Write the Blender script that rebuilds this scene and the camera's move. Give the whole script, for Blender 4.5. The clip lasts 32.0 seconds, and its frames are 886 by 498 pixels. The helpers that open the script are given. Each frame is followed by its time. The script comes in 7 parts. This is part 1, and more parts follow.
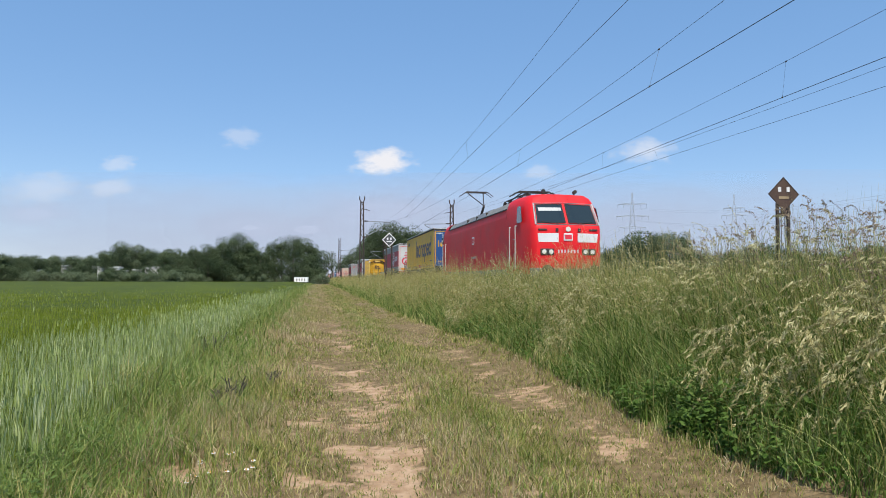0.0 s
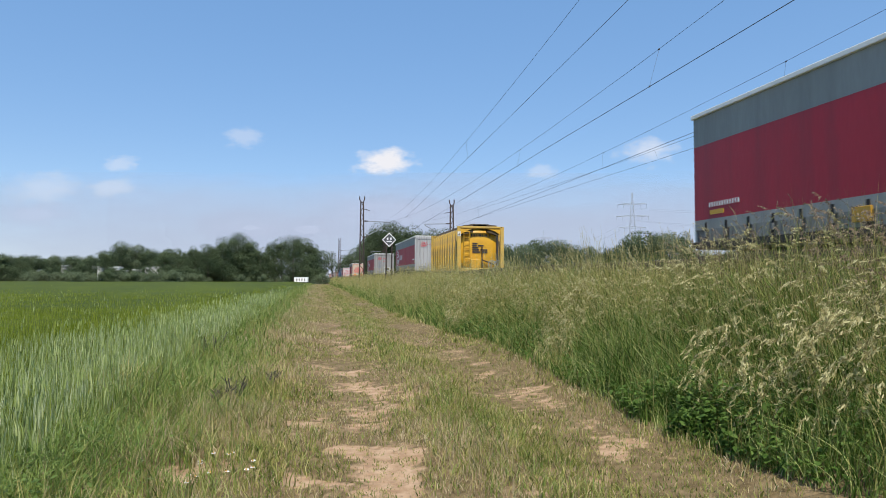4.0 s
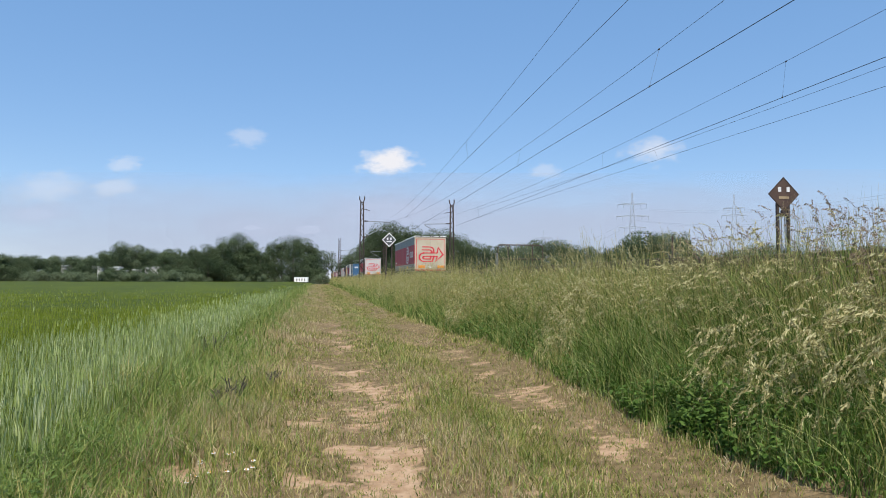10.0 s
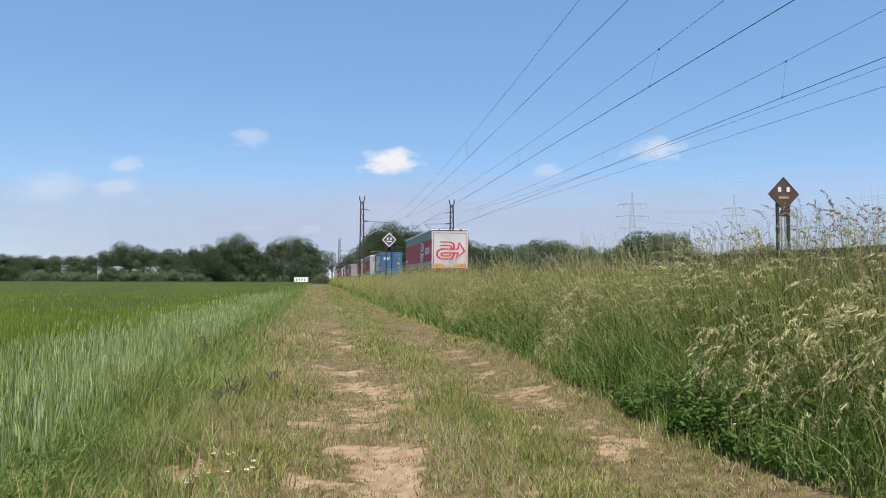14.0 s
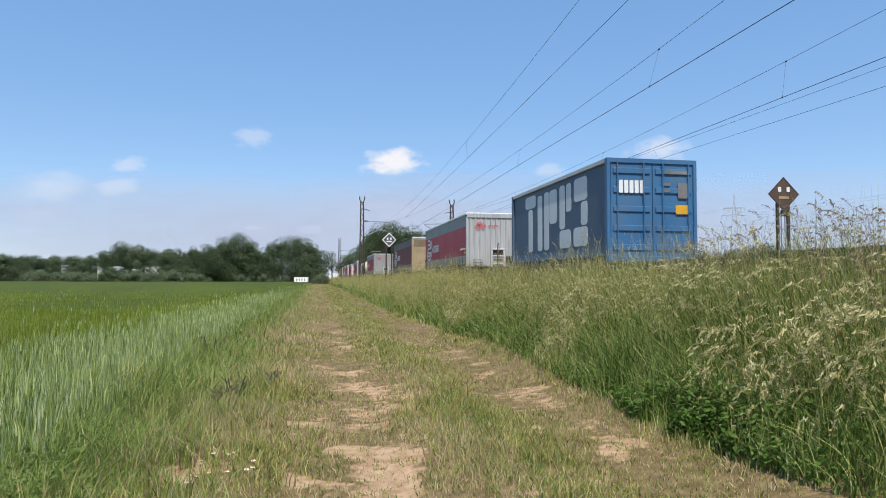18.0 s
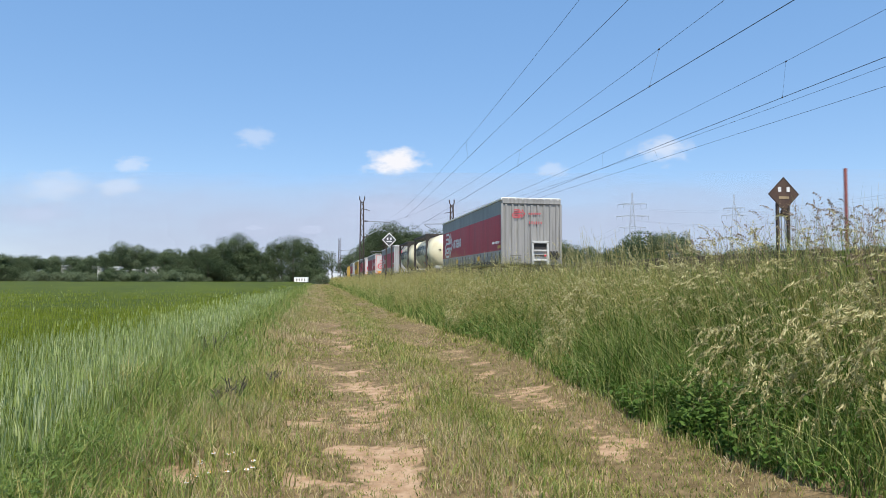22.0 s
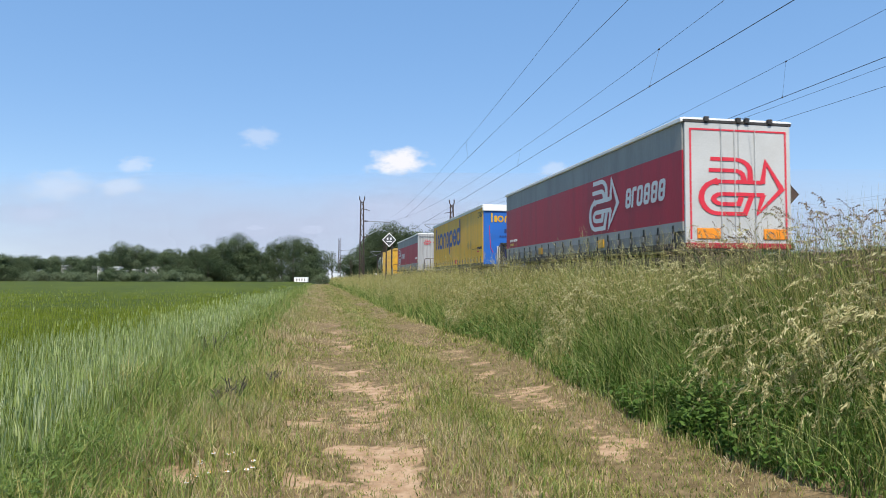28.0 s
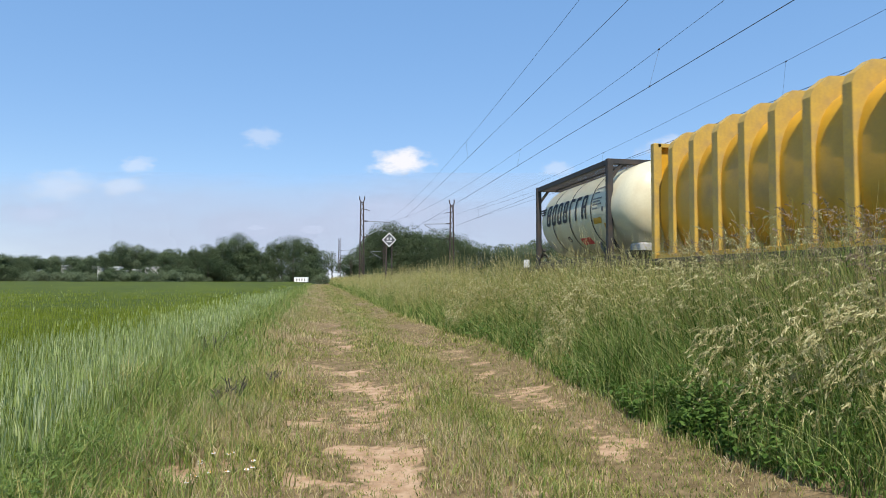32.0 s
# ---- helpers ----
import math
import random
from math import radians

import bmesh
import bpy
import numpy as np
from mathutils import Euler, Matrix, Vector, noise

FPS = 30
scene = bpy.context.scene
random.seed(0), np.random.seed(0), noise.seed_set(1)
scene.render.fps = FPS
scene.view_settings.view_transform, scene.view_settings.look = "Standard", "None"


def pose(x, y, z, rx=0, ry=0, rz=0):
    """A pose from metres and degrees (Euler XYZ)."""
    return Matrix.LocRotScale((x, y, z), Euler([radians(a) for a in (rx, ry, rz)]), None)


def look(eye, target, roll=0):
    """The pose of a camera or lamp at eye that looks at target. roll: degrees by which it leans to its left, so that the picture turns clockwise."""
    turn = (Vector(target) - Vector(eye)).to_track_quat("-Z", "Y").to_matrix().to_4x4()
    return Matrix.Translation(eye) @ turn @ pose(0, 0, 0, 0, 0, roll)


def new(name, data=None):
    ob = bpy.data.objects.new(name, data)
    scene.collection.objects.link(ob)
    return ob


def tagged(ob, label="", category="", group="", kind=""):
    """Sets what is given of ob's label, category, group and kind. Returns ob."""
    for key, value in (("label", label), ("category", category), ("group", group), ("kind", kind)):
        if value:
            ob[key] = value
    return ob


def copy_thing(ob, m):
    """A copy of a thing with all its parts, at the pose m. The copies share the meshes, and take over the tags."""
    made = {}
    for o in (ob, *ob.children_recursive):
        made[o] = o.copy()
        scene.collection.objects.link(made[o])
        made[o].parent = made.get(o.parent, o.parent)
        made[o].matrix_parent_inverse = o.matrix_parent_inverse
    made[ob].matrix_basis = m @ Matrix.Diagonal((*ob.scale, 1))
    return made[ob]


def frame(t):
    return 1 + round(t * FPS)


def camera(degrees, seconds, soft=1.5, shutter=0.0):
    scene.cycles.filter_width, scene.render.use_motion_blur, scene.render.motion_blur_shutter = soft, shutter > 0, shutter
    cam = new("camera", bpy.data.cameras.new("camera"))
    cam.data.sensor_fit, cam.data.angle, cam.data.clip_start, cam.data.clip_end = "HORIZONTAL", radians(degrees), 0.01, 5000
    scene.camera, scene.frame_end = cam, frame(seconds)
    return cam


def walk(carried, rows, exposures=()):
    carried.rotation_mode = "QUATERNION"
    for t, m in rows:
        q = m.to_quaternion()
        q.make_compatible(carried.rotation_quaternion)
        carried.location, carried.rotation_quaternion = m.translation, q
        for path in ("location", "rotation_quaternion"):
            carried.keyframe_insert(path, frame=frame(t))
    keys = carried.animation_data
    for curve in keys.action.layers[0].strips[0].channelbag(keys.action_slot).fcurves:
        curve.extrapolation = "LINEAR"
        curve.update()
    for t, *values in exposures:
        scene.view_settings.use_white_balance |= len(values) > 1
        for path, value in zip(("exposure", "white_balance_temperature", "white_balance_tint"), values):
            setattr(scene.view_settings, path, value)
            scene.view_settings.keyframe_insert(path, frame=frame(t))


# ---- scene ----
SPEED = 16.25          # the train's speed, metres a second
EYE = 1.5              # eye above the farm track
RAIL = 0.75            # rail top above the farm track
NEAR, FAR = 8.82, 12.92  # centre lines of the two tracks
YAW, PITCH, ROLL = 0.1833, 0.0445, 0.14

cam = camera(66.54, 32.0, soft=0.9, shutter=0.08)
AIM = (math.sin(YAW) * math.cos(PITCH), math.cos(YAW) * math.cos(PITCH), EYE + math.sin(PITCH))
walk(cam, [(0, look((0, 0, EYE), AIM, ROLL)), (32, look((0, 0, EYE), AIM, ROLL))], [(0, 0.16), (12, 0.17), (20, 0.25), (32, 0.29)])

# ---- light ----
SUN_TO = Vector((-0.08, -0.70, 1.0)).normalized()
world = bpy.data.worlds.new("sky")
scene.world = world
world.use_nodes = True
wn = world.node_tree.nodes
sky = wn.new("ShaderNodeTexSky")
sky.sky_type, sky.sun_disc = "NISHITA", False
sky.sun_elevation = math.asin(SUN_TO.z)
sky.sun_rotation = math.atan2(SUN_TO.x, SUN_TO.y)
sky.air_density, sky.dust_density, sky.ozone_density = 1.0, 0.0, 1.0
sky.altitude = 4000
wn["Background"].inputs[1].default_value = 0.445
soft_sky = wn.new("ShaderNodeGamma")          # evens the sky from zenith to horizon, as thin summer haze does
soft_sky.inputs[1].default_value = 0.33
tone = wn.new("ShaderNodeHueSaturation")
tone.inputs["Hue"].default_value, tone.inputs["Saturation"].default_value = 0.507, 2.3
world.node_tree.links.new(sky.outputs[0], soft_sky.inputs[0])
world.node_tree.links.new(soft_sky.outputs[0], tone.inputs["Color"])
world.node_tree.links.new(tone.outputs[0], wn["Background"].inputs[0])
sun = new("sun", bpy.data.lights.new("sun", "SUN"))
sun.data.energy, sun.data.angle, sun.data.color = 4.8, radians(0.5), (1.0, 0.95, 0.86)
sun.matrix_world = look(SUN_TO * 50, (0, 0, 0))


# ---- materials ----
def nodes_of(name):
    m = bpy.data.materials.new(name)
    m.use_nodes = True
    return m, m.node_tree.nodes, m.node_tree.links, m.node_tree.nodes["Principled BSDF"]


def ramp(nodes, stops):
    r = nodes.new("ShaderNodeValToRGB")
    while len(r.color_ramp.elements) < len(stops):
        r.color_ramp.elements.new(0.5)
    for e, (p, c) in zip(r.color_ramp.elements, stops):
        e.position, e.color = p, (*c, 1)
    return r


def surface(name, a, b, coarse=1.5, fine=30.0, rough=0.6, metal=0.0, bump=0.1, dirt=None, dirt_amount=0.35, stretch=(1, 1, 1), gloss=0.5):
    """Two colours mixed by coarse and fine noise, with fine relief and optional dirt."""
    m, n, l, p = nodes_of(name)
    co = n.new("ShaderNodeTexCoord")
    mp = n.new("ShaderNodeMapping")
    mp.inputs["Scale"].default_value = stretch
    l.new(co.outputs["Object"], mp.inputs[0])
    n1, n2 = n.new("ShaderNodeTexNoise"), n.new("ShaderNodeTexNoise")
    n1.inputs["Scale"].default_value, n1.inputs["Detail"].default_value = coarse, 5
    n2.inputs["Scale"].default_value, n2.inputs["Detail"].default_value = fine, 4
    l.new(mp.outputs[0], n1.inputs[0]), l.new(mp.outputs[0], n2.inputs[0])
    add = n.new("ShaderNodeMath")
    add.operation = "MULTIPLY_ADD"
    l.new(n2.outputs[0], add.inputs[0])
    add.inputs[1].default_value = 0.5
    l.new(n1.outputs[0], add.inputs[2])
    r = ramp(n, [(0.5, a), (1.0, b)])
    l.new(add.outputs[0], r.inputs[0])
    colour = r.outputs[0]
    if dirt:
        n3 = n.new("ShaderNodeTexNoise")
        n3.inputs["Scale"].default_value, n3.inputs["Detail"].default_value = coarse * 2.3, 7
        l.new(mp.outputs[0], n3.inputs[0])
        k = ramp(n, [(0.48, (0, 0, 0)), (0.75, (dirt_amount,) * 3)])
        l.new(n3.outputs[0], k.inputs[0])
        mx = n.new("ShaderNodeMixRGB")
        l.new(k.outputs[0], mx.inputs[0]), l.new(colour, mx.inputs[1])
        mx.inputs[2].default_value = (*dirt, 1)
        colour = mx.outputs[0]
    l.new(colour, p.inputs["Base Color"])
    p.inputs["Metallic"].default_value = metal
    p.inputs["Specular IOR Level"].default_value = gloss
    rr = n.new("ShaderNodeMapRange")
    rr.inputs[3].default_value, rr.inputs[4].default_value = rough * 0.8, min(1, rough * 1.25)
    l.new(n1.outputs[0], rr.inputs[0]), l.new(rr.outputs[0], p.inputs["Roughness"])
    if bump:
        bp = n.new("ShaderNodeBump")
        bp.inputs["Strength"].default_value, bp.inputs["Distance"].default_value = bump, 0.02
        l.new(n2.outputs[0], bp.inputs["Height"]), l.new(bp.outputs[0], p.inputs["Normal"])
    return m


def foliage(name, stops, through_light=0.35, rough=0.55, patch=0.6, patch_scale=0.35):
    """Leaves and blades: each its own tone, drifting from patch to patch, with light passing through."""
    m, n, l, p = nodes_of(name)
    g = n.new("ShaderNodeNewGeometry")
    co = n.new("ShaderNodeTexCoord")
    nz = n.new("ShaderNodeTexNoise")
    nz.inputs["Scale"].default_value, nz.inputs["Detail"].default_value = patch_scale, 3
    l.new(co.outputs["Object"], nz.inputs[0])
    mr = n.new("ShaderNodeMapRange")
    mr.inputs[1].default_value, mr.inputs[2].default_value = 0.3, 0.7
    l.new(nz.outputs[0], mr.inputs[0])
    mix = n.new("ShaderNodeMix")
    mix.inputs[0].default_value = patch
    l.new(g.outputs["Random Per Island"], mix.inputs[2]), l.new(mr.outputs[0], mix.inputs[3])
    r = ramp(n, stops)
    l.new(mix.outputs[0], r.inputs[0]), l.new(r.outputs[0], p.inputs["Base Color"])
    p.inputs["Roughness"].default_value = rough
    p.inputs["Specular IOR Level"].default_value = 0.12
    t = n.new("ShaderNodeBsdfTranslucent")
    l.new(r.outputs[0], t.inputs[0])
    ms = n.new("ShaderNodeMixShader")
    ms.inputs[0].default_value = through_light
    l.new(p.outputs[0], ms.inputs[1]), l.new(t.outputs[0], ms.inputs[2])
    l.new(ms.outputs[0], n["Material Output"].inputs[0])
    return m


def glass_like(name, colour, rough=0.05):
    m, n, l, p = nodes_of(name)
    p.inputs["Base Color"].default_value = (*colour, 1)
    p.inputs["Roughness"].default_value = rough
    p.inputs["Coat Weight"].default_value = 0.6
    return m


M = {}
M["red"] = surface("loco_red", (0.62, 0.012, 0.018), (0.72, 0.02, 0.026), 0.8, 40, 0.5, 0, 0.02, (0.30, 0.04, 0.04), 0.3, (1, 1, 1), 0.22)
M["curtain_red"] = surface("red_tarpaulin", (0.33, 0.017, 0.033), (0.43, 0.027, 0.048), 0.5, 14, 0.5, 0, 0.2, (0.16, 0.03, 0.04), 0.45, (1, 2.2, 0.25), 0.35)
M["curtain_grey"] = surface("grey_tarpaulin", (0.265, 0.264, 0.25), (0.36, 0.358, 0.34), 0.5, 14, 0.6, 0, 0.2, (0.19, 0.185, 0.172), 0.4, (1, 2.2, 0.25), 0.3)
M["lower_grey"] = surface("grimy_grey_tarpaulin", (0.19, 0.187, 0.175), (0.31, 0.306, 0.288), 1.2, 14, 0.7, 0, 0.3, (0.06, 0.06, 0.055), 0.6, (1, 2.5, 0.8), 0.25)
M["curtain_yellow"] = surface("yellow_tarpaulin", (0.72, 0.385, 0.014), (0.82, 0.455, 0.022), 0.5, 14, 0.5, 0, 0.2, (0.38, 0.24, 0.06), 0.45, (1, 2.2, 0.25), 0.35)
M["white"] = surface("white_paint", (0.42, 0.42, 0.405), (0.54, 0.54, 0.52), 0.7, 30, 0.45, 0, 0.04, (0.36, 0.34, 0.31), 0.4)
M["silver"] = surface("silver_sheet", (0.32, 0.32, 0.32), (0.43, 0.43, 0.43), 0.8, 40, 0.5, 0.1, 0.05, (0.17, 0.155, 0.14), 0.6, (5, 1, 0.35))
M["silver_dull"] = surface("grimy_silver_sheet", (0.24, 0.235, 0.225), (0.33, 0.325, 0.315), 0.8, 40, 0.55, 0.1, 0.05, (0.12, 0.11, 0.095), 0.6, (5, 1, 0.35))
M["cream"] = surface("cream_paint", (0.43, 0.375, 0.27), (0.52, 0.46, 0.35), 0.7, 30, 0.45, 0, 0.04, (0.35, 0.25, 0.15), 0.5)
M["tan"] = surface("dirty_tan_paint", (0.27, 0.20, 0.11), (0.36, 0.28, 0.16), 0.9, 30, 0.55, 0, 0.05, (0.14, 0.09, 0.05), 0.6)
M["tank_white"] = surface("tank_white", (0.62, 0.56, 0.37), (0.72, 0.66, 0.47), 0.6, 20, 0.38, 0, 0.05, (0.52, 0.40, 0.22), 0.5)
M["curtain_dirty"] = surface("dirty_red_tarpaulin", (0.135, 0.036, 0.036), (0.19, 0.05, 0.05), 0.5, 14, 0.6, 0, 0.2, (0.07, 0.05, 0.045), 0.5, (1, 2.2, 0.25), 0.25)
M["band_dirty"] = surface("dirty_grey_tarpaulin", (0.14, 0.128, 0.115), (0.21, 0.195, 0.175), 0.5, 14, 0.6, 0, 0.2, (0.06, 0.05, 0.04), 0.5, (1, 2.2, 0.25), 0.25)
M["tan_dark"] = surface("brown_stained_paint", (0.13, 0.095, 0.06), (0.19, 0.14, 0.085), 0.9, 30, 0.6, 0, 0.05, (0.09, 0.06, 0.04), 0.5)
M["blue_deep"] = surface("deep_blue_paint", (0.010, 0.055, 0.18), (0.016, 0.07, 0.23), 0.7, 30, 0.45, 0, 0.04, (0.04, 0.05, 0.08), 0.3)
M["slate_print"] = surface("faded_blue_print", (0.035, 0.04, 0.09), (0.05, 0.055, 0.12), 0.7, 30, 0.5, 0, 0.04)
M["house_white"] = surface("white_render", (0.74, 0.74, 0.72), (0.82, 0.82, 0.80), 0.4, 10, 0.8, 0, 0.05)
M["green_plate"] = surface("green_plate", (0.01, 0.16, 0.05), (0.02, 0.22, 0.07), 2, 30, 0.5, 0, 0.02)
M["blue_print"] = surface("strong_blue_print", (0.010, 0.045, 0.20), (0.016, 0.06, 0.26), 0.7, 30, 0.5, 0, 0.04)
M["grimy"] = surface("grimy_roof", (0.03, 0.022, 0.015), (0.09, 0.06, 0.03), 2, 20, 0.8, 0, 0.3, (0.20, 0.13, 0.05), 0.5)
M["blue"] = surface("blue_paint", (0.012, 0.10, 0.40), (0.02, 0.13, 0.48), 0.7, 30, 0.4, 0, 0.04, (0.05, 0.07, 0.12), 0.3)
M["blue_dark"] = surface("dark_blue_print", (0.012, 0.022, 0.09), (0.02, 0.03, 0.12), 0.7, 30, 0.5, 0, 0.04)
M["blue_steel"] = surface("blue_steel", (0.022, 0.092, 0.205), (0.038, 0.135, 0.265), 0.7, 30, 0.5, 0, 0.06, (0.12, 0.12, 0.12), 0.4)
M["curtain_blue"] = surface("slate_tarpaulin", (0.045, 0.075, 0.13), (0.07, 0.11, 0.17), 0.5, 14, 0.55, 0, 0.12, (0.1, 0.1, 0.1), 0.4)
M["yellow"] = surface("yellow_paint", (0.54, 0.28, 0.012), (0.64, 0.345, 0.018), 0.6, 24, 0.42, 0, 0.06, (0.20, 0.13, 0.03), 0.55)
M["rib_tan"] = surface("weathered_yellow_paint", (0.40, 0.26, 0.06), (0.58, 0.37, 0.06), 1.5, 24, 0.55, 0, 0.1, (0.26, 0.19, 0.11), 0.6)
M["orange"] = surface("orange_reflector", (0.75, 0.22, 0.01), (0.85, 0.30, 0.02), 2, 40, 0.35, 0, 0.02)
M["print_white"] = surface("white_print", (0.58, 0.58, 0.58), (0.68, 0.68, 0.68), 1, 30, 0.5, 0, 0.02)
M["print_red"] = surface("red_print", (0.55, 0.02, 0.04), (0.65, 0.03, 0.05), 1, 30, 0.5, 0, 0.02)
M["print_dull"] = surface("faded_red_print", (0.42, 0.05, 0.07), (0.50, 0.09, 0.10), 1, 30, 0.6, 0, 0.02)
M["dark_steel"] = surface("dark_steel", (0.02, 0.02, 0.022), (0.055, 0.05, 0.045), 1.5, 40, 0.65, 0.2, 0.15, (0.10, 0.06, 0.035), 0.6)
M["grey_steel"] = surface("grey_steel", (0.12, 0.125, 0.13), (0.22, 0.22, 0.22), 1.5, 40, 0.55, 0.3, 0.12, (0.10, 0.07, 0.05), 0.5)
M["roof_grey"] = surface("roof_grey", (0.16, 0.17, 0.18), (0.24, 0.25, 0.26), 1, 30, 0.6, 0.1, 0.1, (0.08, 0.07, 0.06), 0.5)
M["wagon"] = surface("wagon_paint", (0.05, 0.035, 0.03), (0.11, 0.08, 0.065), 1.5, 40, 0.7, 0.1, 0.15, (0.14, 0.07, 0.04), 0.6)
M["rubber"] = surface("black_rubber", (0.012, 0.012, 0.012), (0.03, 0.03, 0.03), 2, 50, 0.8, 0, 0.1)
M["rust"] = surface("rusty_steel", (0.032, 0.025, 0.022), (0.075, 0.052, 0.042), 2, 40, 0.8, 0.2, 0.3)
M["rust_red"] = surface("red_oxide_paint", (0.20, 0.05, 0.045), (0.30, 0.085, 0.07), 2, 40, 0.7, 0.0, 0.1)
M["rail"] = surface("rail_steel", (0.22, 0.19, 0.17), (0.40, 0.38, 0.36), 2, 60, 0.35, 0.8, 0.05)
M["ballast"] = surface("ballast_stone", (0.10, 0.085, 0.075), (0.26, 0.23, 0.20), 3, 18, 0.9, 0, 1.0)
M["concrete"] = surface("concrete", (0.26, 0.25, 0.23), (0.40, 0.39, 0.36), 1, 25, 0.85, 0, 0.25)
M["wire"] = surface("copper_wire", (0.03, 0.028, 0.027), (0.05, 0.045, 0.04), 2, 30, 0.6, 0.6, 0.0)
M["galv"] = surface("galvanised_steel", (0.20, 0.21, 0.22), (0.32, 0.33, 0.34), 1.5, 30, 0.5, 0.6, 0.05)
# tower steel lightened and blued: the distance haze is put into its colour
M["pylon"] = surface("haze_toned_steel", (0.30, 0.34, 0.40), (0.38, 0.42, 0.47), 1.5, 30, 0.7, 0.0, 0.05)
M["bark"] = surface("bark", (0.05, 0.04, 0.03), (0.13, 0.11, 0.085), 2, 14, 0.9, 0, 0.6, None, 0, (1, 1, 0.3))
M["glass"] = glass_like("dark_glass", (0.02, 0.03, 0.032))
M["lens"] = glass_like("lamp_glass", (0.65, 0.62, 0.55), 0.1)
M["sign_brown"] = surface("weathered_sign_back", (0.055, 0.032, 0.024), (0.10, 0.06, 0.042), 3, 30, 0.7, 0.1, 0.1)
M["sign_blue"] = surface("weathered_sign_face", (0.04, 0.045, 0.05), (0.09, 0.095, 0.10), 3, 30, 0.6, 0, 0.05)
M["leaf_far"] = foliage("tree_leaves", [(0.0, (0.046, 0.072, 0.036)), (0.5, (0.072, 0.10, 0.048)), (1.0, (0.108, 0.138, 0.068))], 0.22, 0.8, 0.88, 0.25)
M["leaf_light"] = foliage("pale_tree_leaves", [(0.0, (0.08, 0.11, 0.058)), (0.5, (0.118, 0.15, 0.08)), (1.0, (0.16, 0.195, 0.105))], 0.22, 0.6, 0.82, 0.25)


# ---- mesh helpers ----
def part(name, bm, material, parent, label=""):
    """Links a bmesh as one mesh under a thing or a part."""
    me = bpy.data.meshes.new(name)
    bm.to_mesh(me)
    bm.free()
    for m in material if isinstance(material, (list, tuple)) else [material]:
        me.materials.append(m)
    ob = new(name, me)
    ob.parent = parent
    if name.endswith("_print"):
        ob["kind"] = "stuff"
    if label:
        ob["label"] = label
    return ob


def share(name, ob, parent, loc=(0, 0, 0)):
    """Another part on the mesh of ob."""
    o = new(name, ob.data)
    o.parent = parent
    o.location = loc
    return o


def box(bm, x0, x1, y0, y1, z0, z1, bevel=0.0):
    r = bmesh.ops.create_cube(bm, size=1, matrix=Matrix.Translation(((x0 + x1) / 2, (y0 + y1) / 2, (z0 + z1) / 2)) @ Matrix.Diagonal((x1 - x0, y1 - y0, z1 - z0, 1)))
    if bevel:
        edges = list({e for v in r["verts"] for e in v.link_edges})
        bmesh.ops.bevel(bm, geom=edges, offset=bevel, segments=2, affect="EDGES", profile=0.5)
    return r


def rod(bm, a, b, r, r2=None, seg=8, caps=True):
    a, b = Vector(a), Vector(b)
    d = b - a
    q = d.to_track_quat("Z", "Y").to_matrix().to_4x4()
    bmesh.ops.create_cone(bm, cap_ends=caps, segments=seg, radius1=r, radius2=r if r2 is None else r2, depth=d.length, matrix=Matrix.Translation((a + b) / 2) @ q)


def boxed(*args, **kw):
    bm = bmesh.new()
    box(bm, *args, **kw)
    return bm


def rodded(pairs, r, seg=8):
    bm = bmesh.new()
    for a, b in pairs:
        rod(bm, a, b, r, seg=seg)
    return bm


def smooth(ob, angle=40):
    me = ob.data
    me.polygons.foreach_set("use_smooth", [True] * len(me.polygons))
    me.set_sharp_from_angle(angle=radians(angle))
    return ob


def empty(name, m, label, category, group="", kind=""):
    e = new(name)
    e.empty_display_size = 0.3
    e.matrix_world = m
    return tagged(e, label, category, group, kind)


def raw_mesh(name, verts, tris, material, quads=None):
    """A mesh straight from arrays."""
    me = bpy.data.meshes.new(name)
    nt, nq = len(tris), 0 if quads is None else len(quads)
    me.vertices.add(len(verts))
    me.vertices.foreach_set("co", np.asarray(verts, np.float32).ravel())
    loops = np.asarray(tris, np.int32).ravel()
    if nq:
        loops = np.concatenate([loops, np.asarray(quads, np.int32).ravel()])
    me.loops.add(len(loops))
    me.loops.foreach_set("vertex_index", loops)
    me.polygons.add(nt + nq)
    starts = np.concatenate([np.arange(nt) * 3, nt * 3 + np.arange(nq) * 4]).astype(np.int32)
    me.polygons.foreach_set("loop_start", starts)
    me.update(calc_edges=True)
    me.materials.append(material)
    return new(name, me)


RNG = np.random.default_rng(7)


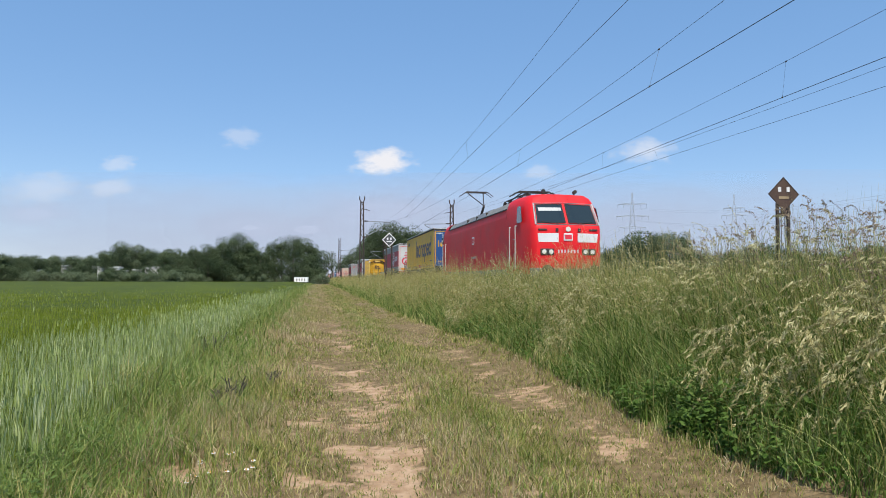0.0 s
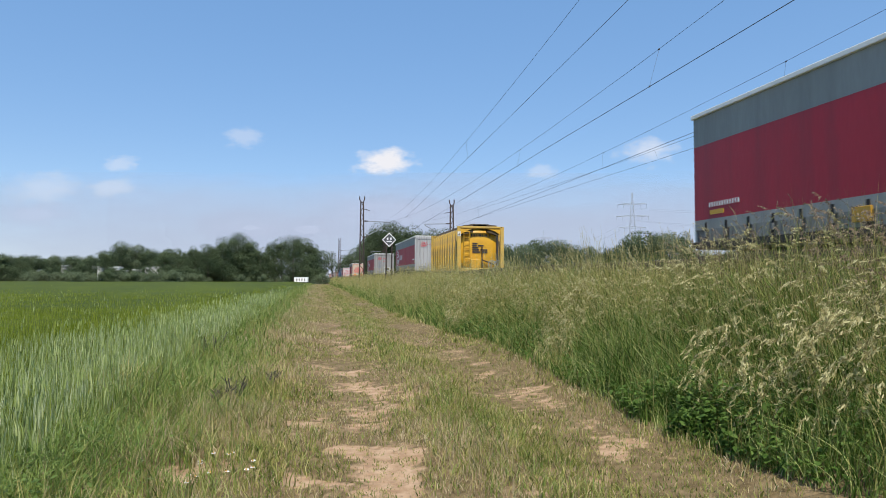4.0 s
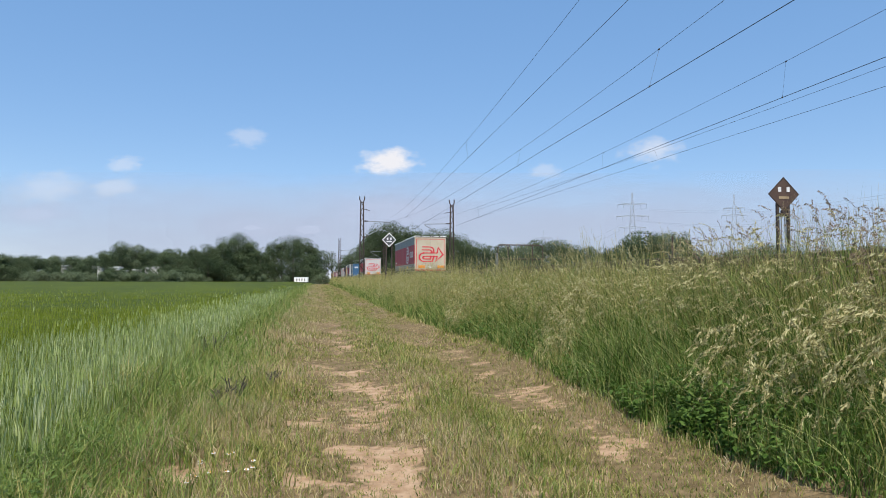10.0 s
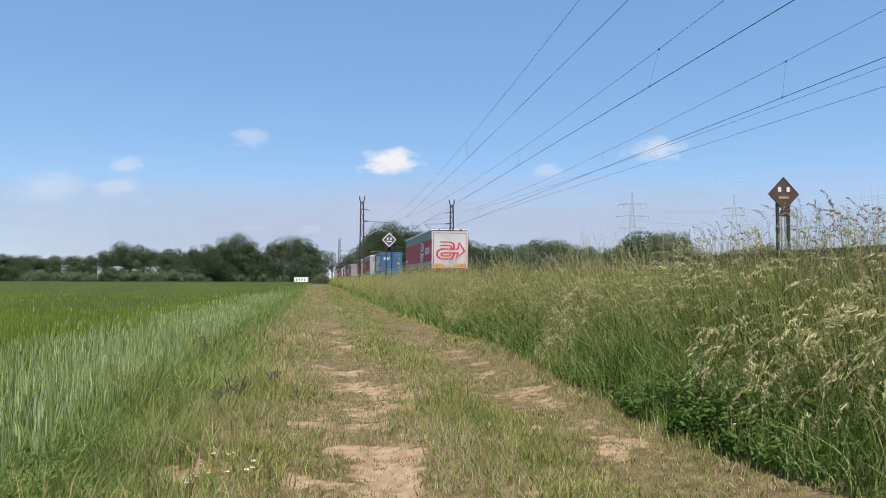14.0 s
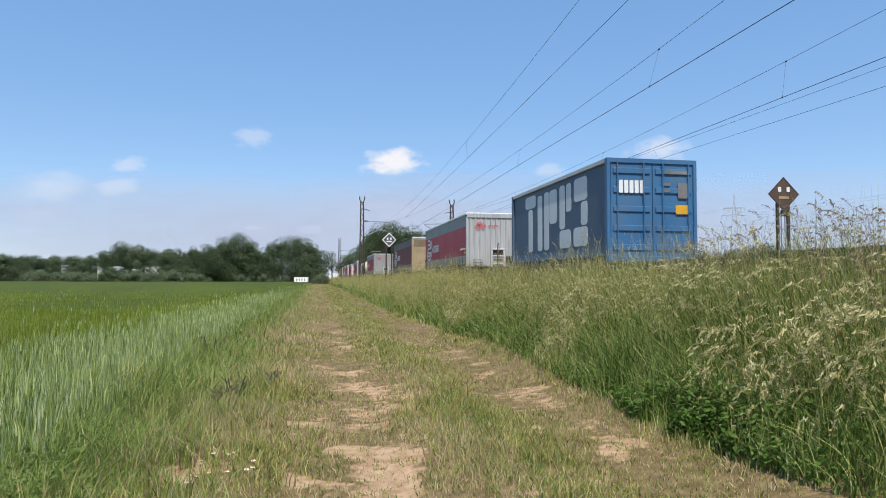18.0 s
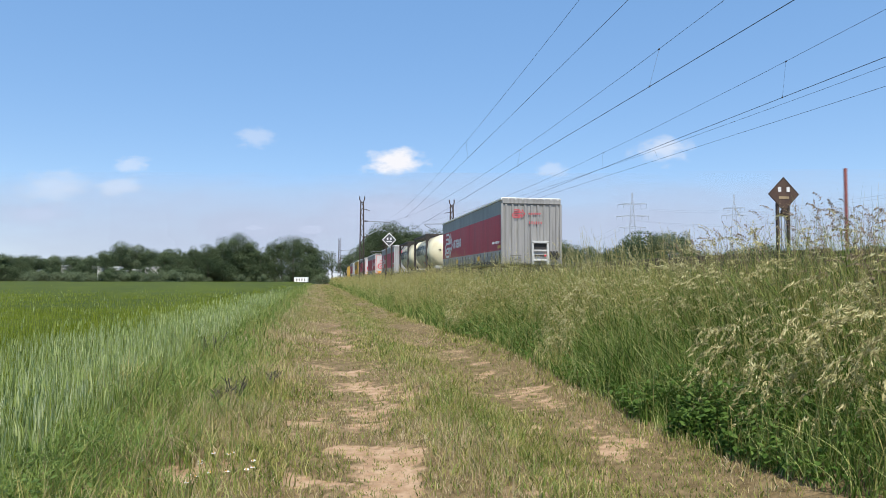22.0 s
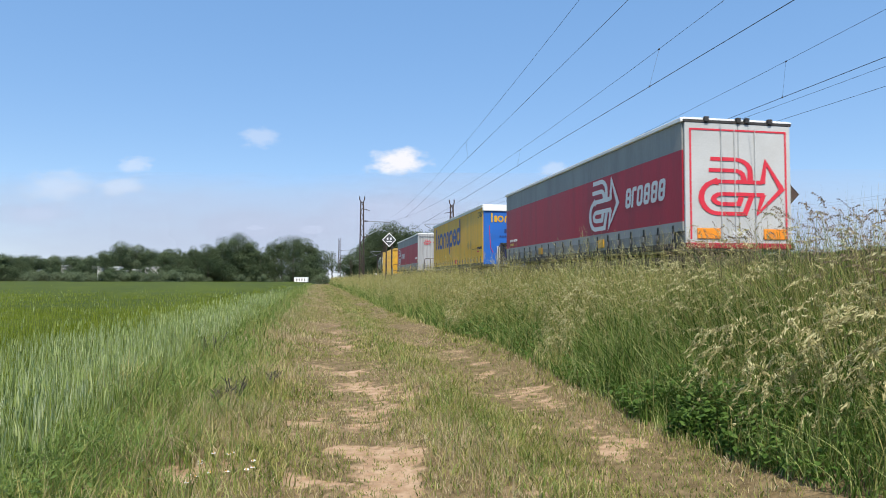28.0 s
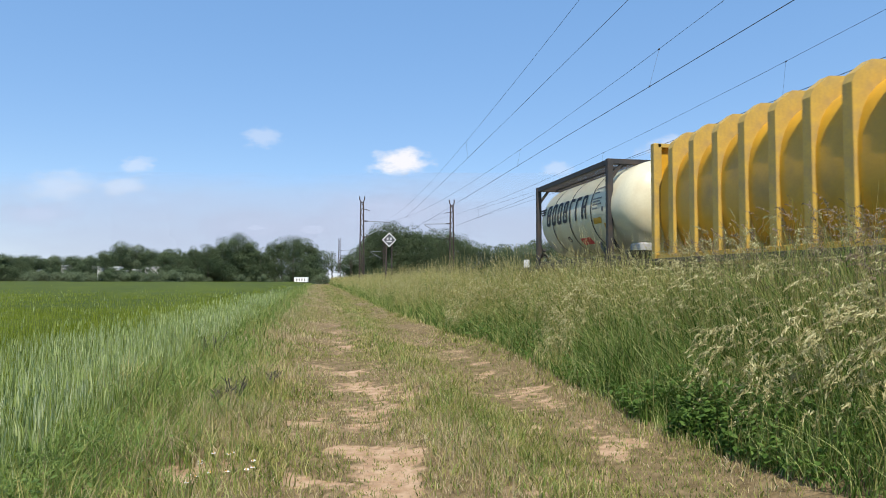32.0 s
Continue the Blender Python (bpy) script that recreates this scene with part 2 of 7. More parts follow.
def blades(x, y, z, h, w, bend, heading=None, segs=3, spread=None):
    """Arrays of bent, tapering blades rooted at (x, y, z). Returns verts and tris."""
    n = len(x)
    face = RNG.uniform(0, math.pi, n)
    head = RNG.uniform(0, 2 * math.pi, n) if heading is None else heading
    ux, uy = np.cos(face), np.sin(face)
    verts = np.zeros((n, 2 * segs + 1, 3))
    for k in range(segs + 1):
        t = k / segs
        off = bend * h * t ** 2
        cx, cy = x + np.cos(head) * off, y + np.sin(head) * off
        cz = z + h * t * (1 - 0.35 * np.clip(bend, 0, 1.2) * t)
        if k == segs:
            verts[:, 2 * segs] = np.stack([cx, cy, cz], 1)
        else:
            ww = w * (1 - 0.75 * t ** 1.3) / 2
            verts[:, 2 * k] = np.stack([cx - ux * ww, cy - uy * ww, cz], 1)
            verts[:, 2 * k + 1] = np.stack([cx + ux * ww, cy + uy * ww, cz], 1)
    one = []
    for k in range(segs - 1):
        one += [(2 * k, 2 * k + 1, 2 * k + 3), (2 * k, 2 * k + 3, 2 * k + 2)]
    one.append((2 * segs - 2, 2 * segs - 1, 2 * segs))
    tris = np.array(one)[None] + (np.arange(n) * (2 * segs + 1))[:, None, None]
    return verts.reshape(-1, 3), tris.reshape(-1, 3)


def merged(lists):
    vs, ts, o = [], [], 0
    for v, t in lists:
        vs.append(v), ts.append(t + o)
        o += len(v)
    return np.concatenate(vs), np.concatenate(ts)


def lattice(x, y, scale, seed):
    """Smooth value noise on arrays, 0..1."""
    rng = np.random.default_rng(seed)
    g = rng.random((64, 64))
    u, v = x / scale, y / scale
    i, j = np.floor(u).astype(int), np.floor(v).astype(int)
    fu, fv = u - i, v - j
    fu, fv = fu * fu * (3 - 2 * fu), fv * fv * (3 - 2 * fv)
    a, b = g[i % 64, j % 64], g[(i + 1) % 64, j % 64]
    c, d = g[i % 64, (j + 1) % 64], g[(i + 1) % 64, (j + 1) % 64]
    return (a * (1 - fu) + b * fu) * (1 - fv) + (c * (1 - fu) + d * fu) * fv


# ---- ground ----
def level(x):
    """Height of the ground across the line of the track, as an array."""
    px = [-9000, -2.6, -1.9, -0.5, 0.15, 0.55, 0.95, 1.4, 1.9, 2.3, 2.7, 2.95, 3.2, 5.0, 5.6, 6.6, 7.0, 15.4, 16.2, 20, 24, 9000]
    pz = [-0.06, -0.05, 0.04, 0.04, 0.0, -0.035, 0.0, 0.045, 0.0, -0.03, 0.0, 0.02, 0.08, 0.60, 0.62, 0.56, 0.42, 0.42, 0.50, -0.02, -0.05, -0.05]
    return np.interp(x, px, pz)


def ripple(x, y):
    return 0.006 * np.sin(x * 3.1 + np.sin(y * 1.7) * 1.3) * np.sin(y * 2.3 + x * 0.7) + 0.008 * np.sin(y * 0.61 + 1.7 * np.sin(x * 0.9))


PATCHES = [(0.64, 5.55, 0.26, 0.7), (0.86, 5.98, 0.2, 0.33), (0.03, 7.63, 0.3, 0.46), (0.75, 8.79, 0.2, 0.8), (0.5, 11.31, 0.25, 0.7), (1.17, 11.94, 0.26, 0.6), (2.13, 6.69, 0.18, 0.34), (0.25, 5.99, 0.3, 0.3), (0.64, 4.8, 0.34, 0.3),
           (-0.05, 5.13, 0.22, 0.24), (1.06, 4.8, 0.22, 0.2), (0.75, 15.65, 0.28, 0.6), (2.71, 10.4, 0.24, 0.3), (1.45, 5.77, 0.2, 0.22), (1.2, 6.59, 0.18, 0.26), (3.0, 9.1, 0.2, 0.35), (2.57, 5.6, 0.16, 0.3), (-0.22, 7.18, 0.14, 0.24), (0.63, 9.76, 0.14, 0.34), (-0.95, 5.35, 0.2, 0.3)]


def foot(y):
    """How far the foot of the bank stands back from its straight line, along the track."""
    return np.interp(y, [3.5, 4.6, 5.7, 7.8, 9.9, 13.5, 17, 27], [0.18, 0.12, 0.02, 0.13, 0.25, 0.42, 0.22, 0.0])


def bareness(x, y):
    """How bare the soil of the farm track lies, 0..1, on arrays."""
    rut = np.exp(-((x - 0.55) / np.interp(y, [8, 25], [0.42, 0.3])) ** 2) * 0.20 + np.exp(-((x - 2.75) / 0.40) ** 2) * np.interp(y, [4, 9, 13, 19], [0.05, 0.17, 0.15, 0.0]) + np.where((x > -1.2) & (x < 3.0), 0.08, 0)
    n = 0.45 * lattice(x, y, 0.55, 61) + 0.30 * lattice(x, y, 0.23, 62) + 0.25 * lattice(x, y, 0.11, 63)
    b = np.clip((rut + (n - 0.5) * 1.0 - 0.12) * 1.7, 0, 0.62) * np.interp(y, [0, 12, 40, 120], [1, 0.75, 0.3, 0.15])
    for px, py, rx, ry in PATCHES:
        d = ((x - px) / (rx * 0.9)) ** 2 + ((y - py) / (ry * 0.9)) ** 2
        b = np.maximum(b, np.clip((0.34 - d * 0.75 + (n - 0.5) * 4.4) * 1.3, 0, 1))
    return b * np.clip((3.12 + foot(y) - x) * 4, 0, 1) * np.clip((x + 1.7) * 2, 0, 1)


def build_ground():
    xs = np.unique(np.round(np.concatenate([np.linspace(-2500, -200, 8), np.linspace(-180, -20, 9), np.linspace(-18, -3, 16), np.arange(-3, 7.2, 0.1),
                                            np.linspace(7.4, 15.2, 6), np.linspace(15.4, 24, 18), np.linspace(26, 120, 10), np.linspace(150, 2500, 10)]), 3))
    ys = np.unique(np.round(np.concatenate([np.linspace(-900, -20, 12), np.arange(-15, 2, 1.0), np.arange(2, 18, 0.1), np.arange(18, 50, 0.5), np.arange(50, 200, 5), np.linspace(210, 800, 14), np.linspace(900, 4200, 10)]), 3))
    gx, gy = np.meshgrid(xs, ys)
    gz = level(gx) + np.where((np.abs(gx) < 7) & (gy < 60), ripple(gx, gy), 0)
    nx, ny = len(xs), len(ys)
    i = np.arange(nx * ny).reshape(ny, nx)
    quads = np.stack([i[:-1, :-1], i[:-1, 1:], i[1:, 1:], i[1:, :-1]], -1).reshape(-1, 4)
    m, n, l, p = nodes_of("earth_and_turf")
    co = n.new("ShaderNodeTexCoord")
    sep = n.new("ShaderNodeSeparateXYZ")
    l.new(co.outputs["Object"], sep.inputs[0])

    def noise_node(scale, detail=5, src=None):
        t = n.new("ShaderNodeTexNoise")
        t.inputs["Scale"].default_value, t.inputs["Detail"].default_value = scale, detail
        l.new(src or co.outputs["Object"], t.inputs[0])
        return t

    sand = ramp(n, [(0.25, (0.26, 0.155, 0.085)), (0.5, (0.41, 0.27, 0.16)), (0.8, (0.55, 0.385, 0.25))])
    l.new(noise_node(6.5, 9).outputs[0], sand.inputs[0])
    turf = ramp(n, [(0.3, (0.12, 0.085, 0.04)), (0.5, (0.175, 0.124, 0.062)), (0.75, (0.28, 0.2, 0.108))])
    l.new(noise_node(6.0, 8).outputs[0], turf.inputs[0])
    bare = n.new("ShaderNodeAttribute")
    bare.attribute_name = "bare"
    fray = noise_node(9.0, 6)
    ad = n.new("ShaderNodeMath")
    ad.operation = "MULTIPLY_ADD"
    l.new(fray.outputs[0], ad.inputs[0])
    ad.inputs[1].default_value = 1.1
    l.new(bare.outputs["Fac"], ad.inputs[2])
    edge = ramp(n, [(0.74, (0, 0, 0)), (1.2, (1, 1, 1))])
    l.new(ad.outputs[0], edge.inputs[0])
    mx = n.new("ShaderNodeMixRGB")
    l.new(edge.outputs[0], mx.inputs[0]), l.new(turf.outputs[0], mx.inputs[1]), l.new(sand.outputs[0], mx.inputs[2])
    l.new(mx.outputs[0], p.inputs["Base Color"])
    p.inputs["Roughness"].default_value = 0.95
    p.inputs["Specular IOR Level"].default_value = 0.1
    bp = n.new("ShaderNodeBump")
    bp.inputs["Strength"].default_value, bp.inputs["Distance"].default_value = 0.7, 0.03
    l.new(noise_node(24, 9).outputs[0], bp.inputs["Height"]), l.new(bp.outputs[0], p.inputs["Normal"])
    ob = raw_mesh("ground", np.stack([gx, gy, gz], -1).reshape(-1, 3), np.zeros((0, 3), int), m, quads)
    at = ob.data.attributes.new("bare", "FLOAT", "POINT")
    at.data.foreach_set("value", bareness(gx, gy).ravel().astype(np.float32))
    tagged(ob, "sandy farm track with worn wheel ruts between grass verges", "ground", "", "structure")


build_ground()


# ---- railway ----
def build_track(centre, name):
    t = empty(name, pose(centre, 0, RAIL), "straight railway track on concrete sleepers in ballast", "railway track", "two running lines", "structure")
    for s in (-0.7535, 0.7535):
        bm = bmesh.new()
        box(bm, s - 0.036, s + 0.036, -700, 1400, -0.04, 0.0, 0.006)
        box(bm, s - 0.010, s + 0.010, -700, 1400, -0.14, -0.04)
        box(bm, s - 0.07, s + 0.07, -700, 1400, -0.16, -0.14)
        part("rail", bm, M["rail"], t)
    bm = bmesh.new()
    box(bm, -1.3, 1.3, -0.13, 0.13, -0.32, -0.165, 0.02)
    first = part("sleeper", bm, M["concrete"], t)
    first.location = (0, 6, 0)
    for i in range(1, 150):
        share("sleeper", first, t, (0, 6 + 0.65 * i, 0))
    return t


def build_ballast():
    ys = np.concatenate([np.linspace(-700, 0, 8), np.arange(2, 60, 0.3), np.arange(60, 200, 4), np.linspace(210, 1400, 20)])
    xs = np.concatenate([[6.6, 6.9, 7.2], np.arange(7.3, 14.5, 0.3), [14.6, 14.9, 15.3]])
    gx, gy = np.meshgrid(xs, ys)
    gz = np.interp(gx, [6.6, 7.3, 10.4, 10.87, 11.4, 14.5, 15.3], [0.40, 0.56, 0.56, 0.52, 0.56, 0.56, 0.40]) + RNG.uniform(-0.03, 0.03, gx.shape)
    i = np.arange(gx.size).reshape(gx.shape)
    quads = np.stack([i[:-1, :-1], i[:-1, 1:], i[1:, 1:], i[1:, :-1]], -1).reshape(-1, 4)
    ob = raw_mesh("ballast", np.stack([gx, gy, gz], -1).reshape(-1, 3), np.zeros((0, 3), int), M["ballast"], quads)
    tagged(ob, "grey-brown stone ballast bed under both tracks", "ballast", "", "structure")


build_ballast()
build_track(NEAR, "near_track")
build_track(FAR, "far_track")


# ---- train ----
LEFT = Vector((-1, 0, 0))


def plate(bm, pts, to3, thick=0.006):
    """A flat polygon pts in (u, v), placed by to3(u, v, lift), with a thin edge."""
    top = [bm.verts.new(to3(u, v, thick)) for u, v in pts]
    low = [bm.verts.new(to3(u, v, 0.0)) for u, v in pts]
    bm.faces.new(top)
    k = len(pts)
    for i in range(k):
        bm.faces.new((top[i], low[i], low[(i + 1) % k], top[(i + 1) % k]))


def ribbon(bm, pts, w, to3, thick=0.006):
    """A band of width w along a line of points in (u, v)."""
    p = [Vector(q) for q in pts]
    sides = []
    for i, q in enumerate(p):
        d1 = (p[i] - p[i - 1]).normalized() if i else (p[1] - p[0]).normalized()
        d2 = (p[i + 1] - p[i]).normalized() if i < len(p) - 1 else d1
        t = (d1 + d2)
        t = t.normalized() if t.length > 1e-4 else d1
        nrm = Vector((-t.y, t.x))
        k = min(2.0, 1 / max(0.35, nrm.dot(Vector((-d1.y, d1.x)))))
        sides.append((q + nrm * w / 2 * k, q - nrm * w / 2 * k))
    for (a, b), (c, d) in zip(sides, sides[1:]):
        vs = [bm.verts.new(to3(*q, thick)) for q in (a, b, d, c)]
        bm.faces.new(vs)
    bmesh.ops.recalc_face_normals(bm, faces=bm.faces[:])


def on_side(x, y0, y1, z0, z1):
    """(u, v) in 0..1 on a wall that faces left, u to the right as seen from there."""
    return lambda u, v, lift: (x - lift, y1 + (y0 - y1) * u, z0 + (z1 - z0) * v)


def on_end(y, x0, x1, z0, z1):
    return lambda u, v, lift: (x0 + (x1 - x0) * u, y - lift, z0 + (z1 - z0) * v)


def arc(cx, cy, rx, ry, a0, a1, n=7):
    return [(cx + rx * math.cos(radians(a0 + (a1 - a0) * i / n)), cy + ry * math.sin(radians(a0 + (a1 - a0) * i / n))) for i in range(n + 1)]


def arrow_mark(to3, w=0.075):
    """The haulier's looped arrow as plain bands, each a little above the last."""
    bm = bmesh.new()
    ribbon(bm, [(0.14, 0.96), (0.40, 0.96)] + arc(0.42, 0.76, 0.18, 0.20, 90, 0) + [(0.60, 0.60)], w, to3, 0.005)
    ribbon(bm, [(0.12, 0.77), (0.40, 0.77)] + arc(0.42, 0.66, 0.10, 0.11, 90, 0) + [(0.53, 0.60)], w, to3, 0.007)
    ribbon(bm, [(0.74, 0.58), (0.22, 0.58)] + arc(0.22, 0.31, 0.19, 0.27, 90, 270, 10) + [(0.53, 0.04), (0.61, 0.34)], w, to3, 0.009)
    ribbon(bm, [(0.74, 0.56), (0.78, 0.93), (0.97, 0.47), (0.68, 0.05), (0.75, 0.37)], w, to3, 0.012)
    ribbon(bm, [(0.76, 0.37), (0.28, 0.37)] + arc(0.27, 0.285, 0.10, 0.085, 90, 270, 6) + [(0.46, 0.20), (0.49, 0.33)], w, to3, 0.015)
    return bm


def word_bars(to3, rows, slant=0.0):
    """Plain blocks in the rhythm of a word: rows of (u0, u1, v0, v1)."""
    bm = bmesh.new()
    for u0, u1, v0, v1 in rows:
        c = min(0.02, (u1 - u0) * 0.2)
        pts = [(u0 + c, v0), (u1 - c, v0), (u1, v0 + c * 2), (u1, v1 - c * 2), (u1 - c, v1), (u0 + c, v1), (u0, v1 - c * 2), (u0, v0 + c * 2)]
        plate(bm, [(u + slant * v, v) for u, v in pts][::-1], to3)
    bmesh.ops.recalc_face_normals(bm, faces=bm.faces[:])
    return bm


def even_word(n, fill=0.74, tall=()):
    return [((i + 0.5 - fill / 2) / n, (i + 0.5 + fill / 2) / n, tall[i][0] if tall else 0.0, tall[i][1] if tall else 1.0) for i in range(n)]


HW, FLOOR, FLAP, BAND, TOP = 1.275, 1.37, 1.94, 3.43, 4.10


def wheels(parent, ys, x, r, width=0.28, rimmed=True):
    for y in ys:
        for sx in (-1, 1):
            bm = bmesh.new()
            rod(bm, (sx * (x - width / 2), y, r), (sx * (x + width / 2), y, r), r, seg=20)
            wheel = part("wheel", bm, M["rubber"] if rimmed else M["rust"], parent)
            bm = bmesh.new()
            rod(bm, (sx * (x + width / 2 - 0.02), y, r), (sx * (x + width / 2 + 0.012), y, r), r * 0.52, seg=14)
            part("rim" if rimmed else "hub", bm, M["grey_steel"], wheel)


def end_logo(t, paint, border, mark):
    """Rear doors with a printed border, hinges, reflectors and a bumper."""
    bm = bmesh.new()
    box(bm, -HW + 0.03, -0.006, 0.0, 0.05, FLOOR + 0.12, TOP - 0.10, 0.008)
    part("rear_door", bm, paint, t)
    bm = bmesh.new()
    box(bm, 0.006, HW - 0.03, 0.0, 0.05, FLOOR + 0.12, TOP - 0.10, 0.008)
    part("rear_door", bm, paint, t)
    f = on_end(-0.004, -HW + 0.13, HW - 0.13, FLOOR + 0.2, TOP - 0.22)
    bm = bmesh.new()
    for a, b, c, d in ((0, 0.018, 0, 1), (0.982, 1, 0, 1), (0.018, 0.982, 0.984, 1)):
        plate(bm, [(a, c), (b, c), (b, d), (a, d)][::-1], f)
    bmesh.ops.recalc_face_normals(bm, faces=bm.faces[:])
    part("border_print", bm, border, t)
    part("arrow_mark", arrow_mark(on_end(-0.006, -0.95, 1.08, 2.06, 3.30), 0.064), mark, t, "looped arrow emblem as plain bands")
    for x in (-0.75, 0.0, 0.2, 0.75):
        part("hinge", boxed(x - 0.05, x + 0.05, -0.05, 0.03, TOP - 0.08, TOP + 0.03, bevel=0.01), M["dark_steel"], t)
    part("header_rail", boxed(-HW, HW, -0.01, 0.06, TOP - 0.095, TOP - 0.04), M["dark_steel"], t)
    for x in (-0.72, 0.84):
        part("reflector", boxed(x - 0.27, x + 0.27, -0.025, 0.0, 1.58, 1.80, bevel=0.01), M["orange"], t, "orange rear reflector plate")
    part("number_plate", boxed(-0.16, 0.12, -0.02, 0.0, 1.62, 1.74, bevel=0.006), M["print_white"], t)
    part("bumper", boxed(-HW + 0.05, HW - 0.05, -0.03, 0.08, 1.38, 1.50, bevel=0.02), M["curtain_red"], t)
    for x in (-0.42, 0.38, -0.1):
        bm = rodded([((x, -0.03, FLOOR + 0.2), (x, -0.02, TOP - 0.2))], 0.010, 6)
        part("lock_bar", bm, paint, t)


def end_ribbed(t, paint, mark):
    """A front wall of ribbed sheet with a coupling panel."""
    part("front_wall", boxed(-HW + 0.02, HW - 0.02, 0.02, 0.07, FLOOR + 0.02, TOP - 0.08), paint, t)
    first = None
    for i in range(9):
        x = -HW + 0.17 + i * 0.276
        bm = bmesh.new()
        box(bm, -0.05, 0.05, -0.04, 0.02, FLOOR + 0.06, TOP - 0.28, 0.025)
        if first is None:
            first = part("rib", bm, paint, t)
            first.location.x = x
        else:
            bm.free()
            share("rib", first, t, (x, 0, 0))
    part("headboard", boxed(-HW, HW, -0.05, 0.05, TOP - 0.25, TOP - 0.02, bevel=0.02), paint, t)
    for i in range(8):
        x = -HW + 0.25 + i * 0.31
        part("clip", boxed(x - 0.03, x + 0.03, -0.07, -0.04, TOP - 0.09, TOP - 0.03, bevel=0.008), M["white"], t)
    for sx in (-1, 1):
        part("corner_post", boxed(sx * HW - 0.05, sx * HW + 0.05, -0.03, 0.09, FLOOR, TOP - 0.24, bevel=0.02), paint, t)
    part("arrow_mark", arrow_mark(on_end(-0.043, -0.86, -0.30, 3.26, 3.63), 0.09), mark, t, "small looped arrow emblem as plain bands")
    part("word_print", word_bars(on_end(-0.043, -0.18, 0.38, 3.41, 3.49), even_word(6, 0.6), 0.05), mark, t)
    bm = bmesh.new()
    box(bm, -0.05, 0.05, -0.16, 0.0, 1.35, 2.30, 0.02)
    box(bm, 0.62, 0.72, -0.16, 0.0, 1.35, 2.30, 0.02)
    box(bm, -0.05, 0.72, -0.16, 0.0, 2.22, 2.32, 0.02)
    box(bm, -0.05, 0.72, -0.14, 0.0, 1.88, 1.96, 0.02)
    box(bm, -0.05, 0.72, -0.14, 0.0, 1.48, 1.56, 0.02)
    part("coupling_frame", bm, M["white"], t, "white frame round the hose couplings")
    part("coupling_panel", boxed(0.05, 0.62, -0.05, -0.01, 1.96, 2.22), M["dark_steel"], t)
    part("coupling_plate", boxed(0.05, 0.62, -0.06, -0.01, 1.56, 1.88), M["white"], t)
    for x in (0.14, 0.25, 0.36, 0.47, 0.56):
        bm = bmesh.new()
        rod(bm, (x, -0.14, 1.72), (x, -0.04, 1.72), 0.042, seg=10)
        part("coupling", bm, M["dark_steel"] if x < 0.5 else M["print_red"], t)
    for k in range(6):
        part("hose", rodded([((0.82 + 0.06 * k, -0.12, 1.9 - 0.08 * (k % 2)), (0.86 + 0.06 * k, -0.10, 1.55 + 0.05 * (k % 3)))], 0.045, 7), M["rubber"], t)
    part("hose_holder", boxed(0.78, 1.12, -0.15, -0.02, 1.58, 1.82, bevel=0.05), M["rubber"], t)
    part("side_ladder", rodded([((-0.95, -0.1, 1.5), (-0.95, -0.1, 1.72)), ((-0.5, -0.1, 1.5), (-0.5, -0.1, 1.72)), ((-0.95, -0.1, 1.72), (-0.5, -0.1, 1.72)), ((-0.95, -0.1, 1.58), (-0.5, -0.1, 1.58))], 0.014, 6), M["grey_steel"], t)


def end_flat(t):
    """A dirty flat front wall with a darker upper panel and hose couplings."""
    part("front_wall", boxed(-HW + 0.02, HW - 0.02, 0.0, 0.07, FLOOR + 0.02, TOP - 0.08, bevel=0.01), M["tan"], t)
    part("upper_panel", boxed(-HW + 0.14, HW - 0.1, -0.02, 0.0, 3.36, TOP - 0.22, bevel=0.01), M["tan_dark"], t, "dark brown upper panel")
    part("lower_panel", boxed(-HW + 0.14, HW - 0.1, -0.015, 0.0, 1.5, 3.30, bevel=0.01), M["tan"], t)
    for sx in (-1, 1):
        part("corner_post", boxed(sx * HW - 0.05, sx * HW + 0.05, -0.03, 0.09, FLOOR, TOP - 0.1, bevel=0.02), M["tan"], t)
    part("headboard", boxed(-HW, HW, -0.05, 0.05, TOP - 0.12, TOP, bevel=0.02), M["white"], t)
    for i in range(8):
        x = -HW + 0.25 + i * 0.31
        part("clip", boxed(x - 0.03, x + 0.03, -0.07, -0.04, TOP - 0.09, TOP - 0.03, bevel=0.008), M["white"], t)
    part("word_print", word_bars(on_end(-0.018, -0.28, 0.42, 3.0, 3.12), even_word(7, 0.5)), M["rust_red"], t)
    part("faint_print", word_bars(on_end(-0.024, -0.5, 0.6, 3.55, 3.68), even_word(9, 0.5)), M["rust_red"], t)
    bm = bmesh.new()
    box(bm, -0.22, -0.16, -0.08, 0.0, 1.4, 2.3, 0.01)
    box(bm, 0.44, 0.50, -0.08, 0.0, 1.4, 2.3, 0.01)
    box(bm, -0.22, 0.50, -0.10, 0.0, 2.08, 2.30, 0.02)
    part("coupling_frame", bm, M["dark_steel"], t)
    for x in (-0.05, 0.10, 0.25, 0.38):
        bm = bmesh.new()
        rod(bm, (x, -0.18, 2.14), (x, -0.06, 2.16), 0.06, seg=10)
        part("coupling", bm, M["rubber"], t)
    for k in range(5):
        part("hose", rodded([((0.75 + 0.07 * k, -0.10, 2.15 - 0.05 * (k % 2)), (0.78 + 0.06 * k, -0.09, 1.88 + 0.05 * (k % 3)))], 0.05, 7), M["rubber"], t)


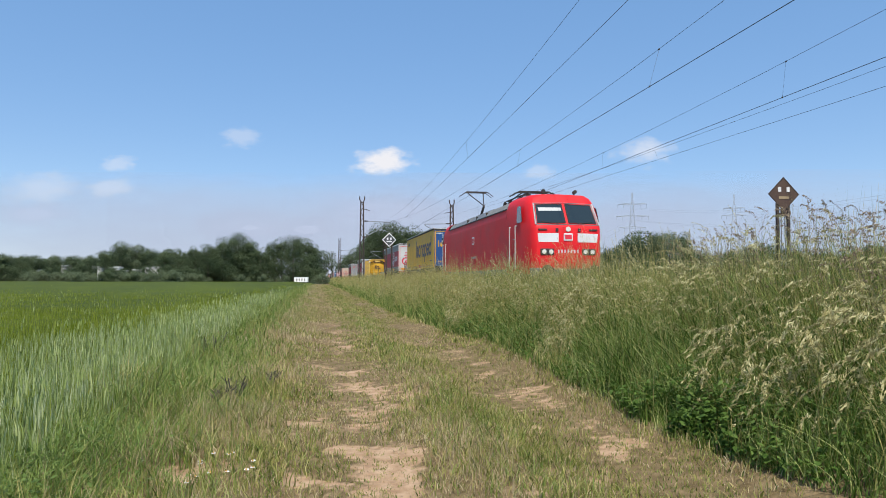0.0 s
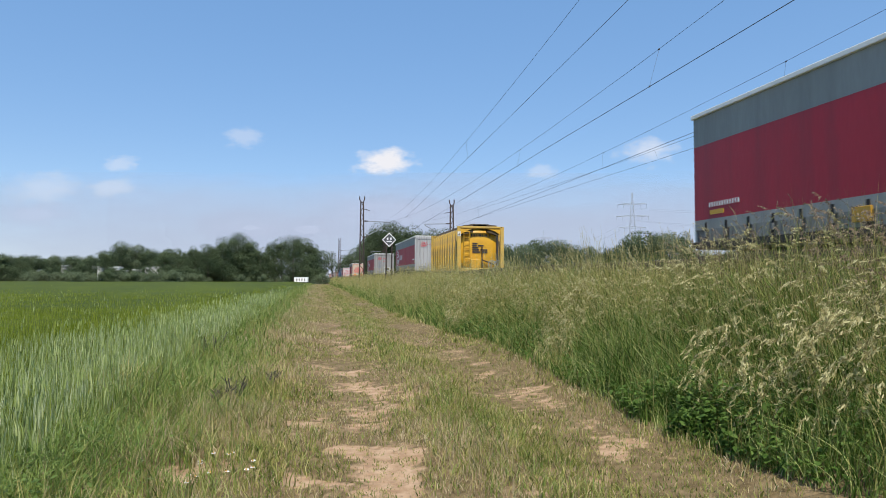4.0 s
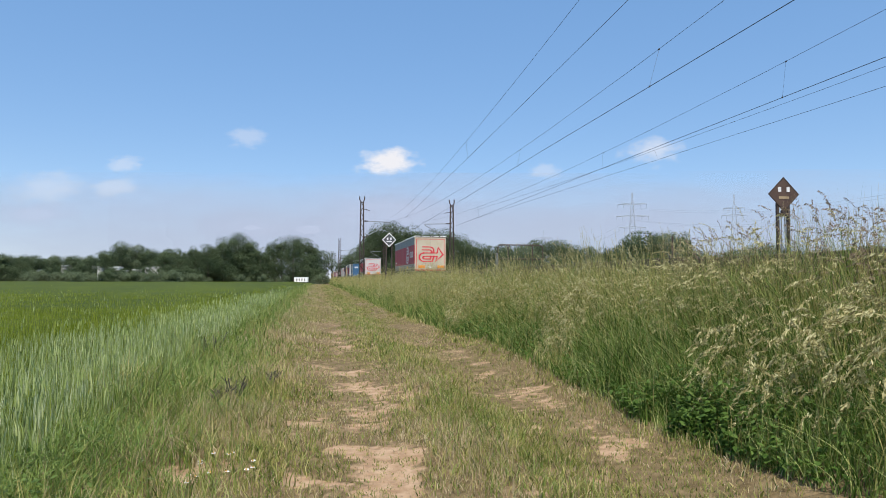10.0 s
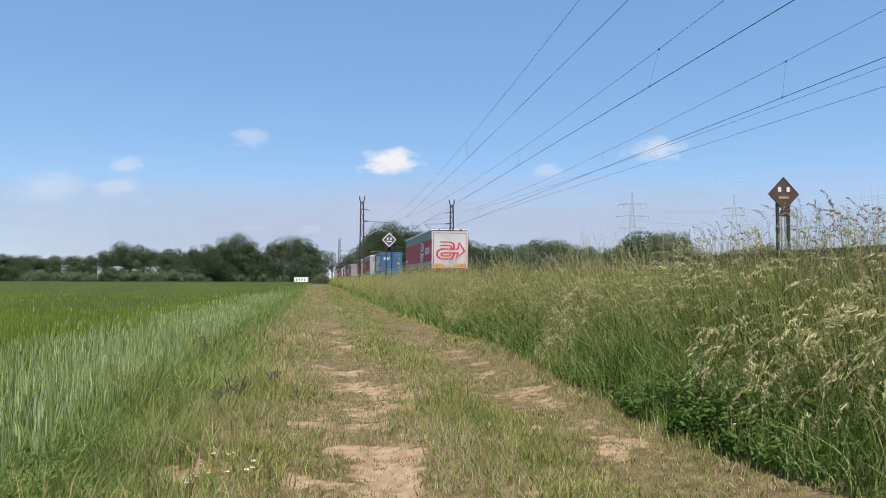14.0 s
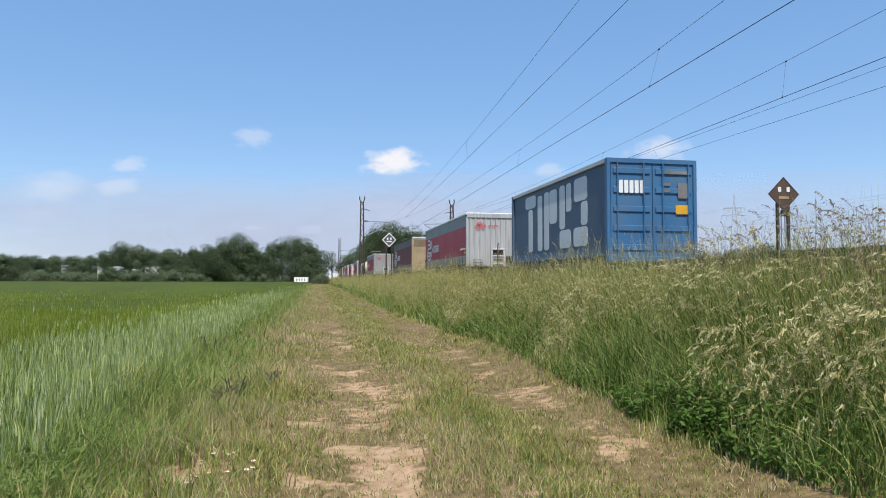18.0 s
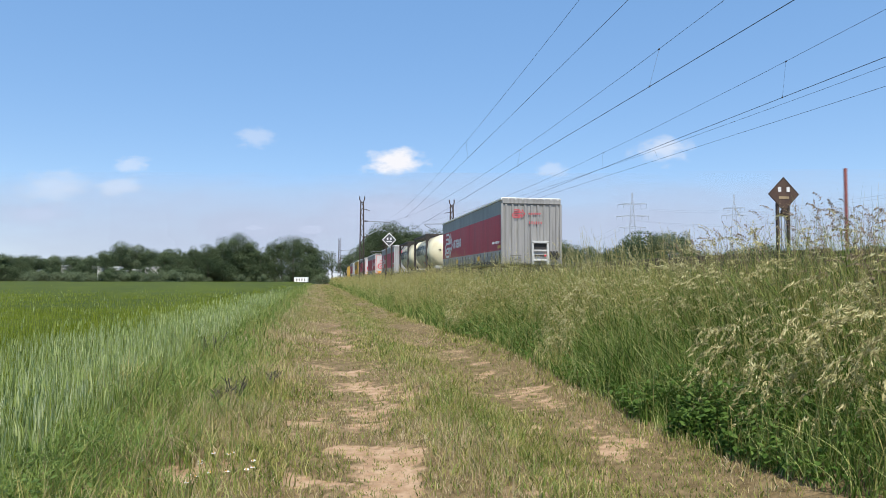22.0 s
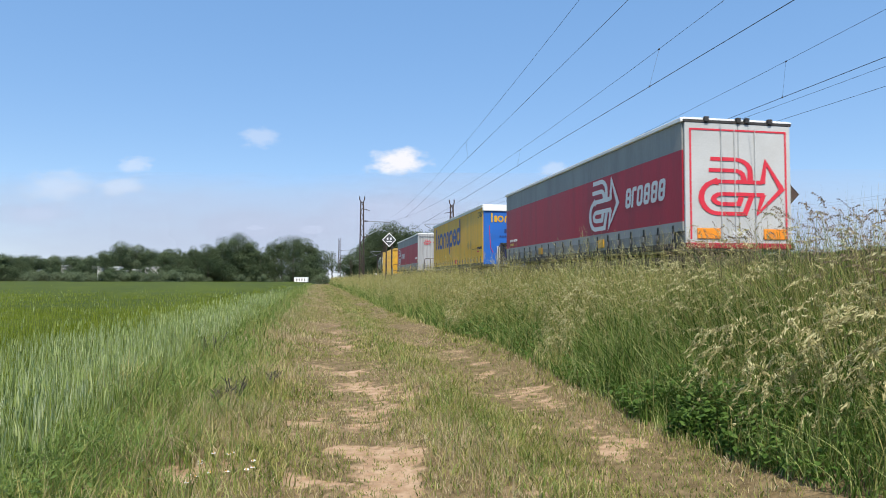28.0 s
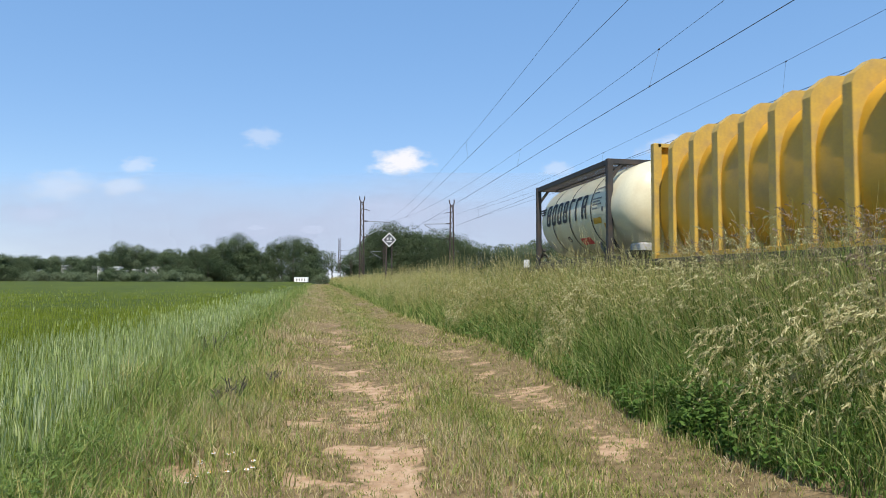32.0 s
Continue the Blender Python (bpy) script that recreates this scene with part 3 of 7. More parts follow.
def end_panel(t, paint, mark):
    """A plain painted end with a yellow border and word."""
    part("end_panel", boxed(-HW + 0.03, HW - 0.03, 0.0, 0.05, FLOOR + 0.05, TOP - 0.12, bevel=0.01), paint, t)
    f = on_end(-0.004, -HW + 0.08, HW - 0.08, FLOOR + 0.1, TOP - 0.16)
    bm = bmesh.new()
    for a, b, c, d in ((0, 0.022, 0.1, 1), (0.978, 1, 0.1, 1), (0.022, 0.978, 0.982, 1)):
        plate(bm, [(a, c), (b, c), (b, d), (a, d)][::-1], f)
    bmesh.ops.recalc_face_normals(bm, faces=bm.faces[:])
    part("border_print", bm, mark, t)
    part("word_print", ring_word(on_end(-0.006, -1.05, 0.98, 2.78, 3.32), 2.03, 0.54, RHYTHM, 0.075), mark, t, "yellow word as plain rings and stems")
    part("web_print", word_bars(on_end(-0.006, -1.0, 0.98, 1.86, 1.97), even_word(16, 0.5)), mark, t)
    part("header_rail", boxed(-HW, HW, -0.02, 0.06, TOP - 0.11, TOP, bevel=0.01), M["dark_steel"], t)


LOOPS = [(0.00, 0.15, 0.0, 1.0, "ring mid"), (0.17, 0.29, 0.0, 1.0, "hook"), (0.31, 0.46, 0.0, 1.0, "ring"), (0.49, 0.64, 0.0, 1.0, "ring mid"), (0.67, 0.82, 0.0, 1.0, "ring mid"), (0.85, 1.0, 0.0, 1.0, "ring mid")]


def build_trailer(scheme, end, length=13.6):
    """A curtain-sided road trailer; its near end at local y = 0, the rail top at z = 0."""
    words = {("red", "ribbed"): "red and grey curtain-sided road trailer with ribbed silver front wall",
             ("red", "worn"): "red and grey curtain-sided road trailer with grimy ribbed front wall",
             ("red", "plated"): "red and grey curtain-sided road trailer with hazard diamonds in front",
             ("red", "tan"): "dirty red-brown curtain-sided road trailer with flat tan front wall",
             ("red", "logo"): "red and grey curtain-sided road trailer with white rear doors",
             ("red", "cream"): "red and grey curtain-sided road trailer with cream rear doors",
             ("yellow", "panel"): "yellow curtain-sided road trailer with blue end wall",
             ("yellow", "blue_front"): "yellow curtain-sided road trailer with blue front and white headboard"}
    t = empty("road_trailer", pose(NEAR, 0, RAIL), words[(scheme, end)], "trailer", "trailers on the train")
    low = M["lower_grey"]
    red, grey = (M["curtain_dirty"], M["band_dirty"]) if end == "tan" else (M["curtain_red"], M["curtain_grey"])
    for sx in (-1, 1):
        x = sx * HW
        if scheme == "red":
            part("side_curtain", boxed(min(x, x - sx * 0.04), max(x, x - sx * 0.04), 0.07, length - 0.05, FLAP, BAND), red, t, "red tarpaulin curtain")
            part("upper_band", boxed(min(x, x - sx * 0.036), max(x, x - sx * 0.036), 0.07, length - 0.05, BAND, TOP - 0.09), grey, t, "grey upper curtain band")
            part("lower_band", boxed(min(x, x - sx * 0.036), max(x, x - sx * 0.036), 0.07, length - 0.05, FLAP - 0.2, FLAP), grey, t, "grey lower curtain edge")
            part("side_board", boxed(min(x - sx * 0.06, x - sx * 0.10), max(x - sx * 0.06, x - sx * 0.10), 0.07, length - 0.05, FLOOR + 0.12, FLAP - 0.1), M["grey_steel"], t)
        else:
            part("side_curtain", boxed(min(x, x - sx * 0.04), max(x, x - sx * 0.04), 0.07, length - 0.05, FLOOR + 0.30, TOP - 0.09), M["curtain_yellow"], t, "yellow tarpaulin curtain")
            part("lower_band", boxed(min(x, x - sx * 0.034), max(x, x - sx * 0.034), 0.07, length - 0.05, FLOOR + 0.12, FLOOR + 0.30), M["curtain_yellow"], t)
        part("side_rail", boxed(x - 0.045, x + 0.03, 0.0, length, FLOOR, FLOOR + 0.13, bevel=0.01), M["dark_steel"], t)
        part("roof_rail", boxed(x - 0.05, x + 0.03, 0.02, length - 0.02, TOP - 0.09, TOP, bevel=0.015), M["dark_steel"] if end in ("tan", "panel") else M["house_white"], t)
    # straps with buckles along the seen curtain
    strap = buckle = tail = None
    n = 20
    for i in range(n):
        y = 0.45 + i * (length - 0.9) / (n - 1)
        if strap is None:
            bm = bmesh.new()
            box(bm, -HW - 0.012, -HW - 0.002, -0.032, 0.032, FLOOR + 0.02, FLAP - 0.06 if scheme == "red" else FLOOR + 0.42)
            strap = part("strap", bm, M["rubber"], t)
            strap.location.y = y
            bm = bmesh.new()
            box(bm, -HW - 0.035, -HW - 0.012, -0.035, 0.035, FLOOR + 0.22, FLOOR + 0.34, 0.008)
            buckle = part("buckle", bm, M["grey_steel"], t)
            buckle.location.y = y
        else:
            share("strap", strap, t, (0, y, 0))
        if scheme == "red" and i < n - 1:
            if tail is None:
                bm = bmesh.new()
                box(bm, -HW - 0.008, -HW + 0.03, 0.10, 0.56, FLOOR + 0.14, FLAP - 0.2)
                tail = part("curtain_tail", bm, low, t, "grimy grey curtain tail")
                tail.location.y = y
            else:
                share("curtain_tail", tail, t, (0, y, 0))
        if i:
            share("buckle", buckle, t, (0, y, 0))
    if scheme == "yellow":
        for sx in (-1, 1):
            part("roof_edge", boxed(sx * HW - 0.06, sx * HW + 0.035, 0.02, length - 0.02, TOP + 0.002, TOP + 0.05, bevel=0.012), M["house_white"] if end != "panel" else M["white"], t, "white welded roof edge")
    part("roof", boxed(-HW + 0.03, HW - 0.03, 0.04, length - 0.04, TOP - 0.05, TOP + 0.015, bevel=0.01), M["house_white"], t)
    part("floor", boxed(-HW + 0.05, HW - 0.05, 0.05, length - 0.05, FLOOR - 0.02, FLOOR + 0.1), M["grey_steel"], t)
    part("far_wall", boxed(-HW + 0.03, HW - 0.03, length - 0.06, length, FLOOR + 0.1, TOP - 0.05), M["white"], t)
    for sx in (-1, 1):
        part("chassis_beam", boxed(sx * 0.45 - 0.07, sx * 0.45 + 0.07, 0.3, length - 0.3, FLOOR - 0.35, FLOOR - 0.02), M["dark_steel"], t)
    forward = end in ("ribbed", "plated", "worn", "tan", "blue_front")
    axles = [length - 5.6, length - 4.3, length - 3.0] if forward else [3.0, 4.3, 5.6]
    for y in axles:
        bm = bmesh.new()
        rod(bm, (-1.0, y, 0.85), (1.0, y, 0.85), 0.07)
        part("axle", bm, M["dark_steel"], t)
        for sx in (-1, 1):
            bm = bmesh.new()
            rod(bm, (sx * 0.86, y, 0.85), (sx * 1.2, y, 0.85), 0.5, seg=18)
            w = part("wheel", bm, M["rubber"], t)
            bm = bmesh.new()
            rod(bm, (sx * 1.19, y, 0.85), (sx * 1.215, y, 0.85), 0.27, seg=14)
            part("rim", bm, M["grey_steel"], w)
    yl = 2.6 if forward else length - 2.6
    for sx in (-1, 1):
        part("landing_leg", boxed(sx * 0.7 - 0.06, sx * 0.7 + 0.06, yl - 0.06, yl + 0.06, 0.55, FLOOR - 0.02), M["grey_steel"], t)
    x = -HW
    for y in (4.0, 9.05) if scheme == "red" else (6.0,):
        part("side_marker", boxed(x - 0.045, x - 0.012, y, y + 0.36, FLOOR + 0.20, FLOOR + 0.42, bevel=0.01), M["yellow"] if scheme == "red" else M["print_red"], t, "yellow side board" if scheme == "red" else "red side board")
    if scheme == "red":
        if forward:
            part("arrow_mark", arrow_mark(on_side(x - 0.003, 10.55, 12.75, 1.98, 3.36), 0.085), M["print_white"], t, "looped arrow emblem as plain bands")
            part("word_print", ring_word(on_side(x - 0.003, 8.3, 10.28, 2.43, 2.89), 1.98, 0.46, LOOPS, 0.10, 0.3, 0.16), M["print_white"], t)
            if end != "tan":
                part("code_print", word_bars(on_side(x - 0.003, 0.3, 1.65, 2.24, 2.34), [r for k, r in enumerate(even_word(13, 0.55)) if k not in (4, 11)]), M["print_white"], t)
                part("code_plate", boxed(x - 0.008, x - 0.001, 0.25, 0.75, 2.03, 2.15), M["yellow"], t)
        else:
            part("arrow_mark", arrow_mark(on_side(x - 0.003, 3.1, 5.0, 2.03, 3.38), 0.085), M["print_white"], t, "looped arrow emblem as plain bands")
            part("word_print", ring_word(on_side(x - 0.003, 0.8, 2.75, 2.46, 2.94), 1.95, 0.48, LOOPS, 0.10, 0.3, 0.16), M["print_white"], t)
            part("code_print", word_bars(on_side(x - 0.003, 12.05, 13.05, 2.17, 2.26), even_word(12, 0.45)), M["print_white"], t)
            part("code_plate", boxed(x - 0.008, x - 0.001, 12.55, 13.0, 2.02, 2.11), M["yellow"], t)
    else:
        y0, y1 = (1.05, 8.3) if end == "panel" else (5.04, 12.7)
        part("word_print", ring_word(on_side(x - 0.003, y0, y1, 2.16 if forward else 1.98, 3.92 if forward else 3.70), y1 - y0, 1.75, RHYTHM, 0.22), M["blue_print"] if forward else M["slate_print"], t, "large dark blue word as plain rings and stems")
        if forward:
            place = Matrix.Translation((x - 0.004, 1.02, 3.62)) @ Euler((radians(90), 0, radians(-90))).to_matrix().to_4x4()
            part("code_print", word_bars(on_side(x - 0.003, 0.15, 1.15, 2.14, 2.25), even_word(11, 0.6)), M["dark_steel"], t)
            part("loading_print", word_bars(on_side(x - 0.003, 0.8, 1.15, 2.0, 2.07), even_word(6, 0.6)), M["print_red"], t)
            part("caution_line", boxed(x - 0.006, x - 0.001, 1.3, 2.2, 2.17, 2.19), M["dark_steel"], t)
            lettering("C786", 0.36, place, M["dark_steel"], t)
            for yc in (3.12, 2.58):
                bm = bmesh.new()
                plate(bm, [(yc - 0.22, 2.42), (yc, 2.66), (yc + 0.22, 2.42), (yc, 2.18)], lambda u, v, lift: (x - 0.003 - lift, u, v))
                bmesh.ops.recalc_face_normals(bm, faces=bm.faces[:])
                part("hazard_plate", bm, M["rib_tan"], t)
        else:
            part("code_print", word_bars(on_side(x - 0.003, 0.6, 1.7, 1.97, 2.06), even_word(10, 0.5)), M["blue_dark"], t)
            part("fleet_print", word_bars(on_side(x - 0.003, 11.9, 12.8, 3.45, 3.72), even_word(4, 0.6)), M["slate_print"], t)
    if end in ("ribbed", "plated", "worn"):
        end_ribbed(t, M["silver"] if end == "ribbed" else M["silver_dull"], M["print_dull"])
        if end != "ribbed":
            part("number_print", word_bars(on_end(-0.043, -0.15, 0.45, 3.02, 3.13), even_word(6, 0.42)), M["print_dull"], t)
        for z in (2.42, 2.88) if end == "plated" else ():
            bm = bmesh.new()
            plate(bm, [(-0.62, z - 0.23), (-0.39, z), (-0.62, z + 0.23), (-0.85, z)], lambda u, v, lift: (u, -0.042 - lift, v))
            bmesh.ops.recalc_face_normals(bm, faces=bm.faces[:])
            part("hazard_plate", bm, M["galv"], t, "grey hazard diamond")
    elif end == "tan":
        end_flat(t)
    elif end == "logo":
        end_logo(t, M["white"], M["print_red"], M["print_red"])
    elif end == "cream":
        end_logo(t, M["cream"], M["print_red"], M["print_red"])
    elif end == "panel":
        end_panel(t, M["blue_deep"], M["yellow"])
        part("tail_beam", boxed(-HW + 0.05, HW + 0.1, -0.12, 0.06, 1.38, 1.62, bevel=0.03), M["rubber"], t)
        part("maker_print", word_bars(on_end(-0.006, -1.12, -0.7, 3.74, 3.82), even_word(5, 0.6)), M["print_white"], t)
    else:
        part("end_panel", boxed(-HW + 0.03, HW - 0.03, 0.0, 0.05, FLOOR + 0.05, TOP - 0.12, bevel=0.01), M["blue"], t)
        part("word_print", ring_word(on_end(-0.006, -0.93, 1.08, 3.22, 3.80), 2.01, 0.58, RHYTHM, 0.075), M["yellow"], t, "yellow word as plain rings and stems")
        part("code_print", word_bars(on_end(-0.006, -0.28, 0.4, 2.85, 3.04), even_word(4, 0.6)), M["blue_dark"], t)
        part("white_strip", boxed(0.42, 0.98, -0.012, -0.002, 2.90, 3.02), M["print_white"], t)
        part("number_print", word_bars(on_end(-0.006, -0.5, 0.62, 2.66, 2.74), even_word(12, 0.6)), M["blue_dark"], t)
        part("yellow_plate", boxed(0.85, 1.03, -0.012, -0.002, 2.40, 2.56), M["yellow"], t)
        part("red_hose", rodded([((-0.98, -0.02, 3.2), (-0.92, -0.03, 2.2)), ((-0.92, -0.03, 2.2), (-0.8, -0.03, 1.95))], 0.012, 5), M["print_red"], t)
        part("red_hose", rodded([((1.08, -0.02, 3.6), (1.05, -0.03, 1.8))], 0.012, 5), M["print_red"], t)
        part("headboard", boxed(-HW - 0.01, HW + 0.01, -0.07, 0.12, TOP - 0.24, TOP + 0.06, bevel=0.03), M["house_white"], t, "bright white headboard")
        bm = bmesh.new()
        box(bm, -0.45, 0.55, -0.14, 0.0, 2.28, 2.40, 0.02)
        box(bm, -0.45, -0.34, -0.14, 0.0, 1.4, 2.3, 0.02)
        box(bm, 0.45, 0.55, -0.14, 0.0, 1.4, 2.3, 0.02)
        part("coupling_frame", bm, M["rubber"], t)
        part("coupling_panel", boxed(-0.34, 0.45, -0.05, -0.004, 1.5, 2.28), M["blue_dark"], t)
        part("white_post", boxed(-0.62, -0.47, -0.1, -0.004, 1.55, 2.25, bevel=0.02), M["white"], t)
        for x in (-0.2, 0.0, 0.2, 0.32):
            bm = bmesh.new()
            rod(bm, (x, -0.12, 2.16), (x, -0.03, 2.16), 0.045, seg=10)
            part("coupling", bm, M["white"] if x > 0.1 else M["dark_steel"], t)
        for k in range(5):
            part("hose", rodded([((-0.3 + 0.15 * k, -0.10, 2.2), (-0.28 + 0.14 * k, -0.12, 1.75 - 0.07 * (k % 3)))], 0.03, 6), M["rubber"], t)
        bm = bmesh.new()
        plate(bm, [(0.60, 2.05), (0.80, 2.30), (1.00, 2.05), (0.80, 1.80)], lambda u, v, lift: (u, -0.01 - lift, v))
        bmesh.ops.recalc_face_normals(bm, faces=bm.faces[:])
        part("hazard_plate", bm, M["galv"], t)
    return t


def build_ribbed_container(grimy=True, length=9.1):
    """A yellow bulk tank in a frame with upright ribs."""
    t = empty("bulk_container", pose(NEAR, 0, RAIL), "yellow ribbed bulk tank container with grimy top" if grimy else "yellow ribbed bulk tank container with tan-edged ribs", "container", "containers on the train")
    z0, z1, w = 1.2, 3.66 if grimy else 3.86, 1.22
    for y in (0.0, length - 0.16):
        bm = bmesh.new()
        for sx in (-1, 1):
            box(bm, sx * w - 0.10, sx * w + 0.10, y, y + 0.16, z0, z1, 0.015)
        box(bm, -w, w, y, y + 0.16, z1 - 0.10, z1, 0.015)
        box(bm, -w, w, y, y + 0.16, z0, z0 + 0.16, 0.015)
        part("end_frame", bm, M["rib_tan"], t)
        if not grimy or y:
            part("end_plate", boxed(-w + 0.05, w - 0.05, y + 0.10, y + 0.13, z0 + 0.1, z1 - 0.1), M["yellow"], t)
            continue
        # arched header over the recessed end
        bm = bmesh.new()
        low = [(x, z1 - 0.12 - 0.34 * (abs(x) / 1.12) ** 2.6) for x in np.linspace(-1.12, 1.12, 17)]
        for (a, za), (b, zb) in zip(low, low[1:]):
            f = [bm.verts.new(p) for p in ((a, 0.05, za), (b, 0.05, zb), (b, 0.05, z1 - 0.05), (a, 0.05, z1 - 0.05))]
            g = [bm.verts.new(p) for p in ((a, 0.13, za), (b, 0.13, zb), (b, 0.13, z1 - 0.05), (a, 0.13, z1 - 0.05))]
            bm.faces.new(f), bm.faces.new(g[::-1]), bm.faces.new((f[0], g[0], g[1], f[1]))
        bmesh.ops.recalc_face_normals(bm, faces=bm.faces[:])
        part("arched_header", bm, M["yellow"], t)
    # the shell: a full barrel between upright box ribs, with a grimy sloping roof strip
    cz, n = (z0 + z1) / 2 - 0.08, 36

    def girth(k, a):
        c, q = math.cos(a), math.sin(a)
        return 1.2 * k * math.copysign(abs(c) ** 0.74, c), cz + (1.24 if grimy else 1.36) * k * math.copysign(abs(q) ** 0.74, q)
    bm = bmesh.new()
    rings = []
    for y, k in ((0.30, 0.30), (0.33, 0.62), (0.40, 0.86), (0.50, 0.97), (0.66, 1.0), (length - 0.22, 1.0)) if grimy else ((0.06, 0.90), (0.09, 0.97), (0.22, 1.0), (length - 0.22, 1.0), (length - 0.14, 0.97), (length - 0.10, 0.9)):
        pts = [girth(k, 2 * math.pi * i / n) for i in range(n)]
        rings.append([bm.verts.new((x, y, z)) for x, z in pts])
    for a, b in zip(rings, rings[1:]):
        for i in range(n):
            bm.faces.new((a[i], a[(i + 1) % n], b[(i + 1) % n], b[i]))
    bm.faces.new(rings[0][::-1]), bm.faces.new(rings[-1])
    bmesh.ops.recalc_face_normals(bm, faces=bm.faces[:])
    smooth(part("tank_shell", bm, M["yellow"], t), 50)
    rib = None
    for i in range(10):
        y = 0.78 + i * (length - 1.56) / 9
        for sx in (-1, 1):
            if rib is None:
                bm = bmesh.new()
                up = 0.0 if grimy else 0.12
                pts = [(-1.26, z0), (-1.26, z1 - 0.36 + up), (-1.20, z1 - 0.22 + up), (-0.92, z1 - 0.01 + up), (-0.5, z1 + 0.01 + up), (-0.4, z1 - 0.3), (-0.75, cz), (-0.5, z0)]
                a = [bm.verts.new((x, -0.095, z)) for x, z in pts]
                b = [bm.verts.new((x, 0.095, z)) for x, z in pts]
                bm.faces.new(a), bm.faces.new(b[::-1])
                for q in range(len(pts)):
                    bm.faces.new((a[q], b[q], b[(q + 1) % len(pts)], a[(q + 1) % len(pts)]))
                bmesh.ops.recalc_face_normals(bm, faces=bm.faces[:])
                rib = part("rib", bm, M["rib_tan"], t, "tan-edged upright rib")
                rib.location.y = y
            else:
                o = share("rib", rib, t, (0, y, 0))
                if sx > 0:
                    o.rotation_euler.z = math.pi
    for sx in (-1, 1):
        if not grimy:
            part("bottom_rail", boxed(sx * w - 0.07, sx * w + 0.07, 0.15, length - 0.15, z0, z0 + 0.12, bevel=0.01), M["yellow"], t)
            continue
        bm = bmesh.new()
        strip = [(sx * 1.12, z1 - 0.40), (sx * 1.08, z1 - 0.28), (sx * 0.92, z1 + 0.07), (sx * 0.4, z1 + 0.10), (sx * 0.4, z1 - 0.3), (sx * 1.0, z1 - 0.5)]
        a = [bm.verts.new((x, 0.12, z)) for x, z in strip]
        b = [bm.verts.new((x, length - 0.12, z)) for x, z in strip]
        bm.faces.new(a), bm.faces.new(b[::-1])
        for q in range(len(strip)):
            bm.faces.new((a[q], b[q], b[(q + 1) % len(strip)], a[(q + 1) % len(strip)]))
        bmesh.ops.recalc_face_normals(bm, faces=bm.faces[:])
        part("roof_strip", bm, M["grimy"], t, "grimy dark sloping roof strip")
        part("bottom_rail", boxed(sx * w - 0.07, sx * w + 0.07, 0.15, length - 0.15, z0, z0 + 0.12, bevel=0.01), M["yellow"], t)
    part("walkway", boxed(-0.5, 0.5, 0.2, length - 0.2, z1 + 0.105, z1 + 0.14, bevel=0.006), M["dark_steel"] if grimy else M["yellow"], t)
    if not grimy:
        # a shallow dished end inside the frame
        bm = bmesh.new()
        rings, n = [], 32
        for y, k in ((-0.005, 0.0), (0.0, 0.35), (0.02, 0.62), (0.05, 0.85), (0.09, 1.0)):
            rings.append([bm.verts.new((1.10 * max(k, 0.01) * math.cos(2 * math.pi * q / n), y, cz + 0.1 + 1.14 * max(k, 0.01) * math.sin(2 * math.pi * q / n))) for q in range(n)])
        for a, b in zip(rings, rings[1:]):
            for q in range(n):
                bm.faces.new((a[q], a[(q + 1) % n], b[(q + 1) % n], b[q]))
        bm.faces.new(rings[0])
        bmesh.ops.recalc_face_normals(bm, faces=bm.faces[:])
        smooth(part("dished_end", bm, M["yellow"], t), 60)
        pts = [(1.12 * math.cos(radians(a)), cz + 0.1 + 1.16 * math.sin(radians(a))) for a in range(20, 161, 10)]
        part("end_rim", rodded([((p[0], 0.06, p[1]), (q[0], 0.06, q[1])) for p, q in zip(pts, pts[1:])], 0.03, 6), M["rib_tan"], t)
        part("code_print", word_bars(on_end(-0.02, -0.42, 0.5, cz + 1.10, cz + 1.17), even_word(10, 0.6)), M["rib_tan"], t)
        return t
    pairs = [((-0.95, 0.02, z0 + 0.2), (-0.95, 0.02, z1 - 0.3)), ((-0.62, 0.02, z0 + 0.2), (-0.62, 0.02, z1 - 0.3))]
    part("ladder", rodded(pairs + [((-0.95, 0.02, z0 + 0.35 + 0.3 * i), (-0.62, 0.02, z0 + 0.35 + 0.3 * i)) for i in range(7)], 0.02, 6), M["yellow"], t)
    part("discharge_pipe", rodded([((0.98, 0.14, z0 + 0.3), (0.98, 0.14, z1 - 0.55)), ((0.98, 0.14, z1 - 0.55), (0.9, 0.3, z1 - 0.4))], 0.06, 8), M["dark_steel"], t, "dark upright discharge pipe")
    part("feed_pipe", rodded([((0.12, 0.2, z0 + 0.62), (0.85, 0.2, z0 + 0.35)), ((0.12, 0.2, z0 + 0.16), (0.12, 0.2, z0 + 1.35))], 0.035, 8), M["rust"], t)
    part("valve_box", boxed(-0.55, -0.05, 0.06, 0.26, z0 + 0.16, z0 + 0.66, bevel=0.03), M["yellow"], t)
    bm = bmesh.new()
    for k, (x, z) in enumerate(((0.62, z0 + 0.34), (0.78, z0 + 0.30), (1.02, z0 + 0.36))):
        ring = [(x + 0.2 * math.cos(radians(a)), 0.02 + 0.03 * k, z + 0.24 * math.sin(radians(a))) for a in range(0, 361, 30)]
        for p, q in zip(ring, ring[1:]):
            rod(bm, p, q, 0.028, seg=6)
    part("hose_coil", bm, M["galv"], t, "pale grey coiled hose")
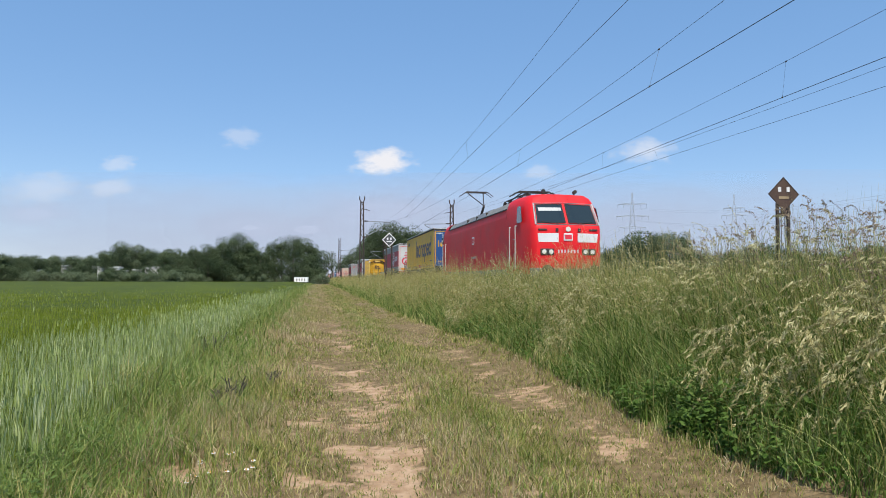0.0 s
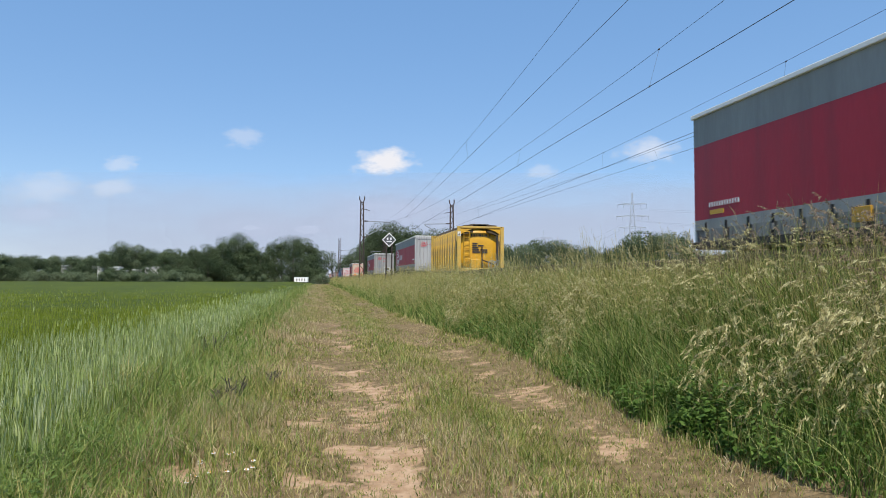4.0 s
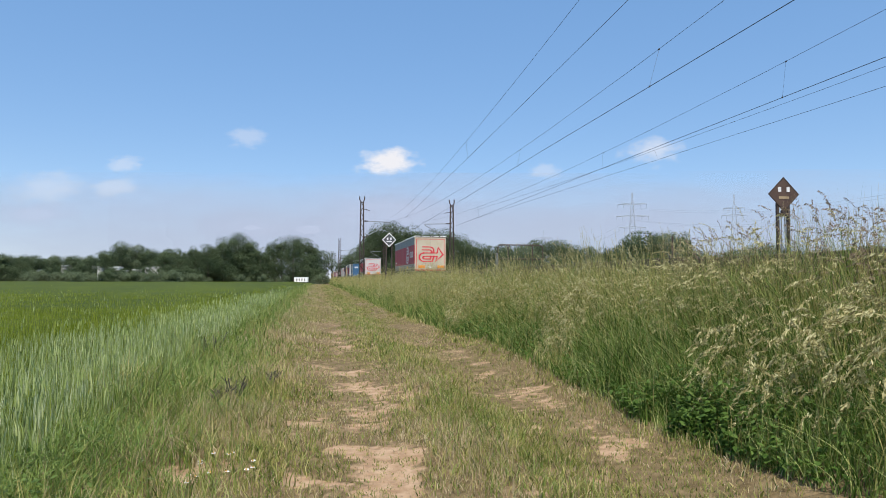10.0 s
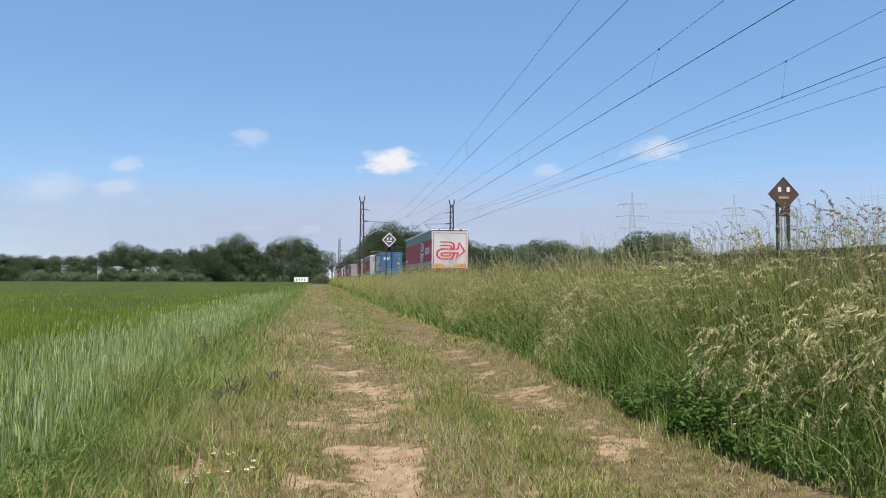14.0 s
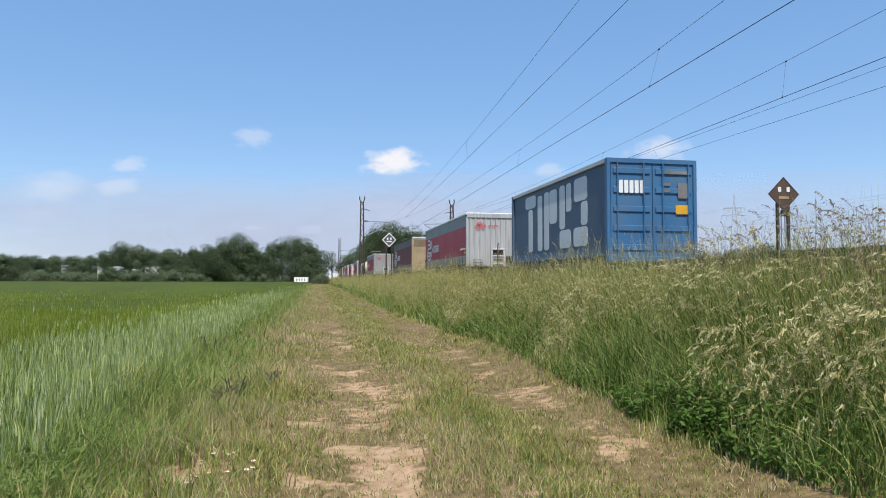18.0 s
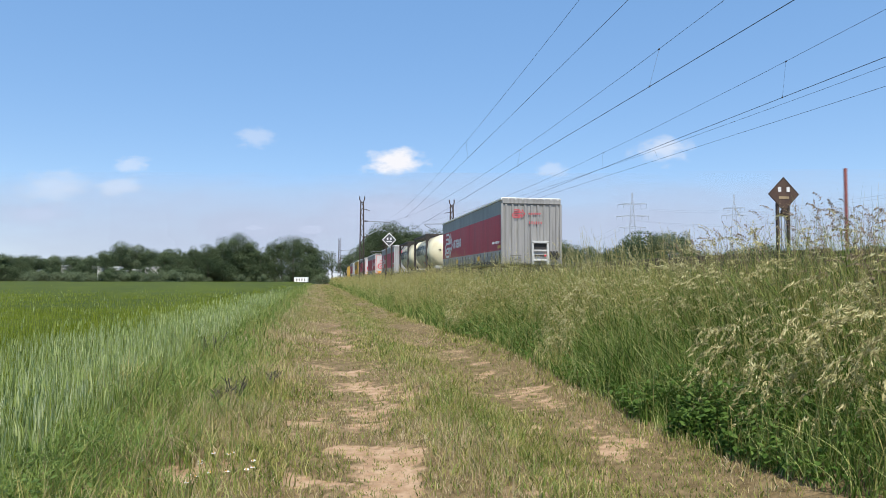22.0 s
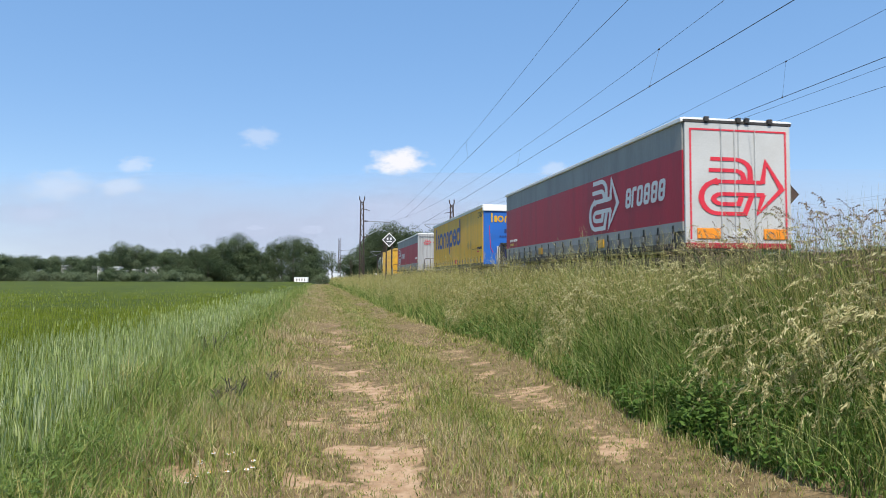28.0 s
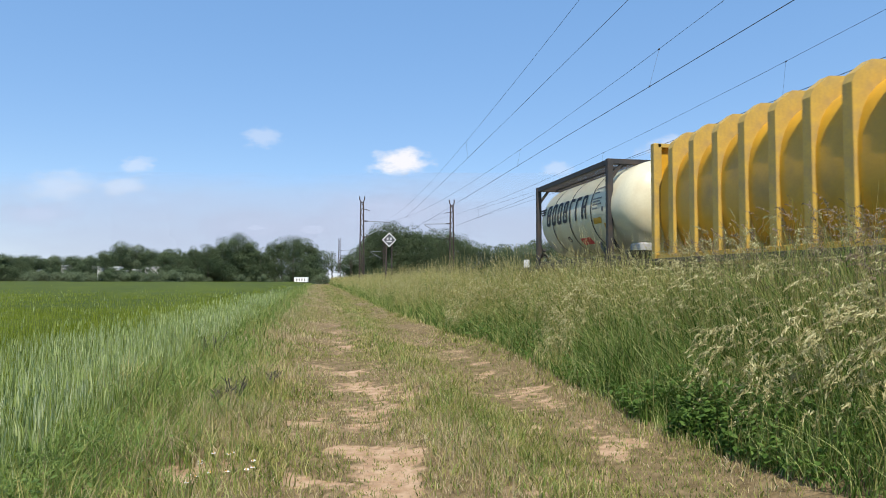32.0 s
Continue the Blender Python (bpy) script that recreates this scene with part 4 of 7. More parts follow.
    part("code_print", word_bars(on_end(0.29, -0.5, 0.62, z1 - 0.54, z1 - 0.42), [r for k, r in enumerate(even_word(13, 0.6)) if k not in (4, 8, 11)]), M["dark_steel"], t)
    rows = [(0.0, 0.34, 0.86, 0.98), (0.0, 0.3, 0.66, 0.78), (0.36, 0.75, 0.66, 0.78), (0.0, 0.4, 0.46, 0.58), (0.0, 0.45, 0.26, 0.38), (0.52, 1.0, 0.26, 0.38), (0.0, 0.55, 0.06, 0.18), (0.62, 1.0, 0.06, 0.18)]
    part("data_print", word_bars(on_end(0.265, -0.42, 0.45, z0 + 0.98, z0 + 1.58), rows), M["dark_steel"], t)
    part("warning_plate", boxed(-1.31, -1.13, -0.012, -0.002, z1 - 0.56, z1 - 0.30), M["lens"], t, "pale warning plate")
    bm = bmesh.new()
    plate(bm, [(-1.28, z1 - 0.52), (-1.16, z1 - 0.52), (-1.22, z1 - 0.36)], lambda u, v, lift: (u, -0.013 - lift, v), 0.003)
    part("warning_mark", bm, M["dark_steel"], t)
    return t


def dense(pts, step=0.12):
    """The line of points with none further apart than step."""
    pts = [p for i, p in enumerate(pts) if i == 0 or math.hypot(p[0] - pts[i - 1][0], p[1] - pts[i - 1][1]) > 0.002]
    out = [pts[0]]
    for p, q in zip(pts, pts[1:]):
        k = max(1, int(math.hypot(q[0] - p[0], q[1] - p[1]) / step))
        out += [(p[0] + (q[0] - p[0]) * i / k, p[1] + (q[1] - p[1]) * i / k) for i in range(1, k + 1)]
    return out


def ring_word(to3, length, height, rows, bar, soft=0.5, slant=0.0):
    """Open rounded rings and stems, in the rhythm of a word; rows of (u0, u1, v0, v1, shape)."""
    def metric(a, b, lift):
        return to3((a + slant * b) / length, b / height, lift)
    bm = bmesh.new()
    for i, (u0, u1, v0, v1, shape) in enumerate(rows):
        x0, x1, z0, z1 = u0 * length + bar / 2, u1 * length - bar / 2, v0 * height + bar / 2, v1 * height - bar / 2
        r = min(x1 - x0, z1 - z0) * soft
        lift = 0.006 + 0.002 * (i % 2)
        if "ring" in shape:
            path = arc(x1 - r, z1 - r, r, r, 0, 90, 5) + arc(x0 + r, z1 - r, r, r, 90, 180, 5) + arc(x0 + r, z0 + r, r, r, 180, 270, 5) + arc(x1 - r, z0 + r, r, r, 270, 360, 5)
            ribbon(bm, dense(path + path[:1]), bar, metric, lift)
        if "arch" in shape:
            ribbon(bm, dense([(x1, z0 - bar / 2)] + arc(x1 - r, z1 - r, r, r, 0, 90, 5) + arc(x0 + r, z1 - r, r, r, 90, 180, 5) + [(x0, z0 - bar / 2)]), bar, metric, lift)
        if "bar" in shape:
            ribbon(bm, dense([((x0 + x1) / 2, z0 - bar / 2), ((x0 + x1) / 2, z1 + bar / 2)]), bar, metric, lift)
        if "mid" in shape:
            ribbon(bm, dense([(x0, (z0 + z1) / 2), (x1, (z0 + z1) / 2)]), bar * 0.8, metric, lift + 0.003)
        if "hook" in shape:
            ribbon(bm, dense([(x0, z0 - bar / 2), (x0, z1 - r)] + arc(x0 + r, z1 - r, r, r, 180, 90, 5) + [(x1 + bar / 2, z1)]), bar, metric, lift)
        if "up" in shape:
            ribbon(bm, dense([(x1, z0), (x1, height)]), bar, metric, lift + 0.004)
        if "down" in shape:
            ribbon(bm, dense([(x0, z1), (x0, 0)]), bar, metric, lift + 0.004)
    return bm


RHYTHM = [(0.00, 0.08, 0.22, 0.97, "bar"), (0.095, 0.17, 0.22, 0.76, "ring"), (0.175, 0.325, 0.22, 0.76, "ring"), (0.345, 0.47, 0.22, 0.76, "arch"), (0.485, 0.575, 0.22, 0.76, "ring"),
          (0.595, 0.73, 0.22, 0.76, "ring down"), (0.735, 0.86, 0.22, 0.76, "ring mid"), (0.865, 1.0, 0.22, 0.76, "ring up")]


def lettering(text, size, place, material, parent):
    """Raised flat letters, their foot's start at place, read along -y on a wall that faces left."""
    cu = bpy.data.curves.new("code_lettering", "FONT")
    cu.body, cu.size, cu.extrude = text, size, 0.002
    cu.materials.append(material)
    o = new("code_lettering", cu)
    o.parent = parent
    o.matrix_basis = place
    return o


def build_tank_container(length=7.45):
    """A white round tank carried in a dark steel frame."""
    t = empty("tank_container", pose(NEAR, 0, RAIL), "cream-white round tank container in a dark steel frame", "tank container", "containers on the train")
    z0, z1, w = 1.2, 3.97, 1.2
    cz, r = 2.70, 1.2
    prof = ((0.05, 0.0), (0.07, 0.25), (0.12, 0.5), (0.22, 0.72), (0.34, 0.85), (0.5, 0.94), (0.75, 1.0))
    bm = bmesh.new()
    rings, n = [], 36
    for y, k in prof + tuple((length - y, k) for y, k in prof[::-1]):
        k = max(k, 0.02)
        rings.append([bm.verts.new((r * k * math.cos(2 * math.pi * i / n), y, cz + r * k * math.sin(2 * math.pi * i / n))) for i in range(n)])
    for a, b in zip(rings, rings[1:]):
        for i in range(n):
            bm.faces.new((a[i], a[(i + 1) % n], b[(i + 1) % n], b[i]))
    bm.faces.new(rings[0]), bm.faces.new(rings[-1])
    bmesh.ops.recalc_face_normals(bm, faces=bm.faces[:])
    smooth(part("tank_shell", bm, M["tank_white"], t), 60)
    ya, yb = 1.25, length - 0.35
    for y in (ya, yb):
        bm = bmesh.new()
        for sx in (-1, 1):
            box(bm, sx * w - 0.08, sx * w + 0.08, y - 0.08, y + 0.08, z0, z1, 0.015)
            rod(bm, (sx * w, y, z0 + 0.75), (sx * 0.75, y, z0 + 0.1), 0.05, seg=6)
            rod(bm, (sx * w, y, z1 - 0.6), (sx * 0.8, y, z1 - 0.06), 0.05, seg=6)
        box(bm, -w, w, y - 0.07, y + 0.07, z1 - 0.14, z1, 0.01)
        box(bm, -w, w, y - 0.07, y + 0.07, z0, z0 + 0.14, 0.01)
        part("frame_portal", bm, M["dark_steel"], t)
    for sx in (-1, 1):
        part("top_rail", boxed(sx * w - 0.06, sx * w + 0.06, ya, yb, z1 - 0.16, z1 - 0.01, bevel=0.01), M["dark_steel"], t)
        part("bottom_rail", boxed(sx * w - 0.06, sx * w + 0.06, 0.3, yb, z0, z0 + 0.16, bevel=0.01), M["dark_steel"], t)
        for y, k in ((ya, 0.6), (yb, -0.6)):
            part("gusset", rodded([((sx * w, y, z0 + 0.1), (sx * w, y + k, z0 + 0.55))], 0.05, 6), M["dark_steel"], t)
    bm = bmesh.new()
    for k in range(30):
        y = ya + 0.16 + k * (yb - ya - 0.32) / 29
        box(bm, -w + 0.06, w - 0.06, y - 0.03, y + 0.03, z1 - 0.07, z1 - 0.05)
    for x in (-0.55, 0.0, 0.55):
        box(bm, x - 0.03, x + 0.03, ya + 0.08, yb - 0.08, z1 - 0.11, z1 - 0.072)
    part("walkway", bm, M["dark_steel"], t, "open dark grating deck over the tank")["kind"] = "stuff"
    for y in (2.5, 4.16, 5.65):
        bm = bmesh.new()
        n = 36
        for i in range(n):
            a0, a1 = 2 * math.pi * i / n, 2 * math.pi * (i + 1) / n
            q = [bm.verts.new(((r + 0.012) * math.cos(a), yy, cz + (r + 0.012) * math.sin(a))) for a, yy in ((a0, y - 0.035), (a1, y - 0.035), (a1, y + 0.035), (a0, y + 0.035))]
            bm.faces.new(q)
        bmesh.ops.remove_doubles(bm, verts=bm.verts[:], dist=0.001)
        part("strap_band", bm, M["dark_steel"], t)
    xa, xb, yl = 0.82, 1.16, 0.10
    pairs = [((xa, yl, z0 + 0.1), (xa, yl, z1)), ((xb, yl, z0 + 0.1), (xb, yl, z1)), ((xa, yl, z1), (xa, yl + 0.5, z1)), ((xb, yl, z1), (xb, yl + 0.5, z1)), ((xa - 0.35, yl + 0.4, z1 - 0.02), (xb, yl + 0.4, z1 - 0.02))]
    part("ladder", rodded(pairs + [((xa, yl, z0 + 0.3 + 0.26 * i), (xb, yl, z0 + 0.3 + 0.26 * i)) for i in range(10)], 0.02, 6), M["grey_steel"], t)
    part("support_skirt", boxed(-0.75, 0.75, 0.4, 1.0, z0 + 0.05, z0 + 0.5, bevel=0.05), M["silver"], t, "grey saddle under the tank")
    part("end_beam", boxed(-w, w, 0.22, 0.36, z0, z0 + 0.30, bevel=0.02), M["dark_steel"], t)

    def round_side(y_from, y_to, a_from, a_to):
        def f(u, v, lift):
            a = math.pi - radians(a_from + (a_to - a_from) * v)
            return ((r + 0.008 + lift) * math.cos(a), y_from + (y_to - y_from) * u, cz + (r + 0.008 + lift) * math.sin(a))
        return f
    rows = [(a, b, 0.0, 1.0, k) for (a, b, _, _), k in zip(even_word(7, 0.70), ("ring mid", "ring", "ring", "ring mid", "hook", "hook", "arch mid"))]
    part("word_print", ring_word(round_side(6.3, 2.76, -9, 25), 3.54, 0.71, rows, 0.11, 0.2), M["dark_steel"], t, "large dark word as plain open blocks")
    part("wing_print", word_bars(round_side(7.1, 6.45, 10, 22), [(0.0, 1.0, 0.72, 0.98), (0.25, 1.0, 0.38, 0.62), (0.5, 1.0, 0.05, 0.28)], 0.0), M["dark_steel"], t)
    small = round_side(2.42, 1.5, -32, 34)
    part("data_print", word_bars(small, [(0.05 + 0.08 * i, 0.10 + 0.08 * i, 0.92, 0.96) for i in range(9)] + [(0.05 + 0.09 * i, 0.11 + 0.09 * i, 0.83, 0.86) for i in range(4)] + [(0.05 + 0.09 * i, 0.11 + 0.09 * i, v, v + 0.02) for v, k in ((0.70, 7), (0.64, 6), (0.58, 7), (0.50, 4)) for i in range(k)] + [(0.72, 0.82, 0.42, 0.52)]), M["grey_steel"], t)
    part("yellow_plate", word_bars(small, [(0.05, 0.6, 0.20, 0.32)]), M["yellow"], t)
    part("warning_plate", word_bars(small, [(0.72, 0.98, 0.04, 0.18)]), M["yellow"], t)
    part("red_plate", word_bars(round_side(3.85, 3.1, -48, -36), [(0, 1, 0, 1)]), M["print_red"], t)
    part("round_print", ring_word(round_side(4.75, 4.5, -40, -30), 0.25, 0.21, [(0, 1, 0, 1, "ring")], 0.05), M["dark_steel"], t)

    def dome(x0, x1, v0, v1):
        def f(u, v, lift):
            x, z = x0 + (x1 - x0) * u, v0 + (v1 - v0) * v
            return (x, float(np.interp(math.hypot(x, z) / r, [k for _, k in prof], [y for y, _ in prof])) - 0.012 - lift, cz + z)
        return f
    lines = [(0.07 * i, 0.07 * i + 0.05, 0.9, 0.98) for i in range(14)] + [(0.1, 0.22, 0.74, 0.80), (0.55, 0.95, 0.74, 0.80), (0.1, 0.25, 0.58, 0.64), (0.55, 0.9, 0.58, 0.64), (0.6, 0.9, 0.42, 0.48), (0.6, 0.95, 0.26, 0.32), (0.6, 0.85, 0.10, 0.16)]
    part("code_print", word_bars(dome(-0.15, 0.70, 0.42, 0.92), lines), M["dark_steel"], t)
    part("data_plate", word_bars(dome(0.0, 0.6, 0.17, 0.22), [(0.2 * i, 0.2 * i + 0.19, 0, 1) for i in range(5)]), M["grey_steel"], t)
    part("round_mark", ring_word(dome(-0.55, -0.37, -0.02, 0.16), 0.18, 0.18, [(0, 1, 0, 1, "ring")], 0.045), M["dark_steel"], t)
    part("green_plate", word_bars(dome(0.28, 0.50, -0.14, 0.02), [(0, 0.5, 0, 1), (0.5, 1, 0, 1)]), M["green_plate"], t, "green placard")
    return t


def build_blue_container(length=8.9):
    t = empty("curtain_container", pose(NEAR, 0, RAIL), "blue curtain-sided container with ribbed steel doors", "container", "containers on the train")
    z0, z1, w = 1.25, 4.05, 1.25
    for sx in (-1, 1):
        x = sx * w
        part("side_curtain", boxed(min(x, x - sx * 0.04), max(x, x - sx * 0.04), 0.12, length - 0.12, z0 + 0.42, z1 - 0.12), M["curtain_blue"], t, "faded slate-blue tarpaulin")
        part("lower_board", boxed(min(x, x - sx * 0.05), max(x, x - sx * 0.05), 0.12, length - 0.12, z0 + 0.16, z0 + 0.42), M["blue_steel"], t)
        part("side_rail", boxed(x - 0.06, x + 0.03, 0.1, length - 0.1, z0, z0 + 0.16, bevel=0.01), M["dark_steel"], t)
        part("roof_rail", boxed(x - 0.06, x + 0.03, 0.1, length - 0.1, z1 - 0.12, z1, bevel=0.01), M["white"], t)
        for y in (0.06, length - 0.06):
            part("corner_post", boxed(x - 0.07, x + 0.03, y - 0.08, y + 0.08, z0, z1, bevel=0.012), M["blue_steel"] if y < 1 else M["curtain_blue"], t)
    part("roof", boxed(-w + 0.05, w - 0.05, 0.1, length - 0.1, z1 - 0.05, z1 + 0.01), M["white"], t)
    part("floor", boxed(-w + 0.05, w - 0.05, 0.1, length - 0.1, z0, z0 + 0.15), M["dark_steel"], t)
    part("far_wall", boxed(-w + 0.05, w - 0.05, length - 0.1, length - 0.05, z0, z1 - 0.05), M["blue_steel"], t)
    for sx in (-1, 1):
        d = part("door", boxed(min(0.01 * sx, sx * (w - 0.06)), max(0.01 * sx, sx * (w - 0.06)), 0.03, 0.08, z0 + 0.12, z1 - 0.12), M["blue_steel"], t)
        for k in range(5):
            z = z0 + 0.3 + k * 0.52
            part("door_rib", boxed(min(0.08 * sx, sx * (w - 0.12)), max(0.08 * sx, sx * (w - 0.12)), -0.01, 0.03, z, z + 0.16, bevel=0.015), M["blue_steel"], d)
        for k in (0.22, 0.82):
            part("lock_bar", rodded([((sx * w * k, -0.03, z0 + 0.1), (sx * w * k, -0.03, z1 - 0.1))], 0.02, 6), M["blue_steel"], d)
    part("header_rail", boxed(-w, w, -0.01, 0.1, z1 - 0.13, z1, bevel=0.01), M["blue_steel"], t)
    part("sill_rail", boxed(-w, w, -0.01, 0.1, z0, z0 + 0.14, bevel=0.01), M["blue_steel"], t)
    rows = [(0.0, 0.20, 0.78, 1.0), (0.06, 0.14, 0.0, 0.76), (0.235, 0.315, 0.0, 0.95), (0.35, 0.43, 0.0, 0.97), (0.44, 0.56, 0.42, 0.97), (0.60, 0.76, 0.0, 0.28), (0.60, 0.68, 0.30, 0.98), (0.70, 0.77, 0.55, 0.98), (0.81, 0.98, 0.66, 1.0), (0.90, 0.98, 0.30, 0.64), (0.80, 0.98, 0.0, 0.28)]
    bm = word_bars(on_side(-w - 0.003, 1.35, 7.3, z0 + 0.5, z1 - 0.25), rows)
    part("word_print", bm, M["print_white"], t, "large white print as plain bands")
    part("door_word_print", word_bars(on_end(-0.014, -1.0, -0.25, 3.1, 3.45), even_word(5, 0.75)), M["print_white"], t)
    part("data_print", word_bars(on_end(-0.014, 0.3, 1.0, 2.9, 3.75), [(0.05, 1.0, 0.88, 1.0), (0.0, 0.3, 0.5, 0.6), (0.0, 0.3, 0.3, 0.38), (0.6, 1.0, 0.1, 0.6)]), M["grey_steel"], t)
    part("yellow_plate", word_bars(on_end(-0.014, 0.65, 1.0, 2.55, 2.8), [(0, 1, 0, 1)]), M["yellow"], t)
    return t


def build_wagon(length, railing=(), frames=(), tail=False):
    """A pocket wagon: side sills, end decks, bogies and, at an end, a railing."""
    t = empty("pocket_wagon", pose(NEAR, 0, RAIL), "dark brown steel pocket wagon with end decks", "wagon", "wagons of the train")
    for sx in (-1, 1):
        bm = bmesh.new()
        x = sx * 1.36
        box(bm, x - 0.07, x + 0.07, 2.6, length - 2.6, 0.62, 0.74, 0.01)
        box(bm, x - 0.07, x + 0.07, 2.6, length - 2.6, 1.10, 1.22, 0.01)
        n = max(4, int((length - 5.2) / 1.1))
        for i in range(n + 1):
            y = 2.6 + (length - 5.2) * i / n
            box(bm, x - 0.05, x + 0.05, y - 0.05, y + 0.05, 0.74, 1.10)
        part("side_sill", bm, M["wagon"], t)
    part("pocket_floor", boxed(-1.2, 1.2, 2.8, length - 2.8, 0.22, 0.32), M["wagon"], t)
    for y0, y1 in ((0.15, 2.8), (length - 2.8, length - 0.15)):
        part("end_deck", boxed(-1.4, 1.4, y0, y1, 1.02, 1.18, bevel=0.02), M["wagon"], t)
        part("headstock", boxed(-1.3, 1.3, y0 if y0 < 1 else y1 - 0.18, y0 + 0.18 if y0 < 1 else y1, 0.8, 1.1, bevel=0.02), M["wagon"], t)
        yc = (y0 + y1) / 2
        b = part("bogie", boxed(-1.05, 1.05, yc - 1.3, yc + 1.3, 0.42, 0.62, bevel=0.05), M["dark_steel"], t)
        wheels(b, (yc - 0.9, yc + 0.9), 0.78, 0.46, 0.13, False)
    for sx in (-0.87, 0.87):
        for y, s in ((0.15, -1), (length - 0.15, 1)):
            bm = bmesh.new()
            rod(bm, (sx, y, 0.98), (sx, y + s * 0.14, 0.98), 0.08, seg=10)
            rod(bm, (sx, y + s * 0.13, 0.98), (sx, y + s * 0.15, 0.98), 0.22, seg=14)
            part("buffer", bm, M["dark_steel"], t)
    for y in railing:
        pts = [((-1.25, y, 1.15), (-1.25, y, 2.12)), ((-1.25, y, 2.12), (-1.17, y, 2.22)), ((-1.17, y, 2.22), (0.68, y, 2.22)), ((0.68, y, 2.22), (0.76, y, 2.12)), ((0.76, y, 2.12), (0.76, y, 1.15)), ((-1.25, y, 1.62), (0.76, y, 1.62)), ((-0.8, y, 1.15), (-0.8, y, 2.22)), ((0.3, y, 1.15), (0.3, y, 2.22))]
        part("railing", rodded(pts, 0.024, 8), M["wagon"], t, "dark tubular end railing")
        pts = [((-1.3, y - 0.1, 1.15), (-1.3, y - 0.1, 1.85)), ((-1.3, y - 0.1, 1.85), (-1.3, y + 0.12, 1.85)), ((-1.3, y + 0.12, 1.85), (-1.3, y + 0.12, 1.15))]
        part("grab_handle", rodded(pts, 0.02, 6), M["galv"], t)
    if tail:
        part("tail_plate", boxed(-1.40, -1.20, length - 1.42, length - 1.38, 1.14, 1.46, bevel=0.01), M["print_white"], t, "white end-of-train plate")
    for y in frames:
        pts = [((-1.22, y, 1.15), (-1.22, y, 2.26)), ((-1.22, y, 2.26), (-1.16, y, 2.30)), ((-1.16, y, 2.30), (-1.16, y, 1.25))]
        red = abs(y - 2.32) < 0.1
        if y < 6:
            pts = [((-1.3, y, 1.1), (-1.3, y, 2.37 if red else 1.7))]
        part("end_stake" if y < 6 else "end_frame", rodded(pts, 0.024 if red else 0.018, 6), M["rust_red"] if red else M["wagon"], t, "upright red-brown steel stake" if red else "narrow upright steel bar")
    return t


